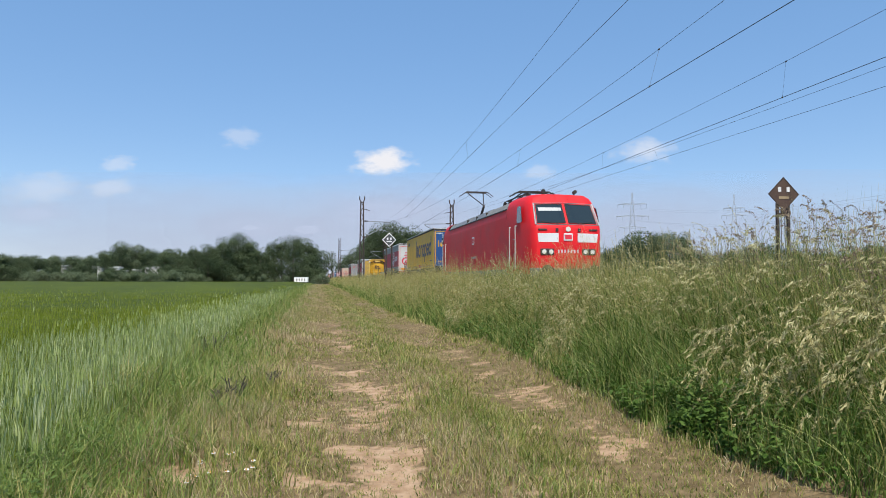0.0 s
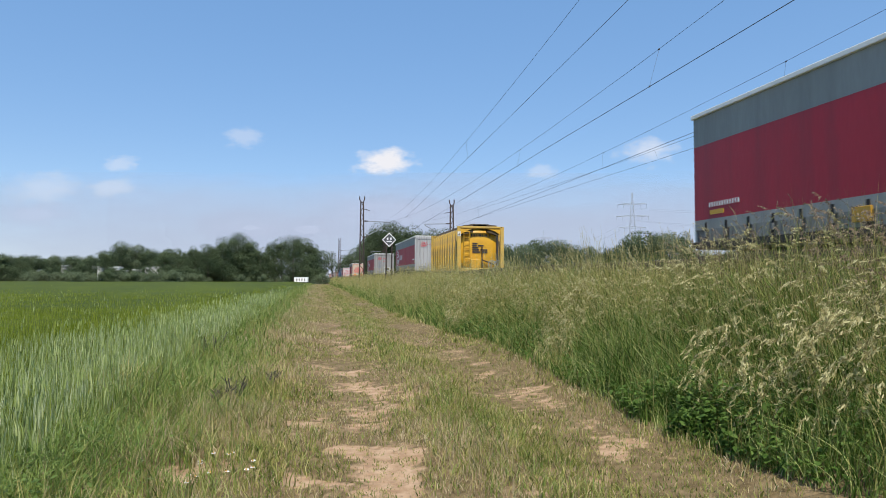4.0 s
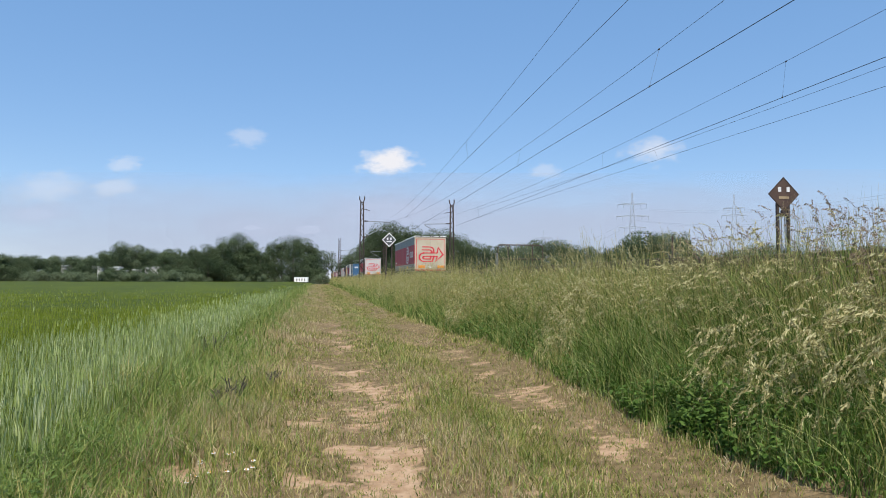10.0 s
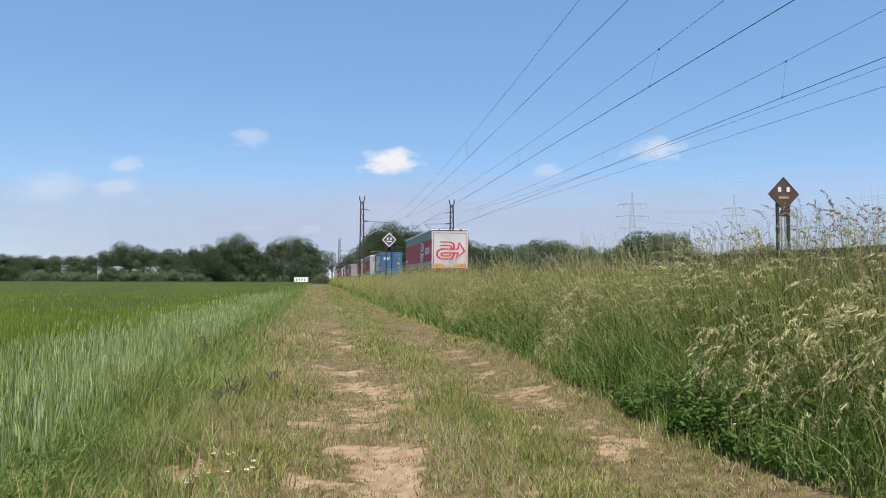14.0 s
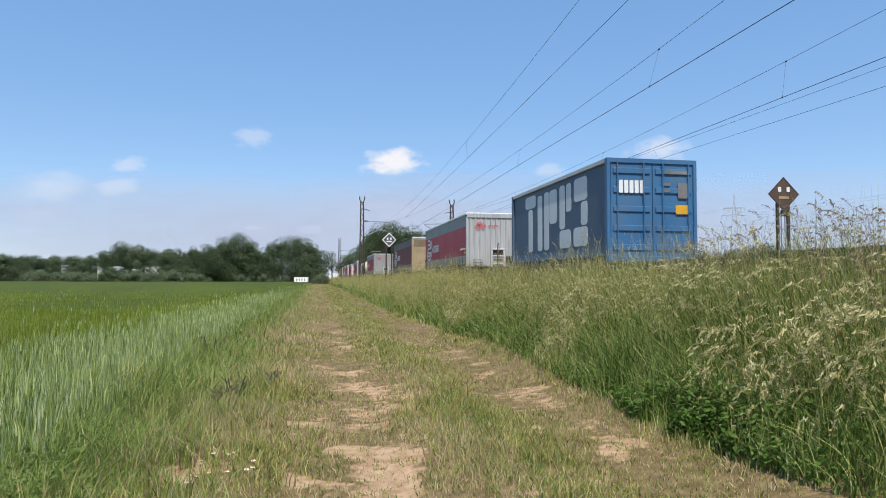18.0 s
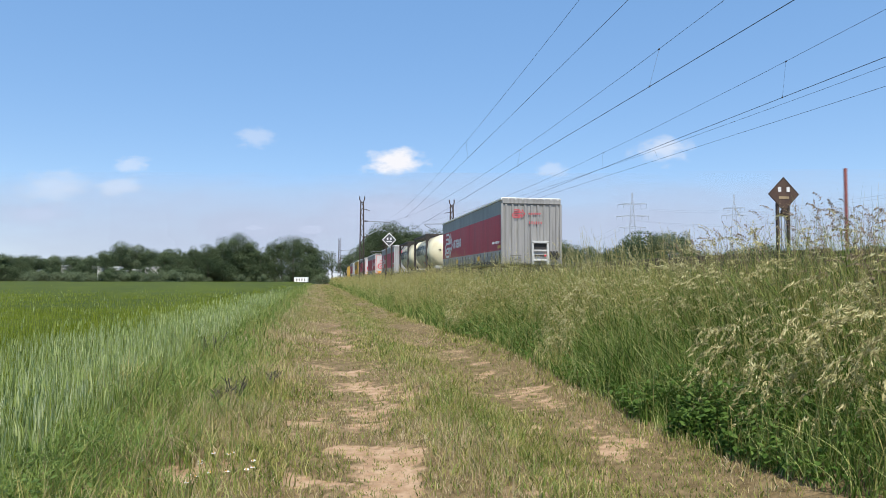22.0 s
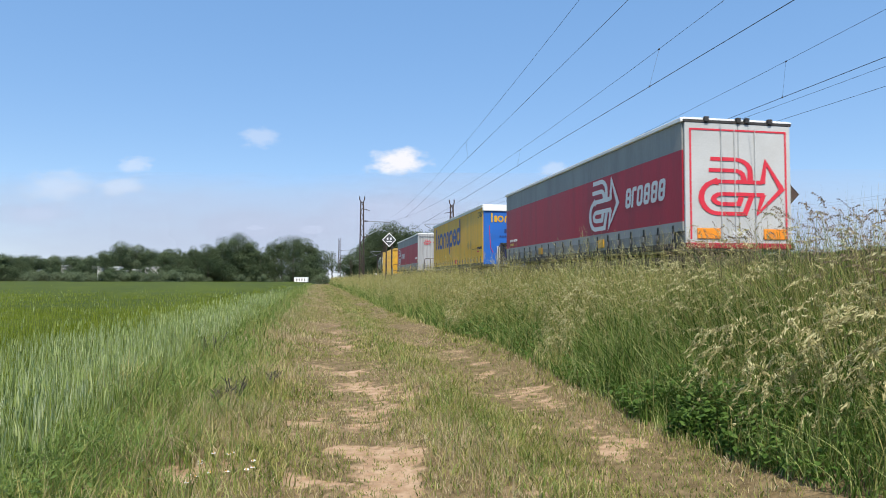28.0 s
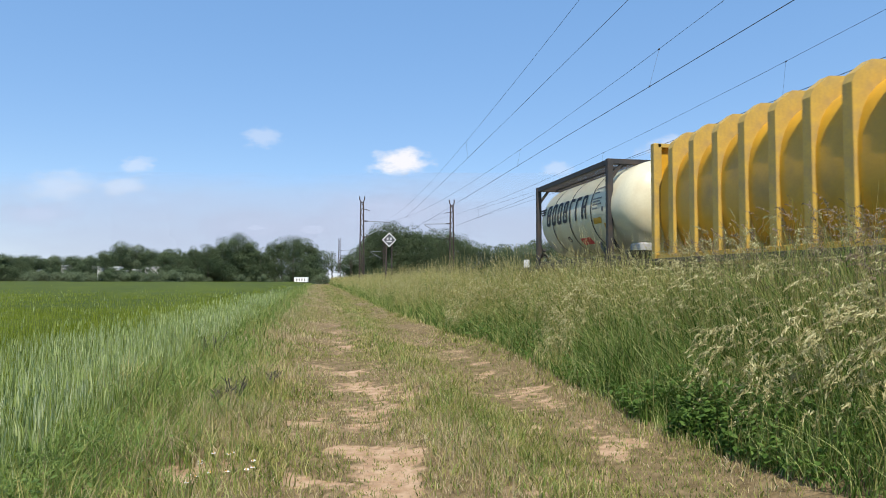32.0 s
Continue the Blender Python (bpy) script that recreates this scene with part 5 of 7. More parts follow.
def build_loco():
    """A red electric freight locomotive; nose at local y = 0."""
    t = empty("electric_locomotive", pose(NEAR, 0, RAIL), "bright red electric locomotive with white-barred nose and raised pantograph", "locomotive")
    L, W = 17.8, 1.49

    def nose(z):
        return 0.03 + 0.10 * max(0, 1.35 - z) if z < 2.62 else 0.03 + (z - 2.62) * 0.62

    def wide(z):
        return W if z < 3.2 else W - 0.10 * (z - 3.2) - 0.35 * max(0, z - 3.55) - 1.1 * max(0, z - 3.76)

    zs = [0.95, 1.35, 1.9, 2.56, 2.68, 3.1, 3.5, 3.60, 3.76, 3.84, 3.88]

    def outline(z):
        y, w = nose(z), wide(z)
        half = [(w, 2.8), (w, y + 1.5), (w - 0.03, y + 1.0), (w - 0.09, y + 0.55), (w - 0.16, y + 0.24), (w - 0.23, y + 0.08), (w - 0.33, y), (w - 0.6, y - 0.015)]
        return [(-a, b) for a, b in half] + [(0, y - 0.03)] + half[::-1]

    def on_nose(u, v, lift, z0=0.0):
        """u across in metres, v height."""
        z = v
        y = nose(z) - 0.03 * (1 - abs(u))
        k = 0.53 if z > 2.63 else 0.0
        return (u, y - lift * (1 if not k else 0.85), z + lift * k)

    for flip in (0, 1):
        def at(p):
            return (p[0], L - p[1], p[2]) if flip else p
        bm = bmesh.new()
        rows = [[bm.verts.new(at((x, y, z))) for x, y in outline(z)] for z in zs]
        for a, b in zip(rows, rows[1:]):
            for i in range(len(a) - 1):
                bm.faces.new((a[i], a[i + 1], b[i + 1], b[i]))
        crown = [bm.verts.new(at((0, 1.0, 3.93))), bm.verts.new(at((0, 2.8, 3.95)))]
        top = rows[-1]
        for i in range(1, len(top) - 2):
            bm.faces.new((top[i], top[i + 1], crown[0]))
        bm.faces.new((top[0], top[1], crown[0], crown[1])), bm.faces.new((top[-2], top[-1], crown[1], crown[0]))
        bmesh.ops.recalc_face_normals(bm, faces=bm.faces[:])
        cab = smooth(part("cab", bm, M["red"], t), 35)
        for s in (-1, 1):
            bm = bmesh.new()
            q = [(0.07, 2.78), (1.10, 2.76), (1.04, 3.46), (0.07, 3.49)]
            plate(bm, [(s * u, v) for u, v in q], lambda u, v, lift: at(on_nose(u, v, lift)), 0.02)
            bmesh.ops.recalc_face_normals(bm, faces=bm.faces[:])
            part("windscreen", bm, M["glass"], cab, "dark tinted windscreen")
            bm = bmesh.new()
            for a, b in zip(q, q[1:] + q[:1]):
                rod(bm, at(on_nose(s * a[0], a[1], 0.012)), at(on_nose(s * b[0], b[1], 0.012)), 0.022, seg=6)
            part("screen_seal", bm, M["rubber"], cab)
            bm = bmesh.new()
            o = [(0.02, 2.72), (1.155, 2.70), (1.09, 3.52), (0.02, 3.55)]
            for a, b in zip(o, o[1:]):
                rod(bm, at(on_nose(s * a[0], a[1], 0.008)), at(on_nose(s * b[0], b[1], 0.008)), 0.016, seg=6)
            part("screen_frame", bm, M["galv"], cab, "thin silver frame round the windscreen")
            if s < 0:
                bm = bmesh.new()
                plate(bm, [(-0.98, 3.22), (-0.12, 3.24), (-0.12, 3.36), (-0.99, 3.35)], lambda u, v, lift: at(on_nose(u, v, lift)), 0.024)
                bmesh.ops.recalc_face_normals(bm, faces=bm.faces[:])
                part("sun_blind", bm, M["white"], cab, "pale sun blind behind the windscreen")
            bm = bmesh.new()
            for a, b in (((1.20, 2.70), (1.13, 3.52)),):
                rod(bm, at(on_nose(s * a[0], a[1], 0.03)), at(on_nose(s * b[0], b[1], 0.03)), 0.02, seg=6)
            part("grab_rail", bm, M["white"], cab)
            bm = bmesh.new()
            plate(bm, [(s * 0.36, 2.08), (s * 1.10, 2.08), (s * 1.14, 2.39), (s * 0.36, 2.41)], lambda u, v, lift: at(on_nose(u, v, lift)), 0.016)
            bmesh.ops.recalc_face_normals(bm, faces=bm.faces[:])
            part("white_bar", bm, M["print_white"], cab, "white warning bar")
            bm = bmesh.new()
            box(bm, s * 0.78 - 0.26, s * 0.78 + 0.26, *((-0.02, 0.12) if not flip else (L - 0.12, L + 0.02)), 1.62, 1.85, 0.03)
            hl = part("headlamp_housing", bm, M["dark_steel"], cab)
            for dx in (-0.13, 0.13):
                bm = bmesh.new()
                rod(bm, at((s * 0.78 + dx, -0.04, 1.735)), at((s * 0.78 + dx, 0.0, 1.735)), 0.08, seg=14)
                part("headlamp", bm, M["lens"], hl)
            bm = bmesh.new()
            rod(bm, at((s * 0.88, -0.32, 1.02)), at((s * 0.88, 0.1, 1.02)), 0.10, seg=10)
            rod(bm, at((s * 0.88, -0.34, 1.02)), at((s * 0.88, -0.30, 1.02)), 0.24, seg=16)
            part("buffer", bm, M["dark_steel"], cab)
            part("vent_slot", boxed(s * 0.95 - 0.16, s * 0.95 + 0.16, *((-0.015, 0.05) if not flip else (L - 0.05, L + 0.015)), 2.50, 2.56, bevel=0.01), M["dark_steel"], cab)
            part("vent_slot", boxed(s * 0.42 - 0.05, s * 0.42 + 0.05, *((-0.03, 0.05) if not flip else (L - 0.05, L + 0.03)), 2.46, 2.58, bevel=0.01), M["dark_steel"], cab)
            bm = bmesh.new()
            plate(bm, [(0.74, 2.88), (0.80, 2.84), (1.32, 2.84), (1.38, 2.90), (1.38, 3.40), (1.32, 3.46), (1.02, 3.46), (0.96, 3.42)], lambda u, v, lift: at((s * (wide(v) + 0.004 + lift), u, v)), 0.012)
            bmesh.ops.recalc_face_normals(bm, faces=bm.faces[:])
            part("side_window", bm, M["glass"], cab)
            for y in (1.46, 2.23):
                part("door_rail", rodded([(at((s * (W + 0.05), y, 1.15)), at((s * (W + 0.05), y, 2.75))), (at((s * (W + 0.05), y, 2.75)), at((s * (W - 0.02), y, 2.75)))], 0.02, 6), M["white"], t)
            for z in (1.7, 2.25):
                part("door_handle", rodded([(at((s * (W + 0.03), 1.5, z)), at((s * (W + 0.03), 1.75, z)))], 0.016, 6), M["galv"], t)
            bm = bmesh.new()
            rod(bm, at((s * 0.62, 1.0, 3.84)), at((s * 0.62, 1.0, 4.0)), 0.03, seg=8)
            rod(bm, at((s * 0.62, 0.88, 4.02)), at((s * 0.62, 1.12, 4.02)), 0.075, 0.04, seg=12)
            part("horn", bm, M["dark_steel"], cab)
            part("wiper", rodded([(at(on_nose(s * 0.35, 2.72, 0.05)), at(on_nose(s * 0.95, 2.80, 0.04)))], 0.012, 6), M["rubber"], cab)
        bm = bmesh.new()
        rod(bm, at((0, -0.03, 2.55)), at((0, 0.05, 2.55)), 0.09, seg=16)
        part("top_lamp", bm, M["lens"], cab)
        part("emblem", boxed(-0.17, 0.17, *((-0.03, 0.03) if not flip else (L - 0.03, L + 0.03)), 2.13, 2.40, bevel=0.02), M["print_white"], cab, "white emblem plate with red border")
        part("emblem_mark", boxed(-0.13, 0.13, *((-0.036, 0.0) if not flip else (L, L + 0.036)), 2.18, 2.35, bevel=0.01), M["print_red"], cab)
        part("number_print", word_bars(lambda u, v, lift: at((-0.42 + 0.84 * u, 0.0 - lift, 1.69 + 0.12 * v)), even_word(7, 0.45)), M["print_white"], cab)
        part("buffer_beam", boxed(-1.35, 1.35, *((0.02, 0.3) if not flip else (L - 0.3, L - 0.02)), 0.82, 1.16, bevel=0.04), M["grey_steel"], t)
        part("snow_plough", boxed(-1.3, 1.3, *((0.12, 0.22) if not flip else (L - 0.22, L - 0.12)), 0.2, 0.8, bevel=0.03), M["grey_steel"], t)
        part("hook", boxed(-0.06, 0.06, *((-0.25, 0.1) if not flip else (L - 0.1, L + 0.25)), 0.95, 1.07, bevel=0.02), M["dark_steel"], t)
    bm = bmesh.new()
    prof = [(-W, 0.95), (-W, 3.2), (-wide(3.5), 3.5), (wide(3.5), 3.5), (W, 3.2), (W, 0.95)]
    a = [bm.verts.new((x, 2.8, z)) for x, z in prof]
    b = [bm.verts.new((x, L - 2.8, z)) for x, z in prof]
    for i in range(6):
        bm.faces.new((a[i], a[(i + 1) % 6], b[(i + 1) % 6], b[i]))
    bmesh.ops.recalc_face_normals(bm, faces=bm.faces[:])
    part("body", bm, M["red"], t)
    bm = bmesh.new()
    prof = [(-1.43, 3.505), (-1.20, 3.82), (-0.7, 3.89), (0.7, 3.89), (1.20, 3.82), (1.43, 3.505)]
    a = [bm.verts.new((x, 2.78, z)) for x, z in prof]
    b = [bm.verts.new((x, L - 2.78, z)) for x, z in prof]
    for i in range(5):
        bm.faces.new((a[i], a[i + 1], b[i + 1], b[i]))
    bm.faces.new(a), bm.faces.new(b)
    bmesh.ops.recalc_face_normals(bm, faces=bm.faces[:])
    part("roof", bm, M["roof_grey"], t, "grey machine roof")
    for y0, y1 in ((6.7, 8.2), (8.6, 10.2), (10.6, 12.4)):
        part("roof_hatch", boxed(-1.0, 1.0, y0, y1, 3.87, 3.93, bevel=0.02), M["roof_grey"], t)
        part("roof_seam", boxed(-1.38, -1.27, y0 - 0.16, y0 - 0.1, 3.58, 3.74), M["dark_steel"], t)
    part("gutter", boxed(-1.49, -1.44, 2.9, L - 2.9, 3.485, 3.53), M["dark_steel"], t)
    part("lower_skirt", boxed(-W - 0.004, W + 0.004, 2.8, L - 2.8, 0.92, 1.14), M["grey_steel"], t, "grey lower body stripe")
    part("emblem", boxed(-W - 0.012, -W, 8.42, 8.86, 2.40, 2.76, bevel=0.004), M["print_white"], t)
    part("emblem_mark", boxed(-W - 0.016, -W - 0.002, 8.48, 8.80, 2.46, 2.70, bevel=0.002), M["print_red"], t)
    part("number_print", word_bars(on_side(-W - 0.004, 8.1, 9.1, 1.72, 1.82), even_word(8, 0.5)), M["curtain_grey"], t)
    bm = bmesh.new()
    for y in (3.2, 3.7, 4.2):
        rod(bm, (-0.6, y, 3.98), (0.6, y + 0.2, 4.06), 0.03, seg=6)
        rod(bm, (-0.6, y, 3.85), (-0.6, y, 4.04), 0.06, seg=8)
        rod(bm, (0.6, y + 0.2, 3.85), (0.6, y + 0.2, 4.04), 0.06, seg=8)
    part("roof_conductor", bm, M["dark_steel"], t)
    # insulators, cables and busbars on the front roof
    for x in (-0.55, 0.55):
        for y in (2.95, 4.0, 5.6, 6.3):
            bm = bmesh.new()
            rod(bm, (x, y, 3.86), (x, y, 4.20), 0.05, seg=8)
            for k in range(5):
                rod(bm, (x, y, 3.90 + 0.06 * k), (x, y, 3.925 + 0.06 * k), 0.09, seg=10)
            part("roof_insulator", bm, M["rust"], t)
        part("busbar", rodded([((x, 2.6, 4.05), (x * 0.9, 3.0, 4.24)), ((x * 0.9, 3.0, 4.24), (x, 6.4, 4.22)), ((x, 6.4, 4.22), (x, 6.9, 3.9))], 0.025, 6), M["dark_steel"], t)
    part("roof_frame", rodded([((-0.8, 2.7, 4.07), (0.8, 2.7, 4.07)), ((-0.8, 2.7, 4.07), (-0.8, 4.2, 4.0)), ((0.8, 2.7, 4.07), (0.8, 4.2, 4.0)), ((-0.8, 3.4, 4.05), (0.8, 3.4, 4.05))], 0.03, 6), M["dark_steel"], t)
    for y0, y1, z0, z1, shade in ((3.1, 6.5, 3.56, 3.80, "dark_steel"), (9.6, 10.3, 3.56, 3.80, "dark_steel"), (13.2, 15.0, 3.56, 3.78, "dark_steel")):
        bm = bmesh.new()
        plate(bm, [(y0, z0), (y1, z0), (y1, z1), (y0, z1)], lambda u, v, lift: (-1.43 + (v - 3.505) * 0.73 - 0.006 - lift, u, v), 0.012)
        bmesh.ops.recalc_face_normals(bm, faces=bm.faces[:])
        part("roof_grille", bm, M["lower_grey"], t, "weathered grey ventilation panel")
    # folded front pantograph, raised rear one
    bm = bmesh.new()
    for s in (-0.5, 0.5):
        rod(bm, (s, 4.3, 4.05), (s * 0.8, 6.2, 4.22), 0.04, seg=6)
        rod(bm, (s * 0.8, 6.2, 4.22), (s, 4.0, 4.34), 0.03, seg=6)
    for y in (3.8, 4.15):
        rod(bm, (-0.65, y, 4.38), (0.65, y, 4.38), 0.035, seg=6)
        for q in (-1, 1):
            rod(bm, (q * 0.65, y, 4.38), (q * 0.98, y, 4.20), 0.025, seg=6)
    part("folded_pantograph", bm, M["dark_steel"], t)
    yb, zc = 13.5, 5.68
    pan = part("pantograph_base", boxed(-0.55, 0.55, yb - 0.9, yb + 0.9, 3.90, 4.00, bevel=0.02), M["dark_steel"], t)
    knee = (0, yb - 1.0, 4.72)
    bm = bmesh.new()
    rod(bm, (0, yb + 0.1, 4.0), knee, 0.06, seg=8)
    rod(bm, (0.12, yb + 0.3, 4.0), (0.05, yb - 0.9, 4.66), 0.025, seg=6)
    part("lower_arm", bm, M["dark_steel"], pan)
    bm = bmesh.new()
    for s in (-0.42, 0.42):
        rod(bm, knee, (s, yb + 0.85, zc - 0.1), 0.03, seg=6)
    part("upper_arm", bm, M["dark_steel"], pan)
    bm = bmesh.new()
    for dy in (-0.25, 0.2):
        rod(bm, (-0.6, yb + 0.85 + dy, zc), (0.6, yb + 0.85 + dy, zc), 0.03, seg=6)
        for s in (-1, 1):
            rod(bm, (s * 0.6, yb + 0.85 + dy, zc), (s * 0.95, yb + 0.85 + dy, zc - 0.25), 0.02, seg=6)
    rod(bm, (-0.42, yb + 0.6, zc - 0.06), (-0.42, yb + 1.05, zc - 0.06), 0.02, seg=6)
    rod(bm, (0.42, yb + 0.6, zc - 0.06), (0.42, yb + 1.05, zc - 0.06), 0.02, seg=6)
    part("collector_head", bm, M["dark_steel"], pan)
    for yc in (4.3, L - 4.3):
        b = part("bogie", boxed(-1.25, 1.25, yc - 1.9, yc + 1.9, 0.45, 0.8, bevel=0.06), M["dark_steel"], t)
        wheels(b, (yc - 1.3, yc + 1.3), 0.8, 0.62, 0.14, False)
    part("underframe_tank", boxed(-1.2, 1.2, 7.2, L - 7.2, 0.35, 0.95, bevel=0.05), M["dark_steel"], t)
    return t


# ---- the train in order: what rides where along it (metres from the eye at the start) ----
MOVING = []


def ride(thing, s):
    MOVING.append((thing, s))
    return thing


def build_train():
    ride(build_loco(), 22.95)
    kinds = {}

    def load(key, s, *args, tall=1.0):
        maker = {"trailer": build_trailer, "ribbed": build_ribbed_container, "tank": build_tank_container, "blue": build_blue_container}[key]
        if (key, args) not in kinds:
            thing = kinds[(key, args)] = ride(maker(*args), s)
        else:
            thing = ride(copy_thing(kinds[(key, args)], pose(NEAR, 0, RAIL)), s)
        thing.scale = (1, 1, tall)

    load("trailer", 43.97, "yellow", "panel")
    load("trailer", 64.0, "red", "logo")
    load("ribbed", 101.15, True, 8.75)
    load("trailer", 117.65, "red", "ribbed", tall=1.015)
    load("trailer", 156.17, "red", "plated", tall=1.015)
    load("trailer", 215.62, "red", "cream", tall=1.018)
    load("trailer", 272.5, "red", "logo", tall=1.005)
    load("blue", 309.2, tall=0.985)
    load("trailer", 326.4, "red", "ribbed", tall=1.018)
    load("trailer", 346.92, "red", "tan", tall=1.015)
    load("trailer", 384.65, "red", "worn", tall=1.015)
    load("tank", 403.7)
    load("tank", 413.6)
    load("trailer", 424.88, "red", "ribbed", tall=1.01)
    load("trailer", 447.9, "red", "logo")
    load("trailer", 467.95, "red", "logo", tall=1.02)
    load("trailer", 485.5, "yellow", "blue_front", tall=1.018)
    load("trailer", 506.02, "red", "ribbed", tall=1.035)
    load("ribbed", 525.2, False)
    load("tank", 535.55)
    spans = [(41.6, 60.5), (60.8, 80.0), (80.3, 98.4), (98.7, 114.0), (114.3, 133.0), (133.3, 153.0), (153.3, 172.0), (172.3, 189.8), (190.1, 212.0), (212.3, 231.6), (231.9, 249.3), (249.6, 268.6),
             (268.9, 288.6), (288.9, 306.0), (306.3, 322.6), (322.9, 342.8), (343.1, 363.4), (363.7, 381.4), (381.7, 400.4), (400.7, 422.4), (422.7, 443.0), (443.3, 463.6), (463.9, 482.2), (482.45, 502.4), (502.8, 523.3), (523.65, 545.0)]
    rails = (58.3, 190.45, 482.8, 503.15, 524.0)
    uprights = (59.8, 175.9, 192.2, 250.0, 320.6, 366.02)
    made = {}
    for a, b in spans:
        key = (round((b - a) * 2) / 2, tuple(round(r - a, 2) for r in rails if a <= r <= b), tuple(round(r - a, 2) for r in uprights if a <= r <= b), b == 545.0)
        if key not in made:
            made[key] = ride(build_wagon(*key), a)
        else:
            ride(copy_thing(made[key], pose(NEAR, 0, RAIL)), a)


build_train()


# ---- overhead line ----
def strand(name, pts, r, parent=None, label="", material=None):
    """A wire as a thin tube through pts."""
    bm = bmesh.new()
    for a, b in zip(pts, pts[1:]):
        rod(bm, a, b, r, seg=5, caps=False)
    ob = part(name, bm, material or M["wire"], parent)
    if label:
        ob["label"] = label
    return ob


def hang(y, low, mid=39.5, half=43.5, rise=1.44):
    k = ((y - mid + half) % (2 * half) - half) / half
    return low + rise * k * k


def build_catenary(x, contact, low, name, stagger, first, lean):
    t = empty(name, pose(x, 0, 0), "overhead contact wire with messenger wire and droppers", "overhead line", "overhead wires", "structure")
    ys = [-134.5 + 7.25 * i for i in range(100)]
    strand("contact_wire", [(stagger(y), y, contact) for y in ys[::2]], 0.0085, t)
    strand("messenger_wire", [(0.0, y, hang(y, low)) for y in ys], 0.0055, t)
    for k in range(7):
        for base in (first, first + 87, first + 174):
            y = base + k * 12.43
            strand("dropper", [(stagger(y), y - lean, contact), (0.0, y, hang(y, low))], 0.003, t)
            for z, x in ((contact, stagger(y)), (hang(y, low), 0.0)):
                part("wire_clamp", boxed(x - 0.012, x + 0.012, y - 0.025 - (lean if z == contact else 0), y + 0.025 - (lean if z == contact else 0), z - 0.02, z + 0.02), M["rust"], t)
    return t


build_catenary(NEAR, 6.45, 7.18, "near_catenary", lambda y: -0.05 - 0.62 * math.cos(math.pi * (y + 4.5) / 87), 3.85, 0.42)
build_catenary(FAR, 6.62, 7.26, "far_catenary", lambda y: -0.19 * math.cos(math.pi * (y + 4.5) / 87), 4.28, 0.0)


def build_anchor_wires(x_of, upper, lower, ends, ties):
    """A messenger and a contact wire that leave the line; x_of(y) is their plan, upper and lower their heights."""
    t = empty("anchor_wires", pose(0, 0, 0), "pair of wires running out of the overhead line to an anchor", "overhead line", "overhead wires", "structure")
    ys = [ends[0] + (ends[1] - ends[0]) * i / 24 for i in range(25)]
    strand("messenger_wire", [(x_of(y), y, upper(y)) for y in ys], 0.0055, t)
    strand("contact_wire", [(x_of(y), y, lower(y)) for y in ys], 0.006, t)
    for y in ties:
        strand("dropper", [(x_of(y), y, upper(y)), (x_of(y), y - 0.3, lower(y))], 0.004, t)


build_anchor_wires(lambda y: 5.9 + 0.0325 * y, lambda y: 7.95 + 0.000706 * (y - 44.8) ** 2, lambda y: 7.16 + 0.00013 * (y - 50) ** 2, (-4.5, 82.5), (31.3, 43.6, 56.0))
build_anchor_wires(lambda y: 16.2 - 0.0595 * y, lambda y: 7.16 + 0.000403 * (y - 38.3) ** 2, lambda y: 6.91 - 0.0061 * y, (-4.5, 55), (27.4, 39.0))


def build_mast(side):
    """A lattice mast at the origin, its arm towards local +x times side."""
    t = empty("catenary_mast", pose(0, 0, 0), "rusty steel lattice mast of the overhead line", "mast", "masts along the line")
    h = 10.35
    for sx in (-1, 1):
        bm = bmesh.new()
        a, b = 0.30, 0.16
        for sy in (-1, 1):
            rod(bm, (sx * a, sy * 0.10, 0), (sx * b, sy * 0.08, h), 0.07, seg=6)
        box(bm, sx * 0.30 - 0.04, sx * 0.30 + 0.04, -0.12, 0.12, 0, 0.4)
        part("upright", bm, M["rust"], t)
    bm = bmesh.new()
    n = 16
    for i in range(n):
        z0, z1 = h * i / n, h * (i + 1) / n
        s = 1 if i % 2 else -1
        w0, w1 = 0.30 - 0.14 * z0 / h, 0.30 - 0.14 * z1 / h
        rod(bm, (s * w0, 0, z0), (-s * w1, 0, z1), 0.05, seg=5)
    part("lacing", bm, M["rust"], t)
    part("footing", boxed(-0.5, 0.5, -0.45, 0.45, -0.5, 0.08, bevel=0.03), M["concrete"], t)
    for sx in (-1, 1):
        bm = bmesh.new()
        rod(bm, (0, 0, h - 0.2), (sx * 0.3, 0, h + 0.2), 0.05, seg=6)
        rod(bm, (sx * 0.3, 0, h + 0.15), (sx * 0.3, 0, h + 0.6), 0.07, seg=8)
        part("top_bracket", bm, M["rust"], t)
    bm = bmesh.new()
    rod(bm, (0, 0, h - 0.9), (side * 0.95, 0, h - 1.1), 0.04, seg=6)
    part("feeder_arm", bm, M["rust"], t)
    reach = 3.45 * side
    bm = bmesh.new()
    rod(bm, (0.2 * side, 0, 7.95), (reach, 0, 7.85), 0.05, seg=6)
    rod(bm, (0.2 * side, 0, 5.9), (reach, 0, 7.75), 0.045, seg=6)
    rod(bm, (reach * 0.62, 0, 6.95), (reach * 1.1, 0, 6.55), 0.025, seg=6)
    rod(bm, (reach * 1.1, 0, 6.55), (reach, 0, 6.25), 0.02, seg=6)
    part("cantilever", bm, M["galv"], t)
    for z in (7.95, 5.9):
        bm = bmesh.new()
        rod(bm, (0.25 * side, 0, z), (0.75 * side, 0, z + (0 if z > 7 else 0.28)), 0.07, seg=8)
        part("insulator", bm, M["rust"], t)
    return t


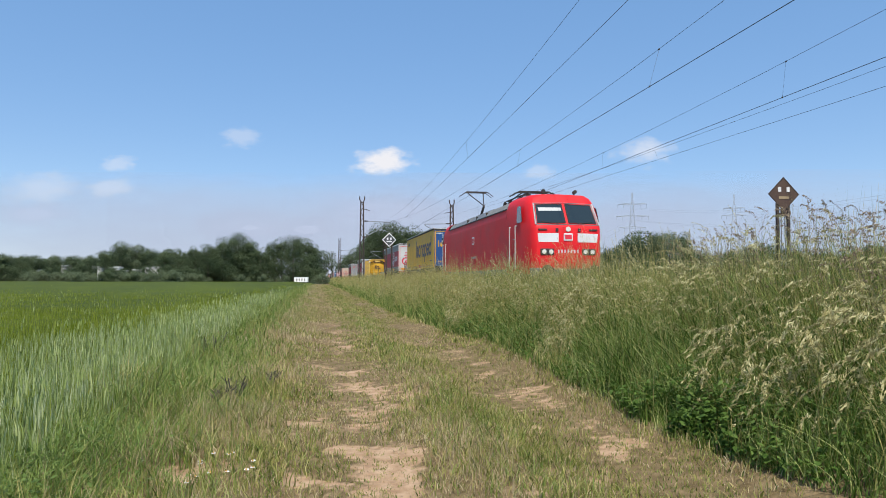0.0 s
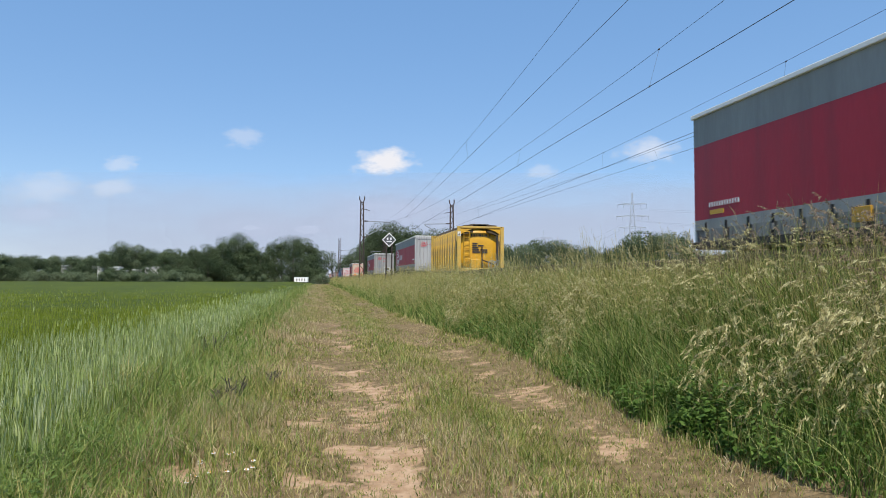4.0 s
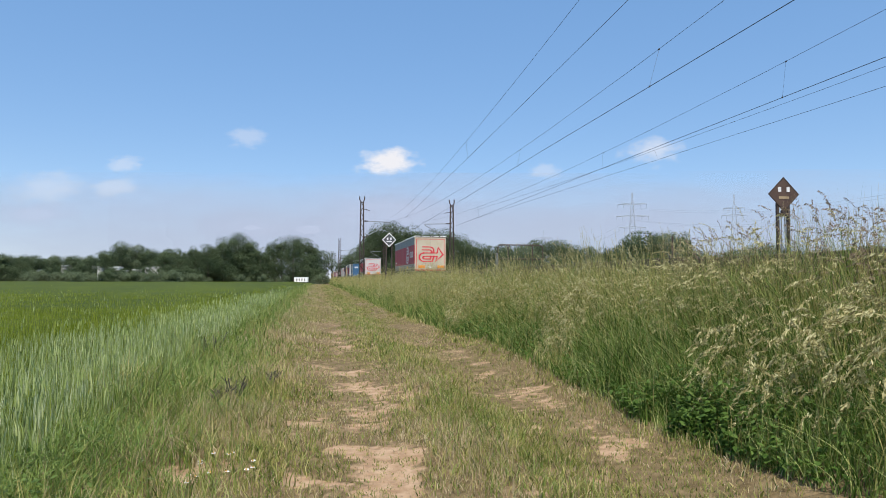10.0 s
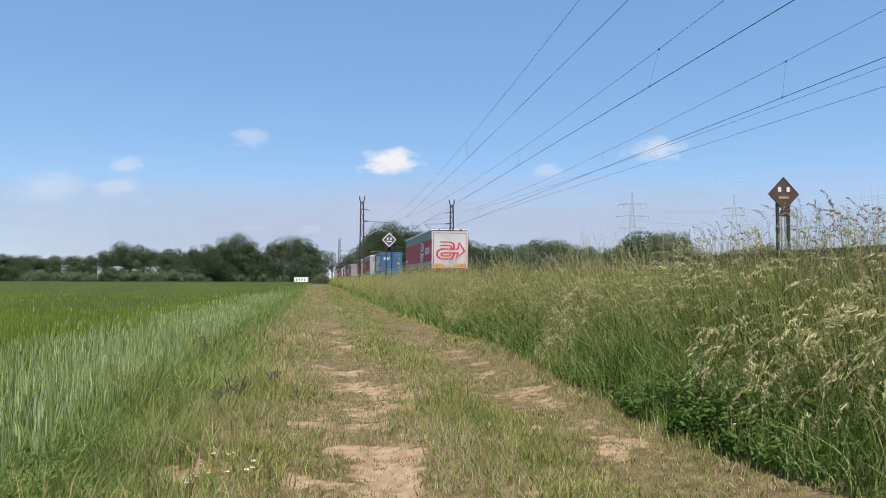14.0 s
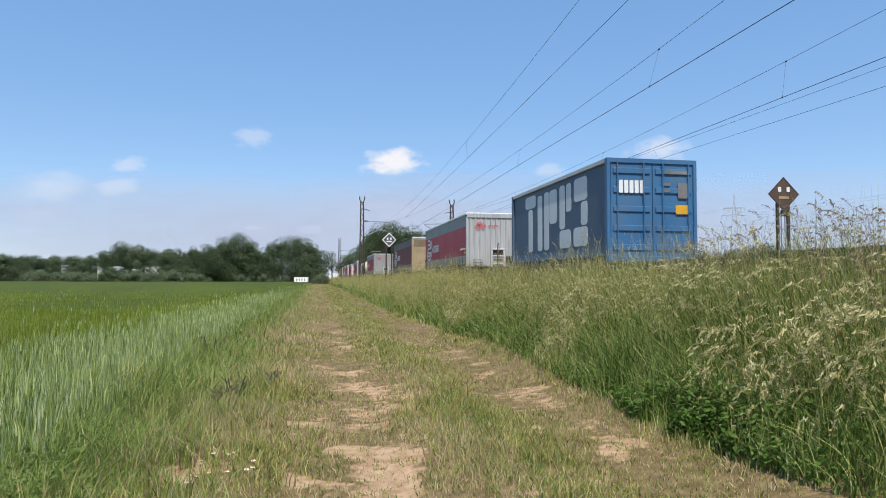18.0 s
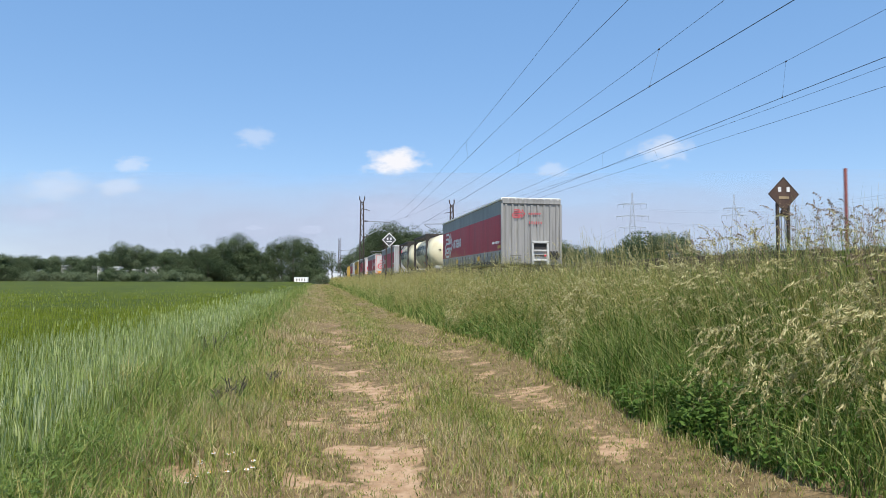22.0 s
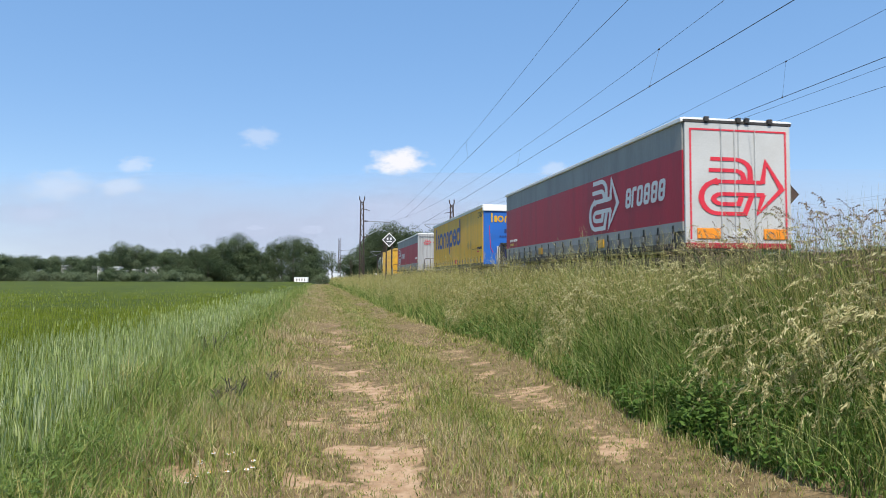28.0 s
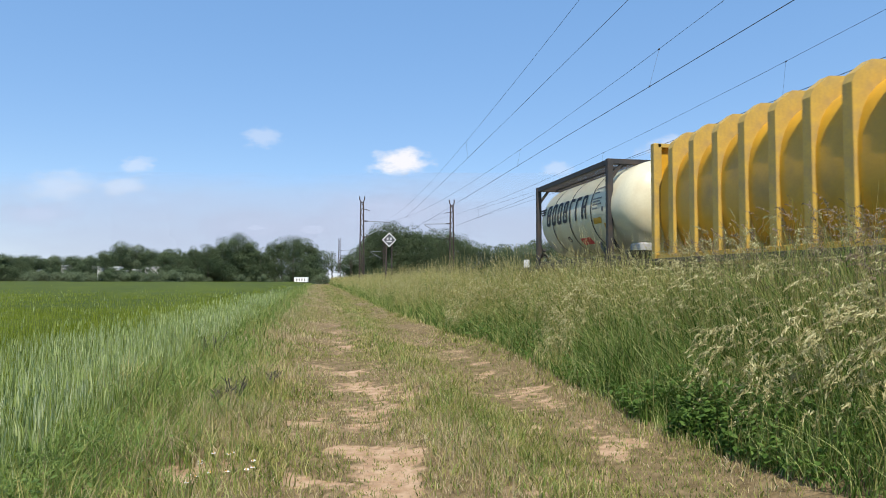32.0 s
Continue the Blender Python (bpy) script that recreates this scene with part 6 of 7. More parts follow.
left_mast = build_mast(1)
right_mast = build_mast(-1)
for i, y in enumerate((-4.5, 82.5, 169.5, 256.5, 343.5, 430.5)):
    for first, x in ((left_mast, 5.25), (right_mast, 16.4)):
        if i == 1:
            first.matrix_basis = pose(x, y, 0.6 if x < 9 else 0.45)
        elif i:
            copy_thing(first, pose(x, y, 0.6 if x < 9 else 0.45))


def build_diamond_sign(x, y, zc, facing, ground):
    """A diamond board on posts, seen from its front or its back."""
    t = empty("railway_sign", pose(x, y, 0), "diamond railway sign board with white marks on posts" if facing else "weathered brown diamond railway sign on twin posts", "sign", "signs beside the line")
    d = 0.56 if facing else 0.61
    bm = bmesh.new()
    plate(bm, [(0, -d), (d, 0), (0, d), (-d, 0)], lambda u, v, lift: (u, -lift, zc + v), 0.03)
    bmesh.ops.recalc_face_normals(bm, faces=bm.faces[:])
    part("board", bm, M["sign_blue"] if facing else M["sign_brown"], t)
    bm = bmesh.new()
    e = 0.50 if facing else 0.595
    ribbon(bm, [(0, -e), (e, 0), (0, e), (-e, 0), (0, -e)], 0.06 if facing else 0.025, lambda u, v, lift: (u, -0.034 - lift, zc + v))
    part("border", bm, M["print_white"] if facing else M["rust"], t)
    for sx in (-1, 1):
        k = 0.12 if facing else 0.17
        part("mark", boxed(sx * k - 0.06, sx * k + 0.06, -0.045, -0.03, zc + (0.0 if facing else 0.08), zc + (0.17 if facing else 0.25)), M["print_white"], t)
    part("mark", boxed(-0.2, 0.2, -0.045, -0.03, zc - 0.17, zc - 0.08), M["print_white"] if facing else M["tan"], t)
    for sx in (-1, 1):
        part("post", boxed(sx * 0.21 - 0.05, sx * 0.21 + 0.05, 0.0, 0.09, ground - 0.3, zc - 0.30, bevel=0.01), M["rust"], t)
    if not facing:
        for sx in (-0.07, 0.08):
            bm = rodded([((sx, 0.04, ground - 0.3), (sx, 0.04, zc - 0.6))], 0.022, 6)
            part("rod", bm, M["galv"], t)
        part("bracket", boxed(-0.22, 0.22, -0.01, 0.06, zc - 0.78, zc - 0.66, bevel=0.01), M["rust"], t)
        bm = bmesh.new()
        rod(bm, (0, -0.06, zc - 0.62), (0, 0.04, zc - 0.62), 0.10, seg=12)
        part("lamp_socket", bm, M["rust"], t)
    return t


build_diamond_sign(16.29, 21.35, 4.55, False, 0.45)
build_diamond_sign(5.3, 51.0, 4.46, True, 0.6)


def build_marker(x, y, z0, h):
    t = empty("kilometre_post", pose(x, y, z0), "small white marker post beside the track", "marker post")
    part("post", rodded([((0, 0, -0.2), (0, 0, h))], 0.04, 8), M["galv"], t)
    part("plate", boxed(-0.11, 0.11, -0.05, -0.02, h - 0.34, h, bevel=0.01), M["print_white"], t)
    part("number_print", boxed(-0.08, 0.08, -0.056, -0.049, h - 0.3, h - 0.1), M["dark_steel"], t)


build_marker(5.75, 148.0, 0.6, 2.2)


def build_pylon(x, y, h, arms, turn):
    """A lattice transmission tower."""
    t = empty("transmission_tower", pose(x, y, -0.1, 0, 0, turn), "tall grey lattice power transmission tower", "pylon", "power line towers")
    bw = h * 0.075

    def w(z):
        return bw * (1 - z / h) ** 1.15 + 0.25
    bm = bmesh.new()
    n = 14
    for sx in (-1, 1):
        for sy in (-1, 1):
            for i in range(n):
                z0, z1 = h * i / n, h * (i + 1) / n
                rod(bm, (sx * w(z0), sy * w(z0), z0), (sx * w(z1), sy * w(z1), z1), 0.13, seg=4)
    part("leg_frame", bm, M["pylon"], t)
    bm = bmesh.new()
    for i in range(n):
        z0, z1 = h * i / n, h * (i + 1) / n
        for s in (-1, 1):
            rod(bm, (-w(z0), s * w(z0), z0), (w(z1), s * w(z1), z1), 0.06, seg=4)
            rod(bm, (w(z0), s * w(z0), z0), (-w(z1), s * w(z1), z1), 0.06, seg=4)
    part("bracing", bm, M["pylon"], t)
    for za, half in arms:
        bm = bmesh.new()
        for s in (-1, 1):
            rod(bm, (0, 0, za + 0.8), (s * half, 0, za), 0.16, seg=4)
            rod(bm, (0, 0, za - 0.4), (s * half, 0, za), 0.16, seg=4)
            for k in (1.0, 0.6):
                rod(bm, (s * half * k, 0, za), (s * half * k, 0, za - 2.4), 0.14, seg=4)
        part("crossarm", bm, M["pylon"], t)
    return t


def spot(px, dist):
    """A place in the plan: dist metres out along the bearing px."""
    a = math.atan((px - 784) / 1195) + YAW
    return dist * math.sin(a), dist * math.cos(a)


P1, P2, P3 = spot(1120, 430), spot(1301, 500), spot(962, 700)
build_pylon(*P1, 55, [(48, 8.6), (40.5, 9.6), (33.5, 8.0)], -20)
build_pylon(*P2, 60, [(50.5, 6.6), (45.5, 8.0)], -30)
build_pylon(*P3, 52, [(44, 9), (37, 12)], -20)


def build_power_wires():
    t = empty("power_lines", pose(0, 0, 0), "thin high-voltage conductors between towers", "power line", "", "structure")
    P0, P4 = spot(1900, 330), spot(1950, 360)
    for (a, b, zs) in ((P1, P0, (45.5, 38, 31)), (P2, P4, (48, 43)), (P1, P3, (38, 31))):
        for z in zs:
            for off in (-7, 7):
                pts = [(a[0] + (b[0] - a[0]) * k / 10 + off * 0.7, a[1] + (b[1] - a[1]) * k / 10 + off * 0.7, z - 9 * (1 - (k / 5 - 1) ** 2)) for k in range(11)]
                strand("conductor", pts, 0.045, t, material=M["pylon"])


build_power_wires()


# ---- trees ----
def build_tree(h, r, seed, material, low=0.12, lobes=20, leaf=0.15, count=420):
    """A tapered trunk with limbs and an uneven crown of many leaf sprays."""
    rng = np.random.default_rng(seed)
    t = empty("tree", pose(0, 0, 0), "full green broadleaf tree at the edge of the field", "tree", "trees round the field")
    bm = bmesh.new()
    top = Vector((rng.uniform(-0.4, 0.4), rng.uniform(-0.4, 0.4), h * 0.72))
    bend = Vector((rng.uniform(-0.3, 0.3), rng.uniform(-0.3, 0.3), h * 0.35))
    rod(bm, (0, 0, -0.2), bend, 0.022 * h, 0.016 * h, seg=7)
    rod(bm, bend, top, 0.016 * h, 0.006 * h, seg=7)
    part("trunk", bm, M["bark"], t)
    centres = []
    for i in range(lobes):
        z = h * (low + (0.95 - low) * ((i + rng.uniform(0.1, 0.9)) / lobes))
        k = (z / h - low) / (1 - low)
        wide = r * (0.55 + 0.5 * math.sin(math.pi * min(1, k * 0.9 + 0.12))) * (1 - max(0, k - 0.75) * 1.9)
        a, d = rng.uniform(0, 2 * math.pi), wide * rng.uniform(0.25, 0.82)
        centres.append((d * math.cos(a), d * math.sin(a), z, max(0.9, r * rng.uniform(0.28, 0.52))))
    bm = bmesh.new()
    for x, y, z, s in centres[::2]:
        z0 = max(0.1 * h, z - 0.45 * math.hypot(x, y) - 0.1 * h)
        k = min(1, z0 / top.z)
        rod(bm, (top.x * k, top.y * k, min(z0, top.z)), (x, y, z), 0.006 * h, 0.002 * h, seg=5)
    part("branchwork", bm, M["bark"], t)
    vs, n = [], 0
    for x, y, z, s in centres:
        m = count
        d = rng.normal(size=(m, 3))
        d /= np.linalg.norm(d, axis=1)[:, None]
        rad = s * (0.72 + 0.34 * rng.random(m) ** 0.7)
        c = np.array([x, y, z]) + d * rad[:, None] * np.array([1, 1, rng.uniform(0.7, 1.5)])
        u = rng.normal(size=(m, 3))
        u -= 0.9 * (u * d).sum(1)[:, None] * d
        u /= np.linalg.norm(u, axis=1)[:, None]
        v = np.cross(d + 0.3 * rng.normal(size=(m, 3)), u)
        v /= np.linalg.norm(v, axis=1)[:, None]
        sz = leaf * rng.uniform(0.5, 1.25, m)[:, None]
        vs.append(np.stack([c - u * sz, c - v * sz * 0.75, c + u * sz, c + v * sz * 0.75], 1).reshape(-1, 3))
    vs = np.concatenate(vs)
    vs[:, 2] = np.maximum(vs[:, 2], 0.05)
    quads = np.arange(len(vs)).reshape(-1, 4)
    crown = raw_mesh("crown", vs, np.zeros((0, 3), int), material, quads)
    crown.parent = t
    return t


def plant_trees():
    kinds = [build_tree(14, 5.2, 11, M["leaf_far"], 0.04, 34), build_tree(17, 5.4, 12, M["leaf_far"], 0.04, 38), build_tree(12, 5.0, 13, M["leaf_light"], 0.03, 30),
             build_tree(15, 4.4, 14, M["leaf_far"], 0.06, 34), build_tree(9, 4.8, 15, M["leaf_far"], 0.02, 18), build_tree(4, 3.4, 16, M["leaf_light"], 0.0, 12, 0.15, 300)]
    heights = (14, 17, 12, 15, 9, 4)
    used = set()
    rng = random.Random(5)

    def plant(k, px, dist, top):
        depth = dist * math.cos(math.atan((px - 784) / 1195))
        h = (491 - top) / 1195 * depth + EYE
        s = h / heights[k]
        x, y = spot(px, dist)
        m = pose(x, y, -0.05, 0, 0, rng.uniform(0, 360))
        if k in used:
            ob = copy_thing(kinds[k], m)
        else:
            used.add(k)
            ob = kinds[k]
            ob.matrix_basis = m
        wide = s * rng.uniform(1.05, 1.35)
        ob.scale = (wide, wide, s)

    # along the far edge of the field
    for px, top, k in ((-60, 452, 0), (-25, 455, 4), (8, 452, 3), (38, 453, 0), (70, 455, 4), (100, 455, 3), (128, 454, 0), (155, 457, 4), (186, 446, 3), (214, 431, 0), (238, 434, 2), (262, 442, 0),
                       (290, 446, 3), (316, 449, 0), (345, 438, 3), (368, 434, 1), (396, 424, 0), (420, 414, 1), (440, 424, 3), (462, 440, 0), (480, 430, 1), (500, 424, 3), (520, 419, 1), (538, 424, 0), (554, 434, 3), (566, 446, 4)):
        plant(k, px, 215 + rng.uniform(-6, 14) + (30 if px < 180 else 0), top)
    for px, top in ((-30, 466), (10, 470), (55, 474), (85, 474), (297, 468), (315, 474), (98, 479), (121, 480), (146, 478), (158, 482), (190, 478), (216, 477), (238, 478), (272, 482), (297, 479), (335, 472), (385, 470), (450, 468), (545, 470), (30, 478)):
        plant(4, px, 206 + rng.uniform(-4, 6) + (26 if px < 180 else 0), top)
    for px, top in ((320, 484), (305, 480), (135, 484), (360, 486), (430, 486), (570, 484), (560, 488), (500, 487), (470, 486)):
        plant(5, px, 200 + rng.uniform(-4, 4), top)
    for px, top in ((97, 470), (124, 478), (146, 466), (158, 478), (190, 480), (198, 472), (213, 475), (232, 480), (256, 470), (286, 474), (300, 478), (336, 480)):
        plant(4, px, 207 + rng.uniform(-2, 3) + (24 if px < 180 else 0), top)
    for px in range(50, 345, 8):
        plant(5, px + rng.uniform(-3, 3), 203 + rng.uniform(-2, 3) + (20 if px < 180 else 0), rng.choice((481, 483, 484, 486)))
    for i, px in enumerate(range(-70, 470, 13)):
        plant((4, 2, 4, 4)[i % 4], px, 262 + rng.uniform(-8, 12), (457 if px < 180 else 448) + rng.uniform(-5, 5))
    # beyond the line
    for px, top, k in ((621, 452, 4), (633, 440, 0), (648, 420, 3), (662, 408, 1), (678, 400, 0), (692, 395, 1), (708, 406, 3), (724, 405, 0), (742, 412, 1), (760, 409, 3), (778, 410, 0), (796, 413, 1), (815, 419, 0), (832, 428, 3), (852, 433, 0), (874, 437, 4)):
        plant(k, px, 300 + (640 - px) * 0.2 + rng.uniform(-10, 15) if px > 650 else 430, top)
    for px in range(625, 830, 16):
        plant(4, px, 285 if px > 660 else 420, 450 + rng.uniform(-6, 6))
    for px in range(890, 1620, 21):
        wave = 432 + 6 * math.sin(px * 0.031) - (14 if 1120 < px < 1215 else 0) + rng.uniform(-4, 4) + (6 if px > 1220 else 0)
        plant(rng.choice((0, 3, 4, 2)), px, 330 + rng.uniform(-20, 25), wave)


plant_trees()


# ---- grass and crop ----
def scatter(n, x0, x1, y0, y1):
    """n random places, only those inside the wedge that the view opens."""
    x, y = RNG.uniform(x0, x1, n), RNG.uniform(y0, y1, n)
    keep = (x > -0.44 * y - 0.9) & (x < 0.99 * y + 0.6)
    return x[keep], y[keep]


def stuff(name, lists, material, label, category):
    v, t = merged(lists)
    ob = raw_mesh(name, v, t, material)
    return tagged(ob, label, category, "", "stuff")


M["crop_edge"] = foliage("bluish_crop", [(0.15, (0.123, 0.165, 0.044)), (0.5, (0.303, 0.375, 0.141)), (0.85, (0.606, 0.645, 0.401))], 0.4, 0.55, 0.35, 5.0)
M["crop"] = foliage("green_crop", [(0.15, (0.088, 0.127, 0.009)), (0.5, (0.194, 0.243, 0.022)), (0.85, (0.365, 0.397, 0.075))], 0.45, 0.6, 0.35, 5.0)
M["ear"] = foliage("barley_ears", [(0.1, (0.224, 0.292, 0.079)), (0.5, (0.370, 0.437, 0.147)), (0.9, (0.581, 0.620, 0.284))], 0.4, 0.6, 0.3, 3.0)
M["bank_leaf"] = foliage("bank_grass", [(0.05, (0.022, 0.05, 0.008)), (0.35, (0.085, 0.155, 0.027)), (0.65, (0.21, 0.285, 0.066)), (0.92, (0.50, 0.52, 0.21))], 0.32, 0.5, 0.22, 1.6)
M["straw"] = foliage("seed_heads", [(0.0, (0.23, 0.19, 0.08)), (0.5, (0.43, 0.38, 0.175)), (1.0, (0.74, 0.69, 0.40))], 0.35, 0.7, 0.2, 0.7)
M["plume"] = foliage("brown_plumes", [(0.0, (0.12, 0.085, 0.06)), (0.5, (0.23, 0.17, 0.115)), (1.0, (0.42, 0.335, 0.22))], 0.2, 0.7, 0.2, 0.7)
M["stem"] = foliage("grass_stems", [(0.0, (0.20, 0.195, 0.05)), (0.5, (0.36, 0.325, 0.11)), (1.0, (0.58, 0.49, 0.23))], 0.3, 0.6, 0.3, 0.7)
M["verge"] = foliage("verge_grass", [(0.05, (0.065, 0.09, 0.016)), (0.35, (0.18, 0.21, 0.045)), (0.65, (0.36, 0.345, 0.105)), (0.95, (0.65, 0.54, 0.26))], 0.36, 0.6, 0.4, 2.2)
M["lush"] = foliage("lush_grass", [(0.05, (0.065, 0.115, 0.02)), (0.4, (0.16, 0.24, 0.05)), (0.7, (0.29, 0.37, 0.10)), (0.95, (0.52, 0.55, 0.22))], 0.36, 0.5, 0.3, 2.0)
M["dry"] = foliage("dry_grass", [(0.0, (0.28, 0.21, 0.10)), (0.5, (0.44, 0.35, 0.19)), (1.0, (0.62, 0.52, 0.33))], 0.3, 0.7, 0.3, 0.9)
M["weed_leaf"] = foliage("low_weed_leaves", [(0.0, (0.08, 0.13, 0.03)), (0.5, (0.15, 0.22, 0.055)), (1.0, (0.25, 0.33, 0.10))], 0.4, 0.5, 0.3, 1.2)
M["nettle"] = foliage("broad_leaves", [(0.0, (0.055, 0.11, 0.018)), (0.5, (0.105, 0.18, 0.035)), (1.0, (0.19, 0.275, 0.07))], 0.4, 0.5, 0.3, 1.2)


def grow_crop():
    lists, inner, ears = [], [], []
    for y0, y1, dens, w, segs in ((4.5, 12, 1100, 0.012, 3), (12, 24, 480, 0.018, 3), (24, 45, 120, 0.028, 2), (45, 100, 10, 0.05, 2)):
        x1 = -1.95
        x0 = -0.44 * y1 - 1.0
        n = int(dens * (x1 - x0) * (y1 - y0))
        x, y = scatter(n, x0, x1 + 0.12, y0, y1)
        hh = (0.56 + 0.12 * lattice(x, y, 2.2, 3) + 0.12 * lattice(x, y, 0.22, 4)) * RNG.uniform(0.6, 1.12, len(x)) * np.clip((x1 + 0.12 - x) * 1.2 + 0.62, 0.4, 1)
        edge = RNG.random(len(x)) < np.clip((x + 4.2 + 1.3 * lattice(x, y, 2.0, 9)) * 0.42, 0.04, 0.85)
        for mask, out in ((edge, lists), (~edge, inner)):
            if mask.any():
                k = mask.sum()
                out.append(blades(x[mask], y[mask], np.full(k, -0.06), hh[mask], w * RNG.uniform(0.7, 1.3, k), RNG.uniform(0.0, 0.16, k), RNG.normal(0.6, 1.6, k), segs))
        pick = RNG.random(len(x)) < 0.20 * np.clip((x + 5.2) / 3.0, 0.03, 1)
        if y1 <= 45 and pick.any():
            k = pick.sum()
            ears.append(blades(x[pick], y[pick], hh[pick] * 0.86 - 0.06, np.full(k, 0.13) * RNG.uniform(0.8, 1.2, k), w * RNG.uniform(0.8, 1.2, k), RNG.uniform(0.0, 0.35, k), None, 2))
    stuff("crop_ears", ears, M["ear"], "pale green barley ears above the leaves", "crop")
    stuff("crop_edge", lists, M["crop_edge"], "bluish-green barley standing along the field's edge", "crop")
    stuff("crop", inner, M["crop"], "fresh green barley covering the field", "crop")
    # closed canopy seen from afar
    xs = np.concatenate([-2.5 - np.linspace(0, 1, 34) ** 2 * 42, [-60, -90, -130, -180, -240]])
    ys = np.concatenate([np.linspace(-140, -20, 16), np.arange(-18, 4, 1.5), np.arange(4, 40, 0.6), np.arange(40, 100, 4), np.linspace(104, 200, 16)])
    gx, gy = np.meshgrid(xs, ys)
    gz = 0.40 + 0.10 * lattice(gx, gy, 2.2, 3) + 0.05 * RNG.random(gx.shape) + np.where(gy > 60, 0.12, 0)
    gz = np.where(gx > -2.55, -0.06, np.where(gx > -5, gz - 0.2, gz))
    i = np.arange(gx.size).reshape(gx.shape)
    quads = np.stack([i[:-1, :-1], i[1:, :-1], i[1:, 1:], i[:-1, 1:]], -1).reshape(-1, 4)
    m = surface("crop_canopy", (0.042, 0.060, 0.008), (0.083, 0.106, 0.014), 0.12, 9, 0.8, 0, 1.0, (0.12, 0.145, 0.014), 0.5, (1, 0.35, 1), 0.1)
    tagged(raw_mesh("crop_canopy", np.stack([gx, gy, gz], -1).reshape(-1, 3), np.zeros((0, 3), int), m, quads), "dense green barley canopy over the field", "crop", "", "stuff")


grow_crop()


def heads(x, y, z, h, bend, head, size, grains, stem_w):
    """Arching stems that carry a drooping spray of spikelets."""
    n = len(x)
    st = blades(x, y, z, h, np.full(n, stem_w), bend, head, 4)
    # the spray follows the stem's last fifth and hangs over
    tris, verts = [], []
    m = n * grains
    i = np.repeat(np.arange(n), grains)
    k = np.tile(np.linspace(0, 1, grains), n)
    droop = np.interp(x, [4.0, 5.2], [1.0, 0.2])[i]
    t = np.interp(x, [4.0, 5.2], [0.86, 0.87])[i]
    t = t + (1 - t) * k
    off = bend[i] * h[i] * t ** 2
    cx = x[i] + np.cos(head[i]) * (off + size[i] * 0.42 * droop * k ** 1.2)
    cy = y[i] + np.sin(head[i]) * (off + size[i] * 0.42 * droop * k ** 1.2)
    cz = z[i] + h[i] * t * (1 - 0.35 * bend[i] * t) - size[i] * 0.85 * droop * k ** 1.6
    out = size[i] * (0.06 + 0.05 * droop) * (1.2 - k) * np.sqrt(RNG.uniform(0.02, 1, m))
    a = RNG.uniform(0, 2 * math.pi, m)
    cx, cy, cz = cx + out * np.cos(a), cy + out * np.sin(a), cz - out * RNG.uniform(-0.3, 1.0, m)
    c = np.stack([cx, cy, cz], 1)
    u = np.stack([np.cos(head[i]) * 0.6 + RNG.normal(0, 0.35, m), np.sin(head[i]) * 0.6 + RNG.normal(0, 0.35, m), -0.5 + RNG.normal(0, 0.35, m)], 1)
    u /= np.linalg.norm(u, axis=1)[:, None]
    s = np.cross(u, RNG.normal(size=(m, 3)))
    s /= np.linalg.norm(s, axis=1)[:, None]
    ln = (size[i] * RNG.uniform(0.06, 0.12, m))[:, None]
    wd = ln * 0.24
    v = np.stack([c - u * ln, c + s * wd, c + u * ln, c - s * wd], 1).reshape(-1, 3)
    b = (np.arange(m) * 4)[:, None]
    tr = np.concatenate([b + [[0, 1, 2]], b + [[0, 2, 3]]], 0)
    return st, (v, tr)


def bank_height(x, y):
    """How tall the grass stands on the bank."""
    return np.interp(x - foot(y) * np.clip((5.2 - x) / 2.1, 0, 1), [2.95, 3.25, 3.7, 4.4, 5.0, 5.6, 6.6], [0.16, 0.40, 0.80, 1.17, 1.43, 1.5, 1.28]) * (0.82 + 0.4 * lattice(x, y, 1.3, 21))


def set_back(x, y):
    """Moves places near the foot of the bank to where the foot runs."""
    return x + foot(y) * np.clip((5.2 - x) / 2.1, 0, 1)


SWAY = []


def tufts(x, y, h, grains, sw, cell=0.55):
    """Flowering grass near the eye in tufts that the wind rocks."""
    key = np.floor(x / cell).astype(int) * 1000 + np.floor(y / cell).astype(int)
    for k in np.unique(key):
        m = key == k
        n = m.sum()
        if n < 3:
            continue
        cx, cy = x[m].mean(), y[m].mean()
        cz = float(level(np.array([cx]))[0])
        t = empty("grass_tuft", pose(cx, cy, cz), "tall flowering grass tuft with drooping straw-coloured seed heads" if cx < 4.95 else "tall flowering grass tuft with upright brown seed spikes", "grass", "swaying grass on the bank")
        st, sd = heads(x[m] - cx, y[m] - cy, level(x[m]) - cz - 0.03, h[m] * np.interp(x[m], [4.6, 5.2, 6.0], [1.0, 0.95, 0.92]), RNG.uniform(0.02, 0.36, n) * np.interp(x[m], [4.4, 5.2], [1, 0.75]), RNG.normal(math.pi * 0.95, 1.3, n), RNG.uniform(0.11, 0.21, n) * np.interp(x[m], [4.2, 5.0], [1, 0.75]) * np.interp(y[m], [4.5, 6.5, 9], [1.5, 1.3, 1.0]), grains, sw * (1.0 if cx < 4.9 else 1.3))
        for name, data, mat in (("stalk_mass", st, M["stem"] if cx < 4.95 else M["plume"]), ("seed_spray", sd, M["straw"] if cx < 4.95 else M["plume"])):
            o = raw_mesh(name, data[0], data[1], mat)
            o.parent = t
            o["kind"] = "stuff"
        SWAY.append((t, cx, cy, cz, RNG.uniform(0, 6.28), RNG.uniform(0.7, 1.3)))


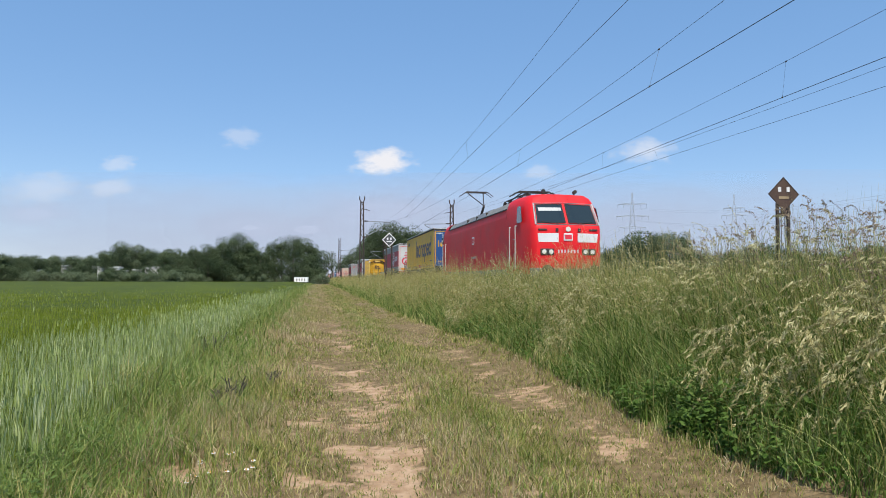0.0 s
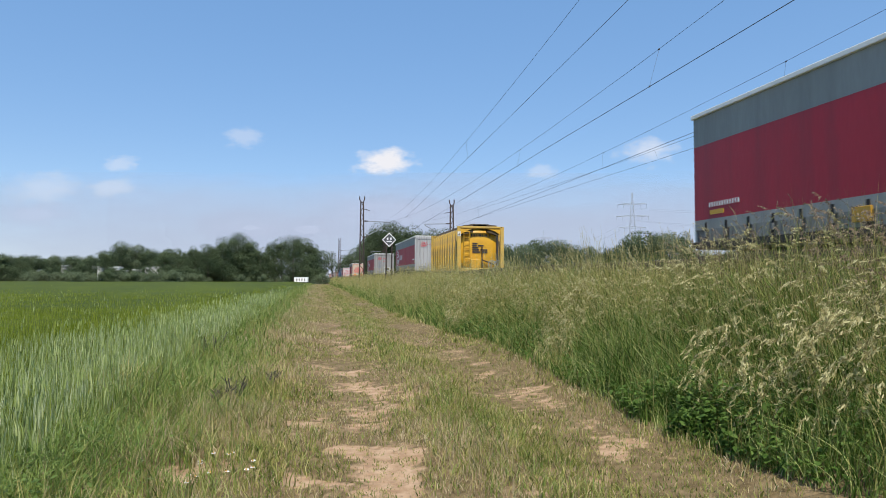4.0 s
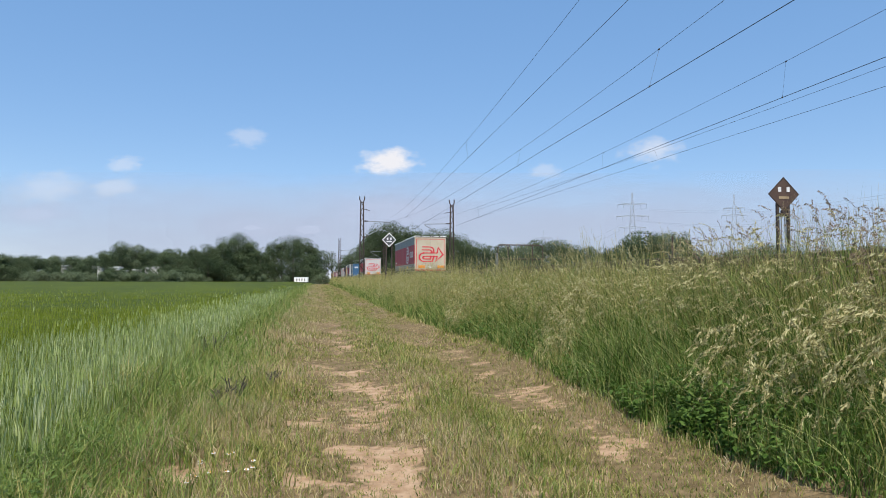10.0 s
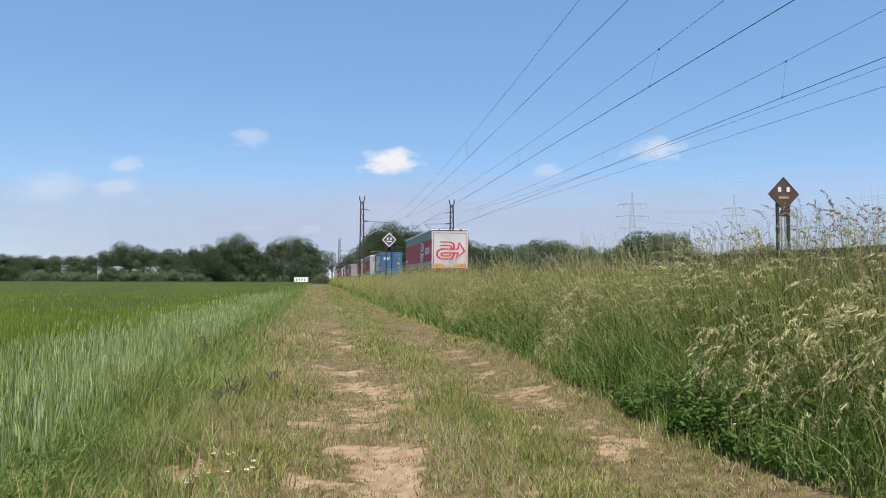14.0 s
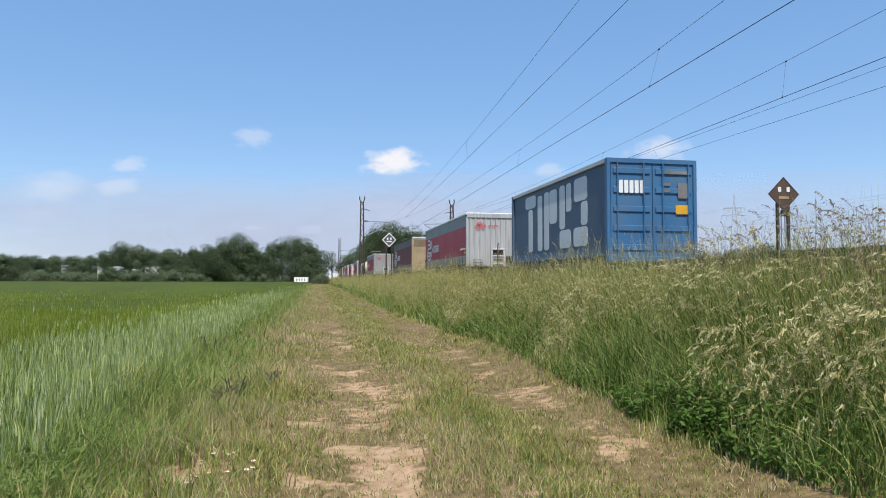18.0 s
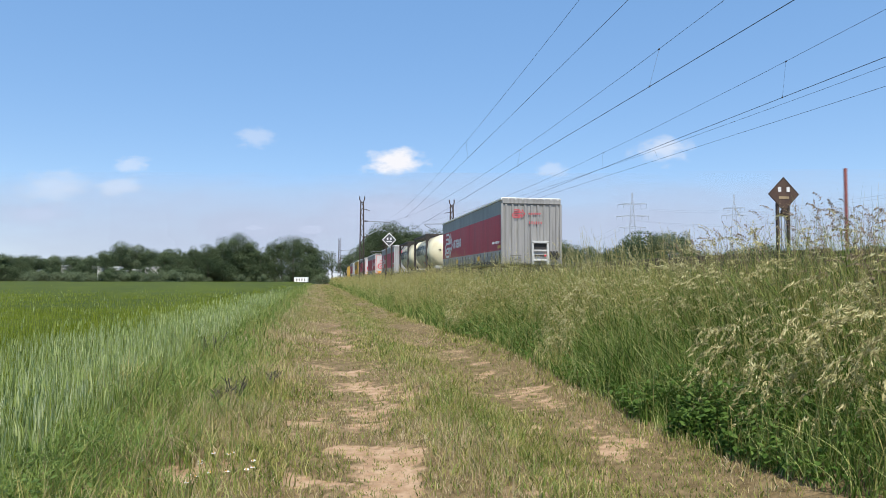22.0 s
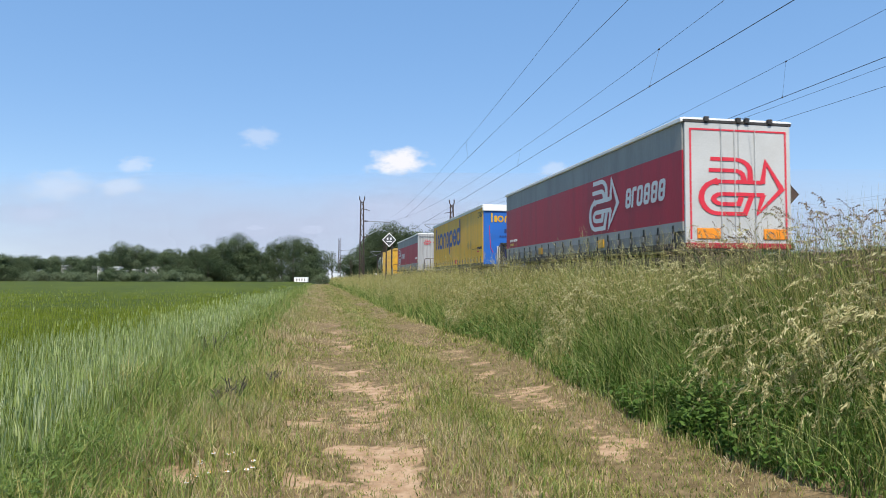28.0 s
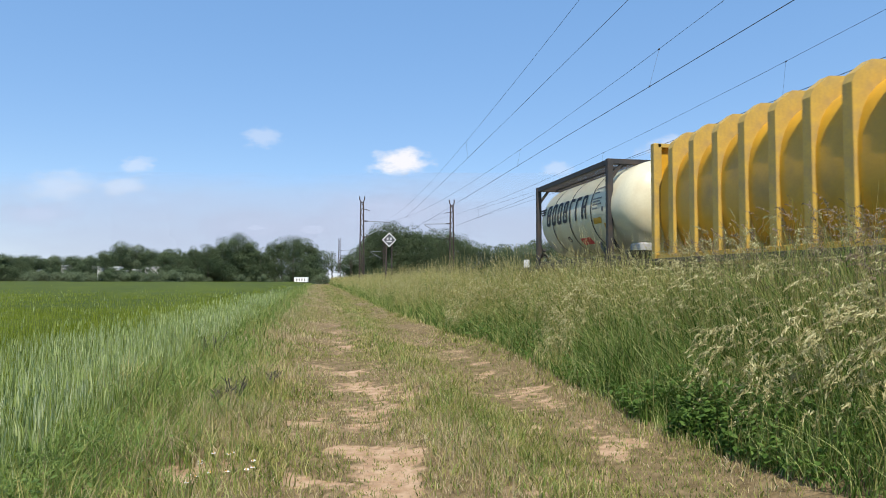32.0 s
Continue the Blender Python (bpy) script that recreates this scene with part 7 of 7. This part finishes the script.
def grow_bank():
    lists, stems, seeds = [], [], []
    pale = []
    for y0, y1, dens, w, segs in ((2.6, 9, 1350, 0.0095, 4), (9, 18, 720, 0.014, 3), (18, 40, 300, 0.018, 3), (40, 90, 90, 0.036, 2), (90, 260, 14, 0.10, 2)):
        n = int(dens * 3.6 * (y1 - y0))
        x, y = scatter(n, 3.12, 6.65, y0, y1)
        x = set_back(x, y)
        clump = lattice(x, y, 0.33, 77)
        keep = RNG.random(len(x)) < 0.2 + 1.15 * clump
        x, y, clump = x[keep], y[keep], clump[keep]
        tall = RNG.random(len(x)) < np.interp(x, [4.2, 5.0], [0.2, 0.42])
        h = bank_height(x, y) * np.where(tall, RNG.uniform(0.75, 1.14, len(x)), RNG.uniform(0.35, 0.92, len(x))) * (0.8 + 0.35 * clump)
        bend = np.where(tall, RNG.uniform(0.05, 0.5, len(x)), RNG.uniform(0.15, 1.2, len(x))) * np.clip((x - 2.75) * 1.1, 0.35, 1)
        head = RNG.normal(math.pi, 2.0, len(x))
        ww = w * np.where(tall, RNG.uniform(0.4, 0.9, len(x)), RNG.uniform(0.8, 1.7, len(x)))
        p = RNG.random(len(x)) < np.where(tall, 0.34, 0.09) + np.interp(y, [8, 14, 30], [0, 0.2, 0.3]) * np.interp(x, [3.5, 4.2], [0.2, 1]) + np.interp(x, [4.1, 5.0], [-0.06, 0.18])
        for mask, out in ((~p, lists), (p, pale)):
            out.append(blades(x[mask], y[mask], level(x[mask]) - 0.02, h[mask], ww[mask], bend[mask], head[mask], segs))
    stuff("pale_bank_grass", pale, M["stem"], "pale dry blades and stalks among the bank grass", "grass")
    for y0, y1, dens, grains, sw, big in ((3.0, 9, 175, 30, 0.004, 0.9), (9, 18, 190, 22, 0.006, 1.05), (18, 40, 110, 9, 0.010, 1.35), (40, 100, 26, 6, 0.02, 2.0), (100, 260, 4, 4, 0.05, 3.0)):
        n = int(dens * 3.1 * (y1 - y0))
        x, y = scatter(n, 3.4, 6.6, y0, y1)
        pick = 0.6 * lattice(x, y, 0.9, 33) + 0.4 * lattice(x, y, 0.35, 34) + np.interp(x, [3.4, 4.0, 4.6, 5.0, 5.4], [-0.22, -0.03, 0.06, 0.0, -0.12]) - 0.14 * (x < 4.25) * (y > 5.2) * (y < 8.5) > 0.42
        x, y = x[pick], y[pick]
        h = (bank_height(x, y) + 0.14) * RNG.uniform(0.48, 1.2, len(x))
        if y0 == 3.0:
            tufts(x, y, h, grains, sw)
            continue
        st, sd = heads(x, y, level(x), h, RNG.uniform(0.02, 0.34, len(x)) * np.interp(x, [4.4, 5.2], [1, 0.45]), RNG.normal(math.pi * 0.95, 1.4, len(x)), RNG.uniform(0.13, 0.23, len(x)) * big * np.interp(x, [4.2, 5.0], [1, 0.6]), grains, sw)
        stems.append(st), seeds.append(sd)
    x, y = RNG.uniform(3.15, 6.6, 16000), RNG.uniform(-26, 5.5, 16000)
    keep = x > 0.99 * y + 0.6
    x, y = x[keep], y[keep]
    lists.append(blades(x, y, level(x) - 0.02, bank_height(x, y) * RNG.uniform(0.4, 1.0, len(x)), 0.028 * RNG.uniform(0.5, 1.4, len(x)), RNG.uniform(0.1, 0.9, len(x)), None, 2))
    stuff("bank_grass", lists, M["bank_leaf"], "tall lush green grass on the railway bank", "grass")
    stuff("grass_stems", stems, M["stem"], "thin yellow-green stems of flowering grass", "grass")
    stuff("grass_seed_heads", seeds, M["straw"], "pale straw-coloured drooping seed heads", "grass")
    # far side of the line
    x, y = RNG.uniform(15.6, 20, 5200), RNG.uniform(12, 120, 5200)
    h = RNG.uniform(0.4, 1.1, len(x))
    stuff("far_bank_grass", [blades(x, y, level(x) - 0.02, h, 0.05 * RNG.uniform(0.6, 1.5, len(x)), RNG.uniform(0.05, 0.6, len(x)), None, 2)], M["bank_leaf"], "rough grass beyond the far track", "grass")


grow_bank()


def leaf_mass(name, x, y, z, s, label, material):
    """Broad pointed leaves, each folded a little along its rib."""
    n = len(x)
    s = s[:, None]
    c = np.stack([x, y, z], 1)
    u = np.stack([RNG.normal(-0.6, 0.6, n), RNG.normal(-0.3, 0.8, n), RNG.normal(-0.15, 0.35, n)], 1)
    u /= np.linalg.norm(u, axis=1)[:, None]
    v = np.cross(u, np.stack([RNG.normal(0, 0.35, n), RNG.normal(0, 0.35, n), np.ones(n)], 1))
    v /= np.linalg.norm(v, axis=1)[:, None]
    up = np.array([0, 0, 1.0]) * s * 0.18
    vs = np.stack([c - u * s, c - u * s * 0.2 + v * s * 0.6, c + u * s * 0.5 + v * s * 0.42, c + u * s * 1.15 - up, c + u * s * 0.5 - v * s * 0.42, c - u * s * 0.2 - v * s * 0.6], 1).reshape(-1, 3)
    b = (np.arange(n) * 6)[:, None]
    tr = np.concatenate([b + [[0, 5, 1]], b + [[1, 5, 4]], b + [[1, 4, 2]], b + [[2, 4, 3]]], 0)
    tagged(raw_mesh(name, vs, tr, material), label, "weeds", "", "stuff")


def grow_nettles():
    n = 5600
    y = np.where(RNG.random(n) < 0.6, RNG.normal(5.7, 0.7, n), 4 + 14 * RNG.random(n) ** 1.2)
    x = 3.08 + foot(y) + 0.14 * lattice(y * 0 + 3, y, 0.6, 44) + np.abs(RNG.normal(0, 0.26, n))
    keep = lattice(x, y, 0.4, 40) > 0.32
    x, y = x[keep], y[keep]
    z = level(x) + RNG.uniform(0.02, 0.45, len(x)) * np.clip((x - 2.85 - foot(y)) * 1.5, 0.3, 1)
    leaf_mass("nettles", x, y, z, RNG.uniform(0.014, 0.036, len(x)) * np.interp(y, [5, 16], [1, 1.5]), "dense broad-leaved weeds at the foot of the bank", M["nettle"])
    # low weeds between crop and verge
    n = 9000
    y = 4.2 + 8 * RNG.random(n) ** 1.5
    x = -1.85 + RNG.normal(0, 0.30, n)
    keep = (lattice(x, y, 0.45, 47) > 0.45)
    x, y = x[keep], y[keep]
    leaf_mass("verge_weeds", x, y, level(x) + RNG.uniform(0.02, 0.34, len(x)), RNG.uniform(0.009, 0.022, len(x)), "low green weeds between the crop and the verge", M["weed_leaf"])


grow_nettles()


def grow_verge():
    lists, dry, lush = [], [], []
    for y0, y1, dens, w, segs in ((4.0, 8, 1550, 0.0078, 3), (8, 14, 740, 0.0115, 3), (14, 30, 400, 0.021, 2), (30, 60, 160, 0.042, 2), (60, 170, 36, 0.09, 2)):
        n = int(dens * 6.1 * (y1 - y0) * 1.15)
        x, y = scatter(n, -2.5, 3.6, y0, y1)
        inside = x < 3.2 + foot(y)
        x, y = x[inside], y[inside]
        b = bareness(x, y)
        keep = RNG.random(len(x)) > b * 1.1 + np.interp(x, [-1.2, -0.3, 0.5, 1.4, 2.0, 2.7, 3.3], [0.0, 0.2, 0.26, 0.03, 0.05, 0.22, 0.08]) * (2.2 * lattice(x, y, 0.45, 71) - 0.1) * np.interp(y, [9, 30], [1, 0.3])
        x, y, b = x[keep], y[keep], b[keep]
        tall = np.interp(x, [-2.2, -1.7, -0.9, -0.3, 0.3, 0.9, 1.4, 1.9, 2.4, 2.9, 3.2], [0.52, 0.44, 0.28, 0.15, 0.06, 0.09, 0.15, 0.12, 0.06, 0.06, 0.12])
        h = tall * RNG.uniform(0.4, 1.3, len(x)) * (0.35 + 0.7 * lattice(x, y, 0.8, 17) + 0.6 * lattice(x, y, 0.25, 18)) * (1 - 0.55 * b)
        d = RNG.random(len(x)) < np.interp(x, [-1.7, -0.8], [0.10, 0.24]) + np.interp(x, [-1.7, -0.8], [0.15, 0.36]) * (lattice(x, y, 1.1, 51) > 0.55) + np.where((y > 15) & (x > -1.3) & (x < 3.0), np.interp(x, [-0.1, 0.2, 1.0, 1.4, 2.1, 2.6], [0.35, 0.42, 0.12, 0.04, 0.1, 0.2]), 0) + 0.8 * np.exp(-((x - 2.95) / 0.35) ** 2 - ((y - 19.5) / 2.2) ** 2) + 0.35 * np.exp(-((x + 1.25) / 0.4) ** 2 - ((y - 5.5) / 0.6) ** 2)
        g = ~d & (RNG.random(len(x)) < np.interp(x, [-1.5, -0.9, -0.4, 1.0, 1.5, 2.0], [0.75, 0.55, 0.1, 0.1, 0.32, 0.1]) * (0.4 + 1.2 * lattice(x, y, 0.7, 58)))
        for mask, out in ((~d & ~g, lists), (d, dry), (g, lush)):
            k = mask.sum()
            out.append(blades(x[mask], y[mask], level(x[mask]) - 0.01, h[mask] * (0.75 if out is dry else 1.0), w * RNG.uniform(0.6, 1.4, k), RNG.uniform(0.1, 1.0, k), None, segs))
    # round and behind the eye, thinner
    x, y = RNG.uniform(-2.4, 3.1, 9000), RNG.uniform(-26, 4.2, 9000)
    keep = RNG.random(len(x)) > bareness(x, y) * 1.1 + 0.15
    x, y = x[keep], y[keep]
    lists.append(blades(x, y, level(x) - 0.01, np.interp(x, [-2.2, -1.0, 0.3, 1.4, 3.1], [0.45, 0.25, 0.08, 0.14, 0.2]) * RNG.uniform(0.4, 1.2, len(x)), 0.02 * RNG.uniform(0.6, 1.4, len(x)), RNG.uniform(0.1, 1.0, len(x)), None, 2))
    stuff("lush_verge_grass", lush, M["lush"], "fresh green grass tufts in the verge", "grass")
    stuff("verge_grass", lists, M["verge"], "short tufted green grass on the farm track and verge", "grass")
    stuff("dry_grass", dry, M["dry"], "dry straw-coloured grass among the green", "grass")


grow_verge()


def strew_soil():
    """Clods and crumbs of dry soil on the bare places, and small sprigs that hold on between them."""
    n = 26000
    x, y = scatter(n, -1.3, 3.3, 4.2, 15)
    keep = RNG.random(len(x)) < np.clip(bareness(x, y) * 1.2 - 0.12, 0, 1)
    x, y = x[keep], y[keep]
    k = len(x)
    r = 0.003 + 0.012 * RNG.random(k) ** 3
    unit = np.array([(1, 0, 0), (0, 1, 0), (-1, 0, 0), (0, -1, 0), (0, 0, 0.8)])
    v = unit[None] * RNG.uniform(0.6, 1.3, (k, 5, 1)) * r[:, None, None] + np.stack([x, y, level(x) + ripple(x, y) - 0.001], 1)[:, None]
    tris = np.array([(0, 1, 4), (1, 2, 4), (2, 3, 4), (3, 0, 4)])[None] + (np.arange(k) * 5)[:, None, None]
    stuff("soil_crumbs", [(v.reshape(-1, 3), tris.reshape(-1, 3))], M["soil"], "crumbs and small clods of dry sandy soil", "soil")
    pick = RNG.random(k) < 0.22
    px, py = np.repeat(x[pick], 7), np.repeat(y[pick], 7)
    px, py = px + RNG.normal(0, 0.018, len(px)), py + RNG.normal(0, 0.018, len(px))
    stuff("track_sprigs", [blades(px, py, level(px), RNG.uniform(0.015, 0.06, len(px)), np.full(len(px), 0.005), RNG.uniform(0.2, 1.3, len(px)), None, 2)], M["verge"], "tiny trodden grass sprigs on the bare soil", "grass")


M["soil"] = surface("dry_soil", (0.20, 0.125, 0.07), (0.45, 0.31, 0.19), 9, 60, 0.95, 0, 0.2)
strew_soil()


def build_daisy(x, y, h, lean):
    t = empty("daisy", pose(x, y, float(level(np.array([x]))[0]), lean, lean * 0.6, lean * 40), "small white daisy with a yellow eye in the verge", "flower", "daisies in the verge")
    part("stem", rodded([((0, 0, -0.02), (0.01, 0, h))], 0.0025, 5), M["verge"], t)
    for k in range(9):
        a = 2 * math.pi * k / 9
        bm = bmesh.new()
        pts = [(0.006, -0.004), (0.017, -0.005), (0.020, 0.0), (0.017, 0.005), (0.006, 0.004)]
        bm.faces.new([bm.verts.new((0.01 + u * math.cos(a) - v * math.sin(a), u * math.sin(a) + v * math.cos(a) - u * 0.3, h + 0.002)) for u, v in pts])
        part("petal", bm, M["petal"], t)
    bm = bmesh.new()
    bmesh.ops.create_uvsphere(bm, u_segments=8, v_segments=5, radius=0.008, matrix=Matrix.Translation((0.01, 0, h + 0.002)))
    part("eye", bm, M["yellow"], t)


M["petal"] = surface("white_petal", (0.72, 0.72, 0.70), (0.82, 0.82, 0.80), 5, 60, 0.6, 0, 0.0)
for k, (fx, fy) in enumerate([(-0.83, 5.26), (-0.82, 5.29), (-0.78, 5.46), (-0.66, 5.49), (-0.62, 5.47), (-0.71, 5.03), (-0.62, 4.97), (-0.44, 5.03), (-0.45, 5.27), (-0.84, 4.94), (-0.81, 4.92), (-0.84, 4.77), (-0.47, 4.97), (-1.55, 5.94), (-2.14, 12.83)]):
    build_daisy(fx, fy, 0.10 + 0.03 * ((k * 7) % 5) / 5, ((k * 13) % 17) - 8)


def build_weed(x, y, h, seed):
    rng = random.Random(seed)
    t = empty("dead_weed", pose(x, y, float(level(np.array([x]))[0])), "dark withered thistle with branching stalks in the verge", "weed", "withered weeds")
    for k in range(9):
        a, l = rng.uniform(0, 6.28), h * rng.uniform(0.5, 1.0)
        tip = (math.cos(a) * l * 0.45, math.sin(a) * l * 0.45, l * 0.85)
        bm = rodded([((0, 0, -0.02), tip)], 0.006, 5)
        for q in range(4):
            f = rng.uniform(0.4, 0.95)
            b = rng.uniform(0, 6.28)
            p0 = Vector(tip) * f
            rod(bm, p0, p0 + Vector((math.cos(b) * 0.07, math.sin(b) * 0.07, 0.06)), 0.004, 0.002, seg=4)
        part("stalk", bm, M["weed"], t)


M["weed"] = surface("withered_stalk", (0.05, 0.045, 0.035), (0.12, 0.10, 0.08), 8, 60, 0.9, 0, 0.1)
for wx, wy, wh, ws in ((-0.93, 8.1, 0.42, 3), (-1.06, 7.9, 0.30, 4), (-0.6, 9.6, 0.24, 5), (-1.75, 12.2, 0.6, 6)):
    build_weed(wx, wy, wh, ws)


# ---- far buildings ----

def build_house(px, dist, w, h, roof_h):
    x, y = spot(px, dist)
    t = empty("house", pose(x, y, -0.05, 0, 0, -12), "small white building half hidden behind the trees", "house", "houses behind the trees")
    part("wall", boxed(-w / 2, w / 2, -1.5, 1.5, 0, h), M["house_white"], t)
    bm = bmesh.new()
    v = [bm.verts.new(p) for p in ((-w / 2 - 0.3, -1.8, h), (w / 2 + 0.3, -1.8, h), (w / 2 + 0.3, 1.8, h), (-w / 2 - 0.3, 1.8, h), (-w / 2 - 0.3, 0, h + roof_h), (w / 2 + 0.3, 0, h + roof_h))]
    for f in ((0, 1, 5, 4), (2, 3, 4, 5), (0, 4, 3), (1, 2, 5), (3, 2, 1, 0)):
        bm.faces.new([v[i] for i in f])
    part("roof", bm, M["white"], t)


for px, w, h in ((74, 2.6, 4.4), (118, 3.2, 6.0), (130, 2.6, 5.6), (172, 3.4, 5.8), (181, 2.0, 4.9), (206, 4.2, 5.2), (220, 2.4, 4.0), (243, 2.6, 4.4), (266, 3.0, 5.0), (277, 3.0, 5.3), (291, 1.8, 5.0), (312, 2.6, 3.4)):
    build_house(px, 222 if px > 180 else 249, w * 0.62, h * 0.9, 0.35)


def build_van():
    x, y = spot(534, 205)
    t = empty("box_trailer", pose(x, y, -0.05, 0, 0, -8), "white box trailer parked at the end of the field", "trailer")
    part("body", boxed(-2.0, 2.0, -1.1, 1.1, 0.55, 1.95, bevel=0.05), M["house_white"], t)
    for k in (-1.2, -0.5, 0.3, 1.1):
        part("print_bar", boxed(k - 0.15, k + 0.15, -1.11, -1.098, 0.9, 1.6), M["grey_steel"], t)
    for sx in (-1, 1):
        bm = bmesh.new()
        rod(bm, (sx * 0.9, -1.1, 0.3), (sx * 0.9, -0.85, 0.3), 0.34, seg=14)
        part("wheel", bm, M["rubber"], t)


build_van()


# ---- clouds and horizon haze ----
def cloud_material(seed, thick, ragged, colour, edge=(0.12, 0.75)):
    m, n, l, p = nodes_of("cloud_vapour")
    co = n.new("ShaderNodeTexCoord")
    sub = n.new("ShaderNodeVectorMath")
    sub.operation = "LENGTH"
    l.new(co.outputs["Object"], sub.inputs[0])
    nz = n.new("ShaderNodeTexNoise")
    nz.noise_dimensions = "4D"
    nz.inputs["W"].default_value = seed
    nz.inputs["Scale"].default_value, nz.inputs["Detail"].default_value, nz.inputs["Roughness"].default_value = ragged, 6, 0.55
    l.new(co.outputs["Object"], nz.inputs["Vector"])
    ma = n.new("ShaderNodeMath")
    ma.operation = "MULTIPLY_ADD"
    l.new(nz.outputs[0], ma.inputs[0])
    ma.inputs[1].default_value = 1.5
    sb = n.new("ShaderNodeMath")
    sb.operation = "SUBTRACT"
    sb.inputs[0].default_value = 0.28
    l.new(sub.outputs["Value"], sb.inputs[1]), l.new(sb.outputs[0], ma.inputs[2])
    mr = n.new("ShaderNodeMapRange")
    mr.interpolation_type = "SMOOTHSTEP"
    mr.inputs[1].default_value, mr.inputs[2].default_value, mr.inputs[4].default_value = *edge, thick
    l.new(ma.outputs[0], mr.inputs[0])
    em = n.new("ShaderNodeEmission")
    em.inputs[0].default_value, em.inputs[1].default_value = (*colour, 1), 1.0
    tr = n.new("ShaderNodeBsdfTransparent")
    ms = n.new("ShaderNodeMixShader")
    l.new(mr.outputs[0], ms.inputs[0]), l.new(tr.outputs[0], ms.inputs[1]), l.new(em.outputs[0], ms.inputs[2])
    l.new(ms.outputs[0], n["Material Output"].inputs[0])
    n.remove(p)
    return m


def build_cloud(px, py, w, h, thick, seed, drift, ragged=1.6):
    """A far cloud or low haze sheet, part of the sky; w and h in the same angle units as px and py."""
    D = 2600.0
    k = D / 1195

    def place(qx, qy):
        a = math.atan((qx - 784) / 1195)
        d = D / max(0.3, math.cos(a))
        x, y = spot(qx, d)
        return x, y, EYE + (491 - qy) * k * 1.0
    bm = bmesh.new()
    bmesh.ops.create_grid(bm, x_segments=8, y_segments=8, size=1)
    for v in bm.verts:
        v.co.z = 0.25 * (1 - v.co.x ** 2 - v.co.y ** 2)
    me = bpy.data.meshes.new("cloud")
    bm.to_mesh(me)
    bm.free()
    # sheets low down glow lilac, which paints the haze above the horizon
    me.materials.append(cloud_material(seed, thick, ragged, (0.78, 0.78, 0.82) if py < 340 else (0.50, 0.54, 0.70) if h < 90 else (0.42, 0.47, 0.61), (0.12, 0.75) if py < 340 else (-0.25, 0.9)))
    ob = new("cloud", me)
    tagged(ob, "small white fair-weather cloud or low glowing haze sheet drifting in the sky", "cloud", "clouds", "structure")
    turn = Euler((radians(90), 0, -YAW)).to_matrix().to_4x4()
    ob.scale = (w * k / 2 * 1.35, h * k / 2 * 1.45, 40)
    ob.visible_shadow = False
    DRIFT.append((ob, Matrix.Translation(place(px, py)) @ turn, Matrix.Translation(place(px + drift[0], py + drift[1])) @ turn))


DRIFT = []
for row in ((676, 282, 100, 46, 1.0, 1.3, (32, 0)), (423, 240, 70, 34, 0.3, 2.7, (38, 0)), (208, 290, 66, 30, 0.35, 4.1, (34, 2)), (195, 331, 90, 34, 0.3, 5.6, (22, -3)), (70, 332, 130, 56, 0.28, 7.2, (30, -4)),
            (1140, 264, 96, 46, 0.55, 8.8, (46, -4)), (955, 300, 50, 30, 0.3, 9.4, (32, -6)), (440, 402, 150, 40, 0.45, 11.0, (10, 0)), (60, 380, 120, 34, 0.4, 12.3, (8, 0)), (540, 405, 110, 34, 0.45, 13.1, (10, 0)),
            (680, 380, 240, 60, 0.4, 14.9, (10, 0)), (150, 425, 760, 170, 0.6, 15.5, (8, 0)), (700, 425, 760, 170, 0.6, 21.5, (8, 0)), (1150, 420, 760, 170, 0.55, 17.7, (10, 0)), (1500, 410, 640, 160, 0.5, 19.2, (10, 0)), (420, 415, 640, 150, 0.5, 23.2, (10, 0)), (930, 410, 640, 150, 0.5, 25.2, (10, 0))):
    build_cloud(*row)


# ---- motion of the train and the clouds ----
def motions():
    for thing, s in MOVING:
        walk(thing, [(t, pose(NEAR, s - SPEED * t, RAIL)) for t in (0, 8, 16, 24, 32)])
    for tuft, x, y, z, phase, k in SWAY:
        rows = []
        for i in range(41):
            t = i * 0.8
            gust = 0.6 + 0.5 * math.sin(t * 0.45 + x * 0.9 + y * 0.5)
            rows.append((t, pose(x, y, z, k * gust * 2.0 * math.sin(t * 1.9 + phase), k * gust * (-1.5 + 3.2 * math.sin(t * 1.5 + y * 0.8 + phase * 0.3)))))
        walk(tuft, rows)
    for cloud, a, b in DRIFT:
        walk(cloud, [(0, a), (32, b)])


motions()
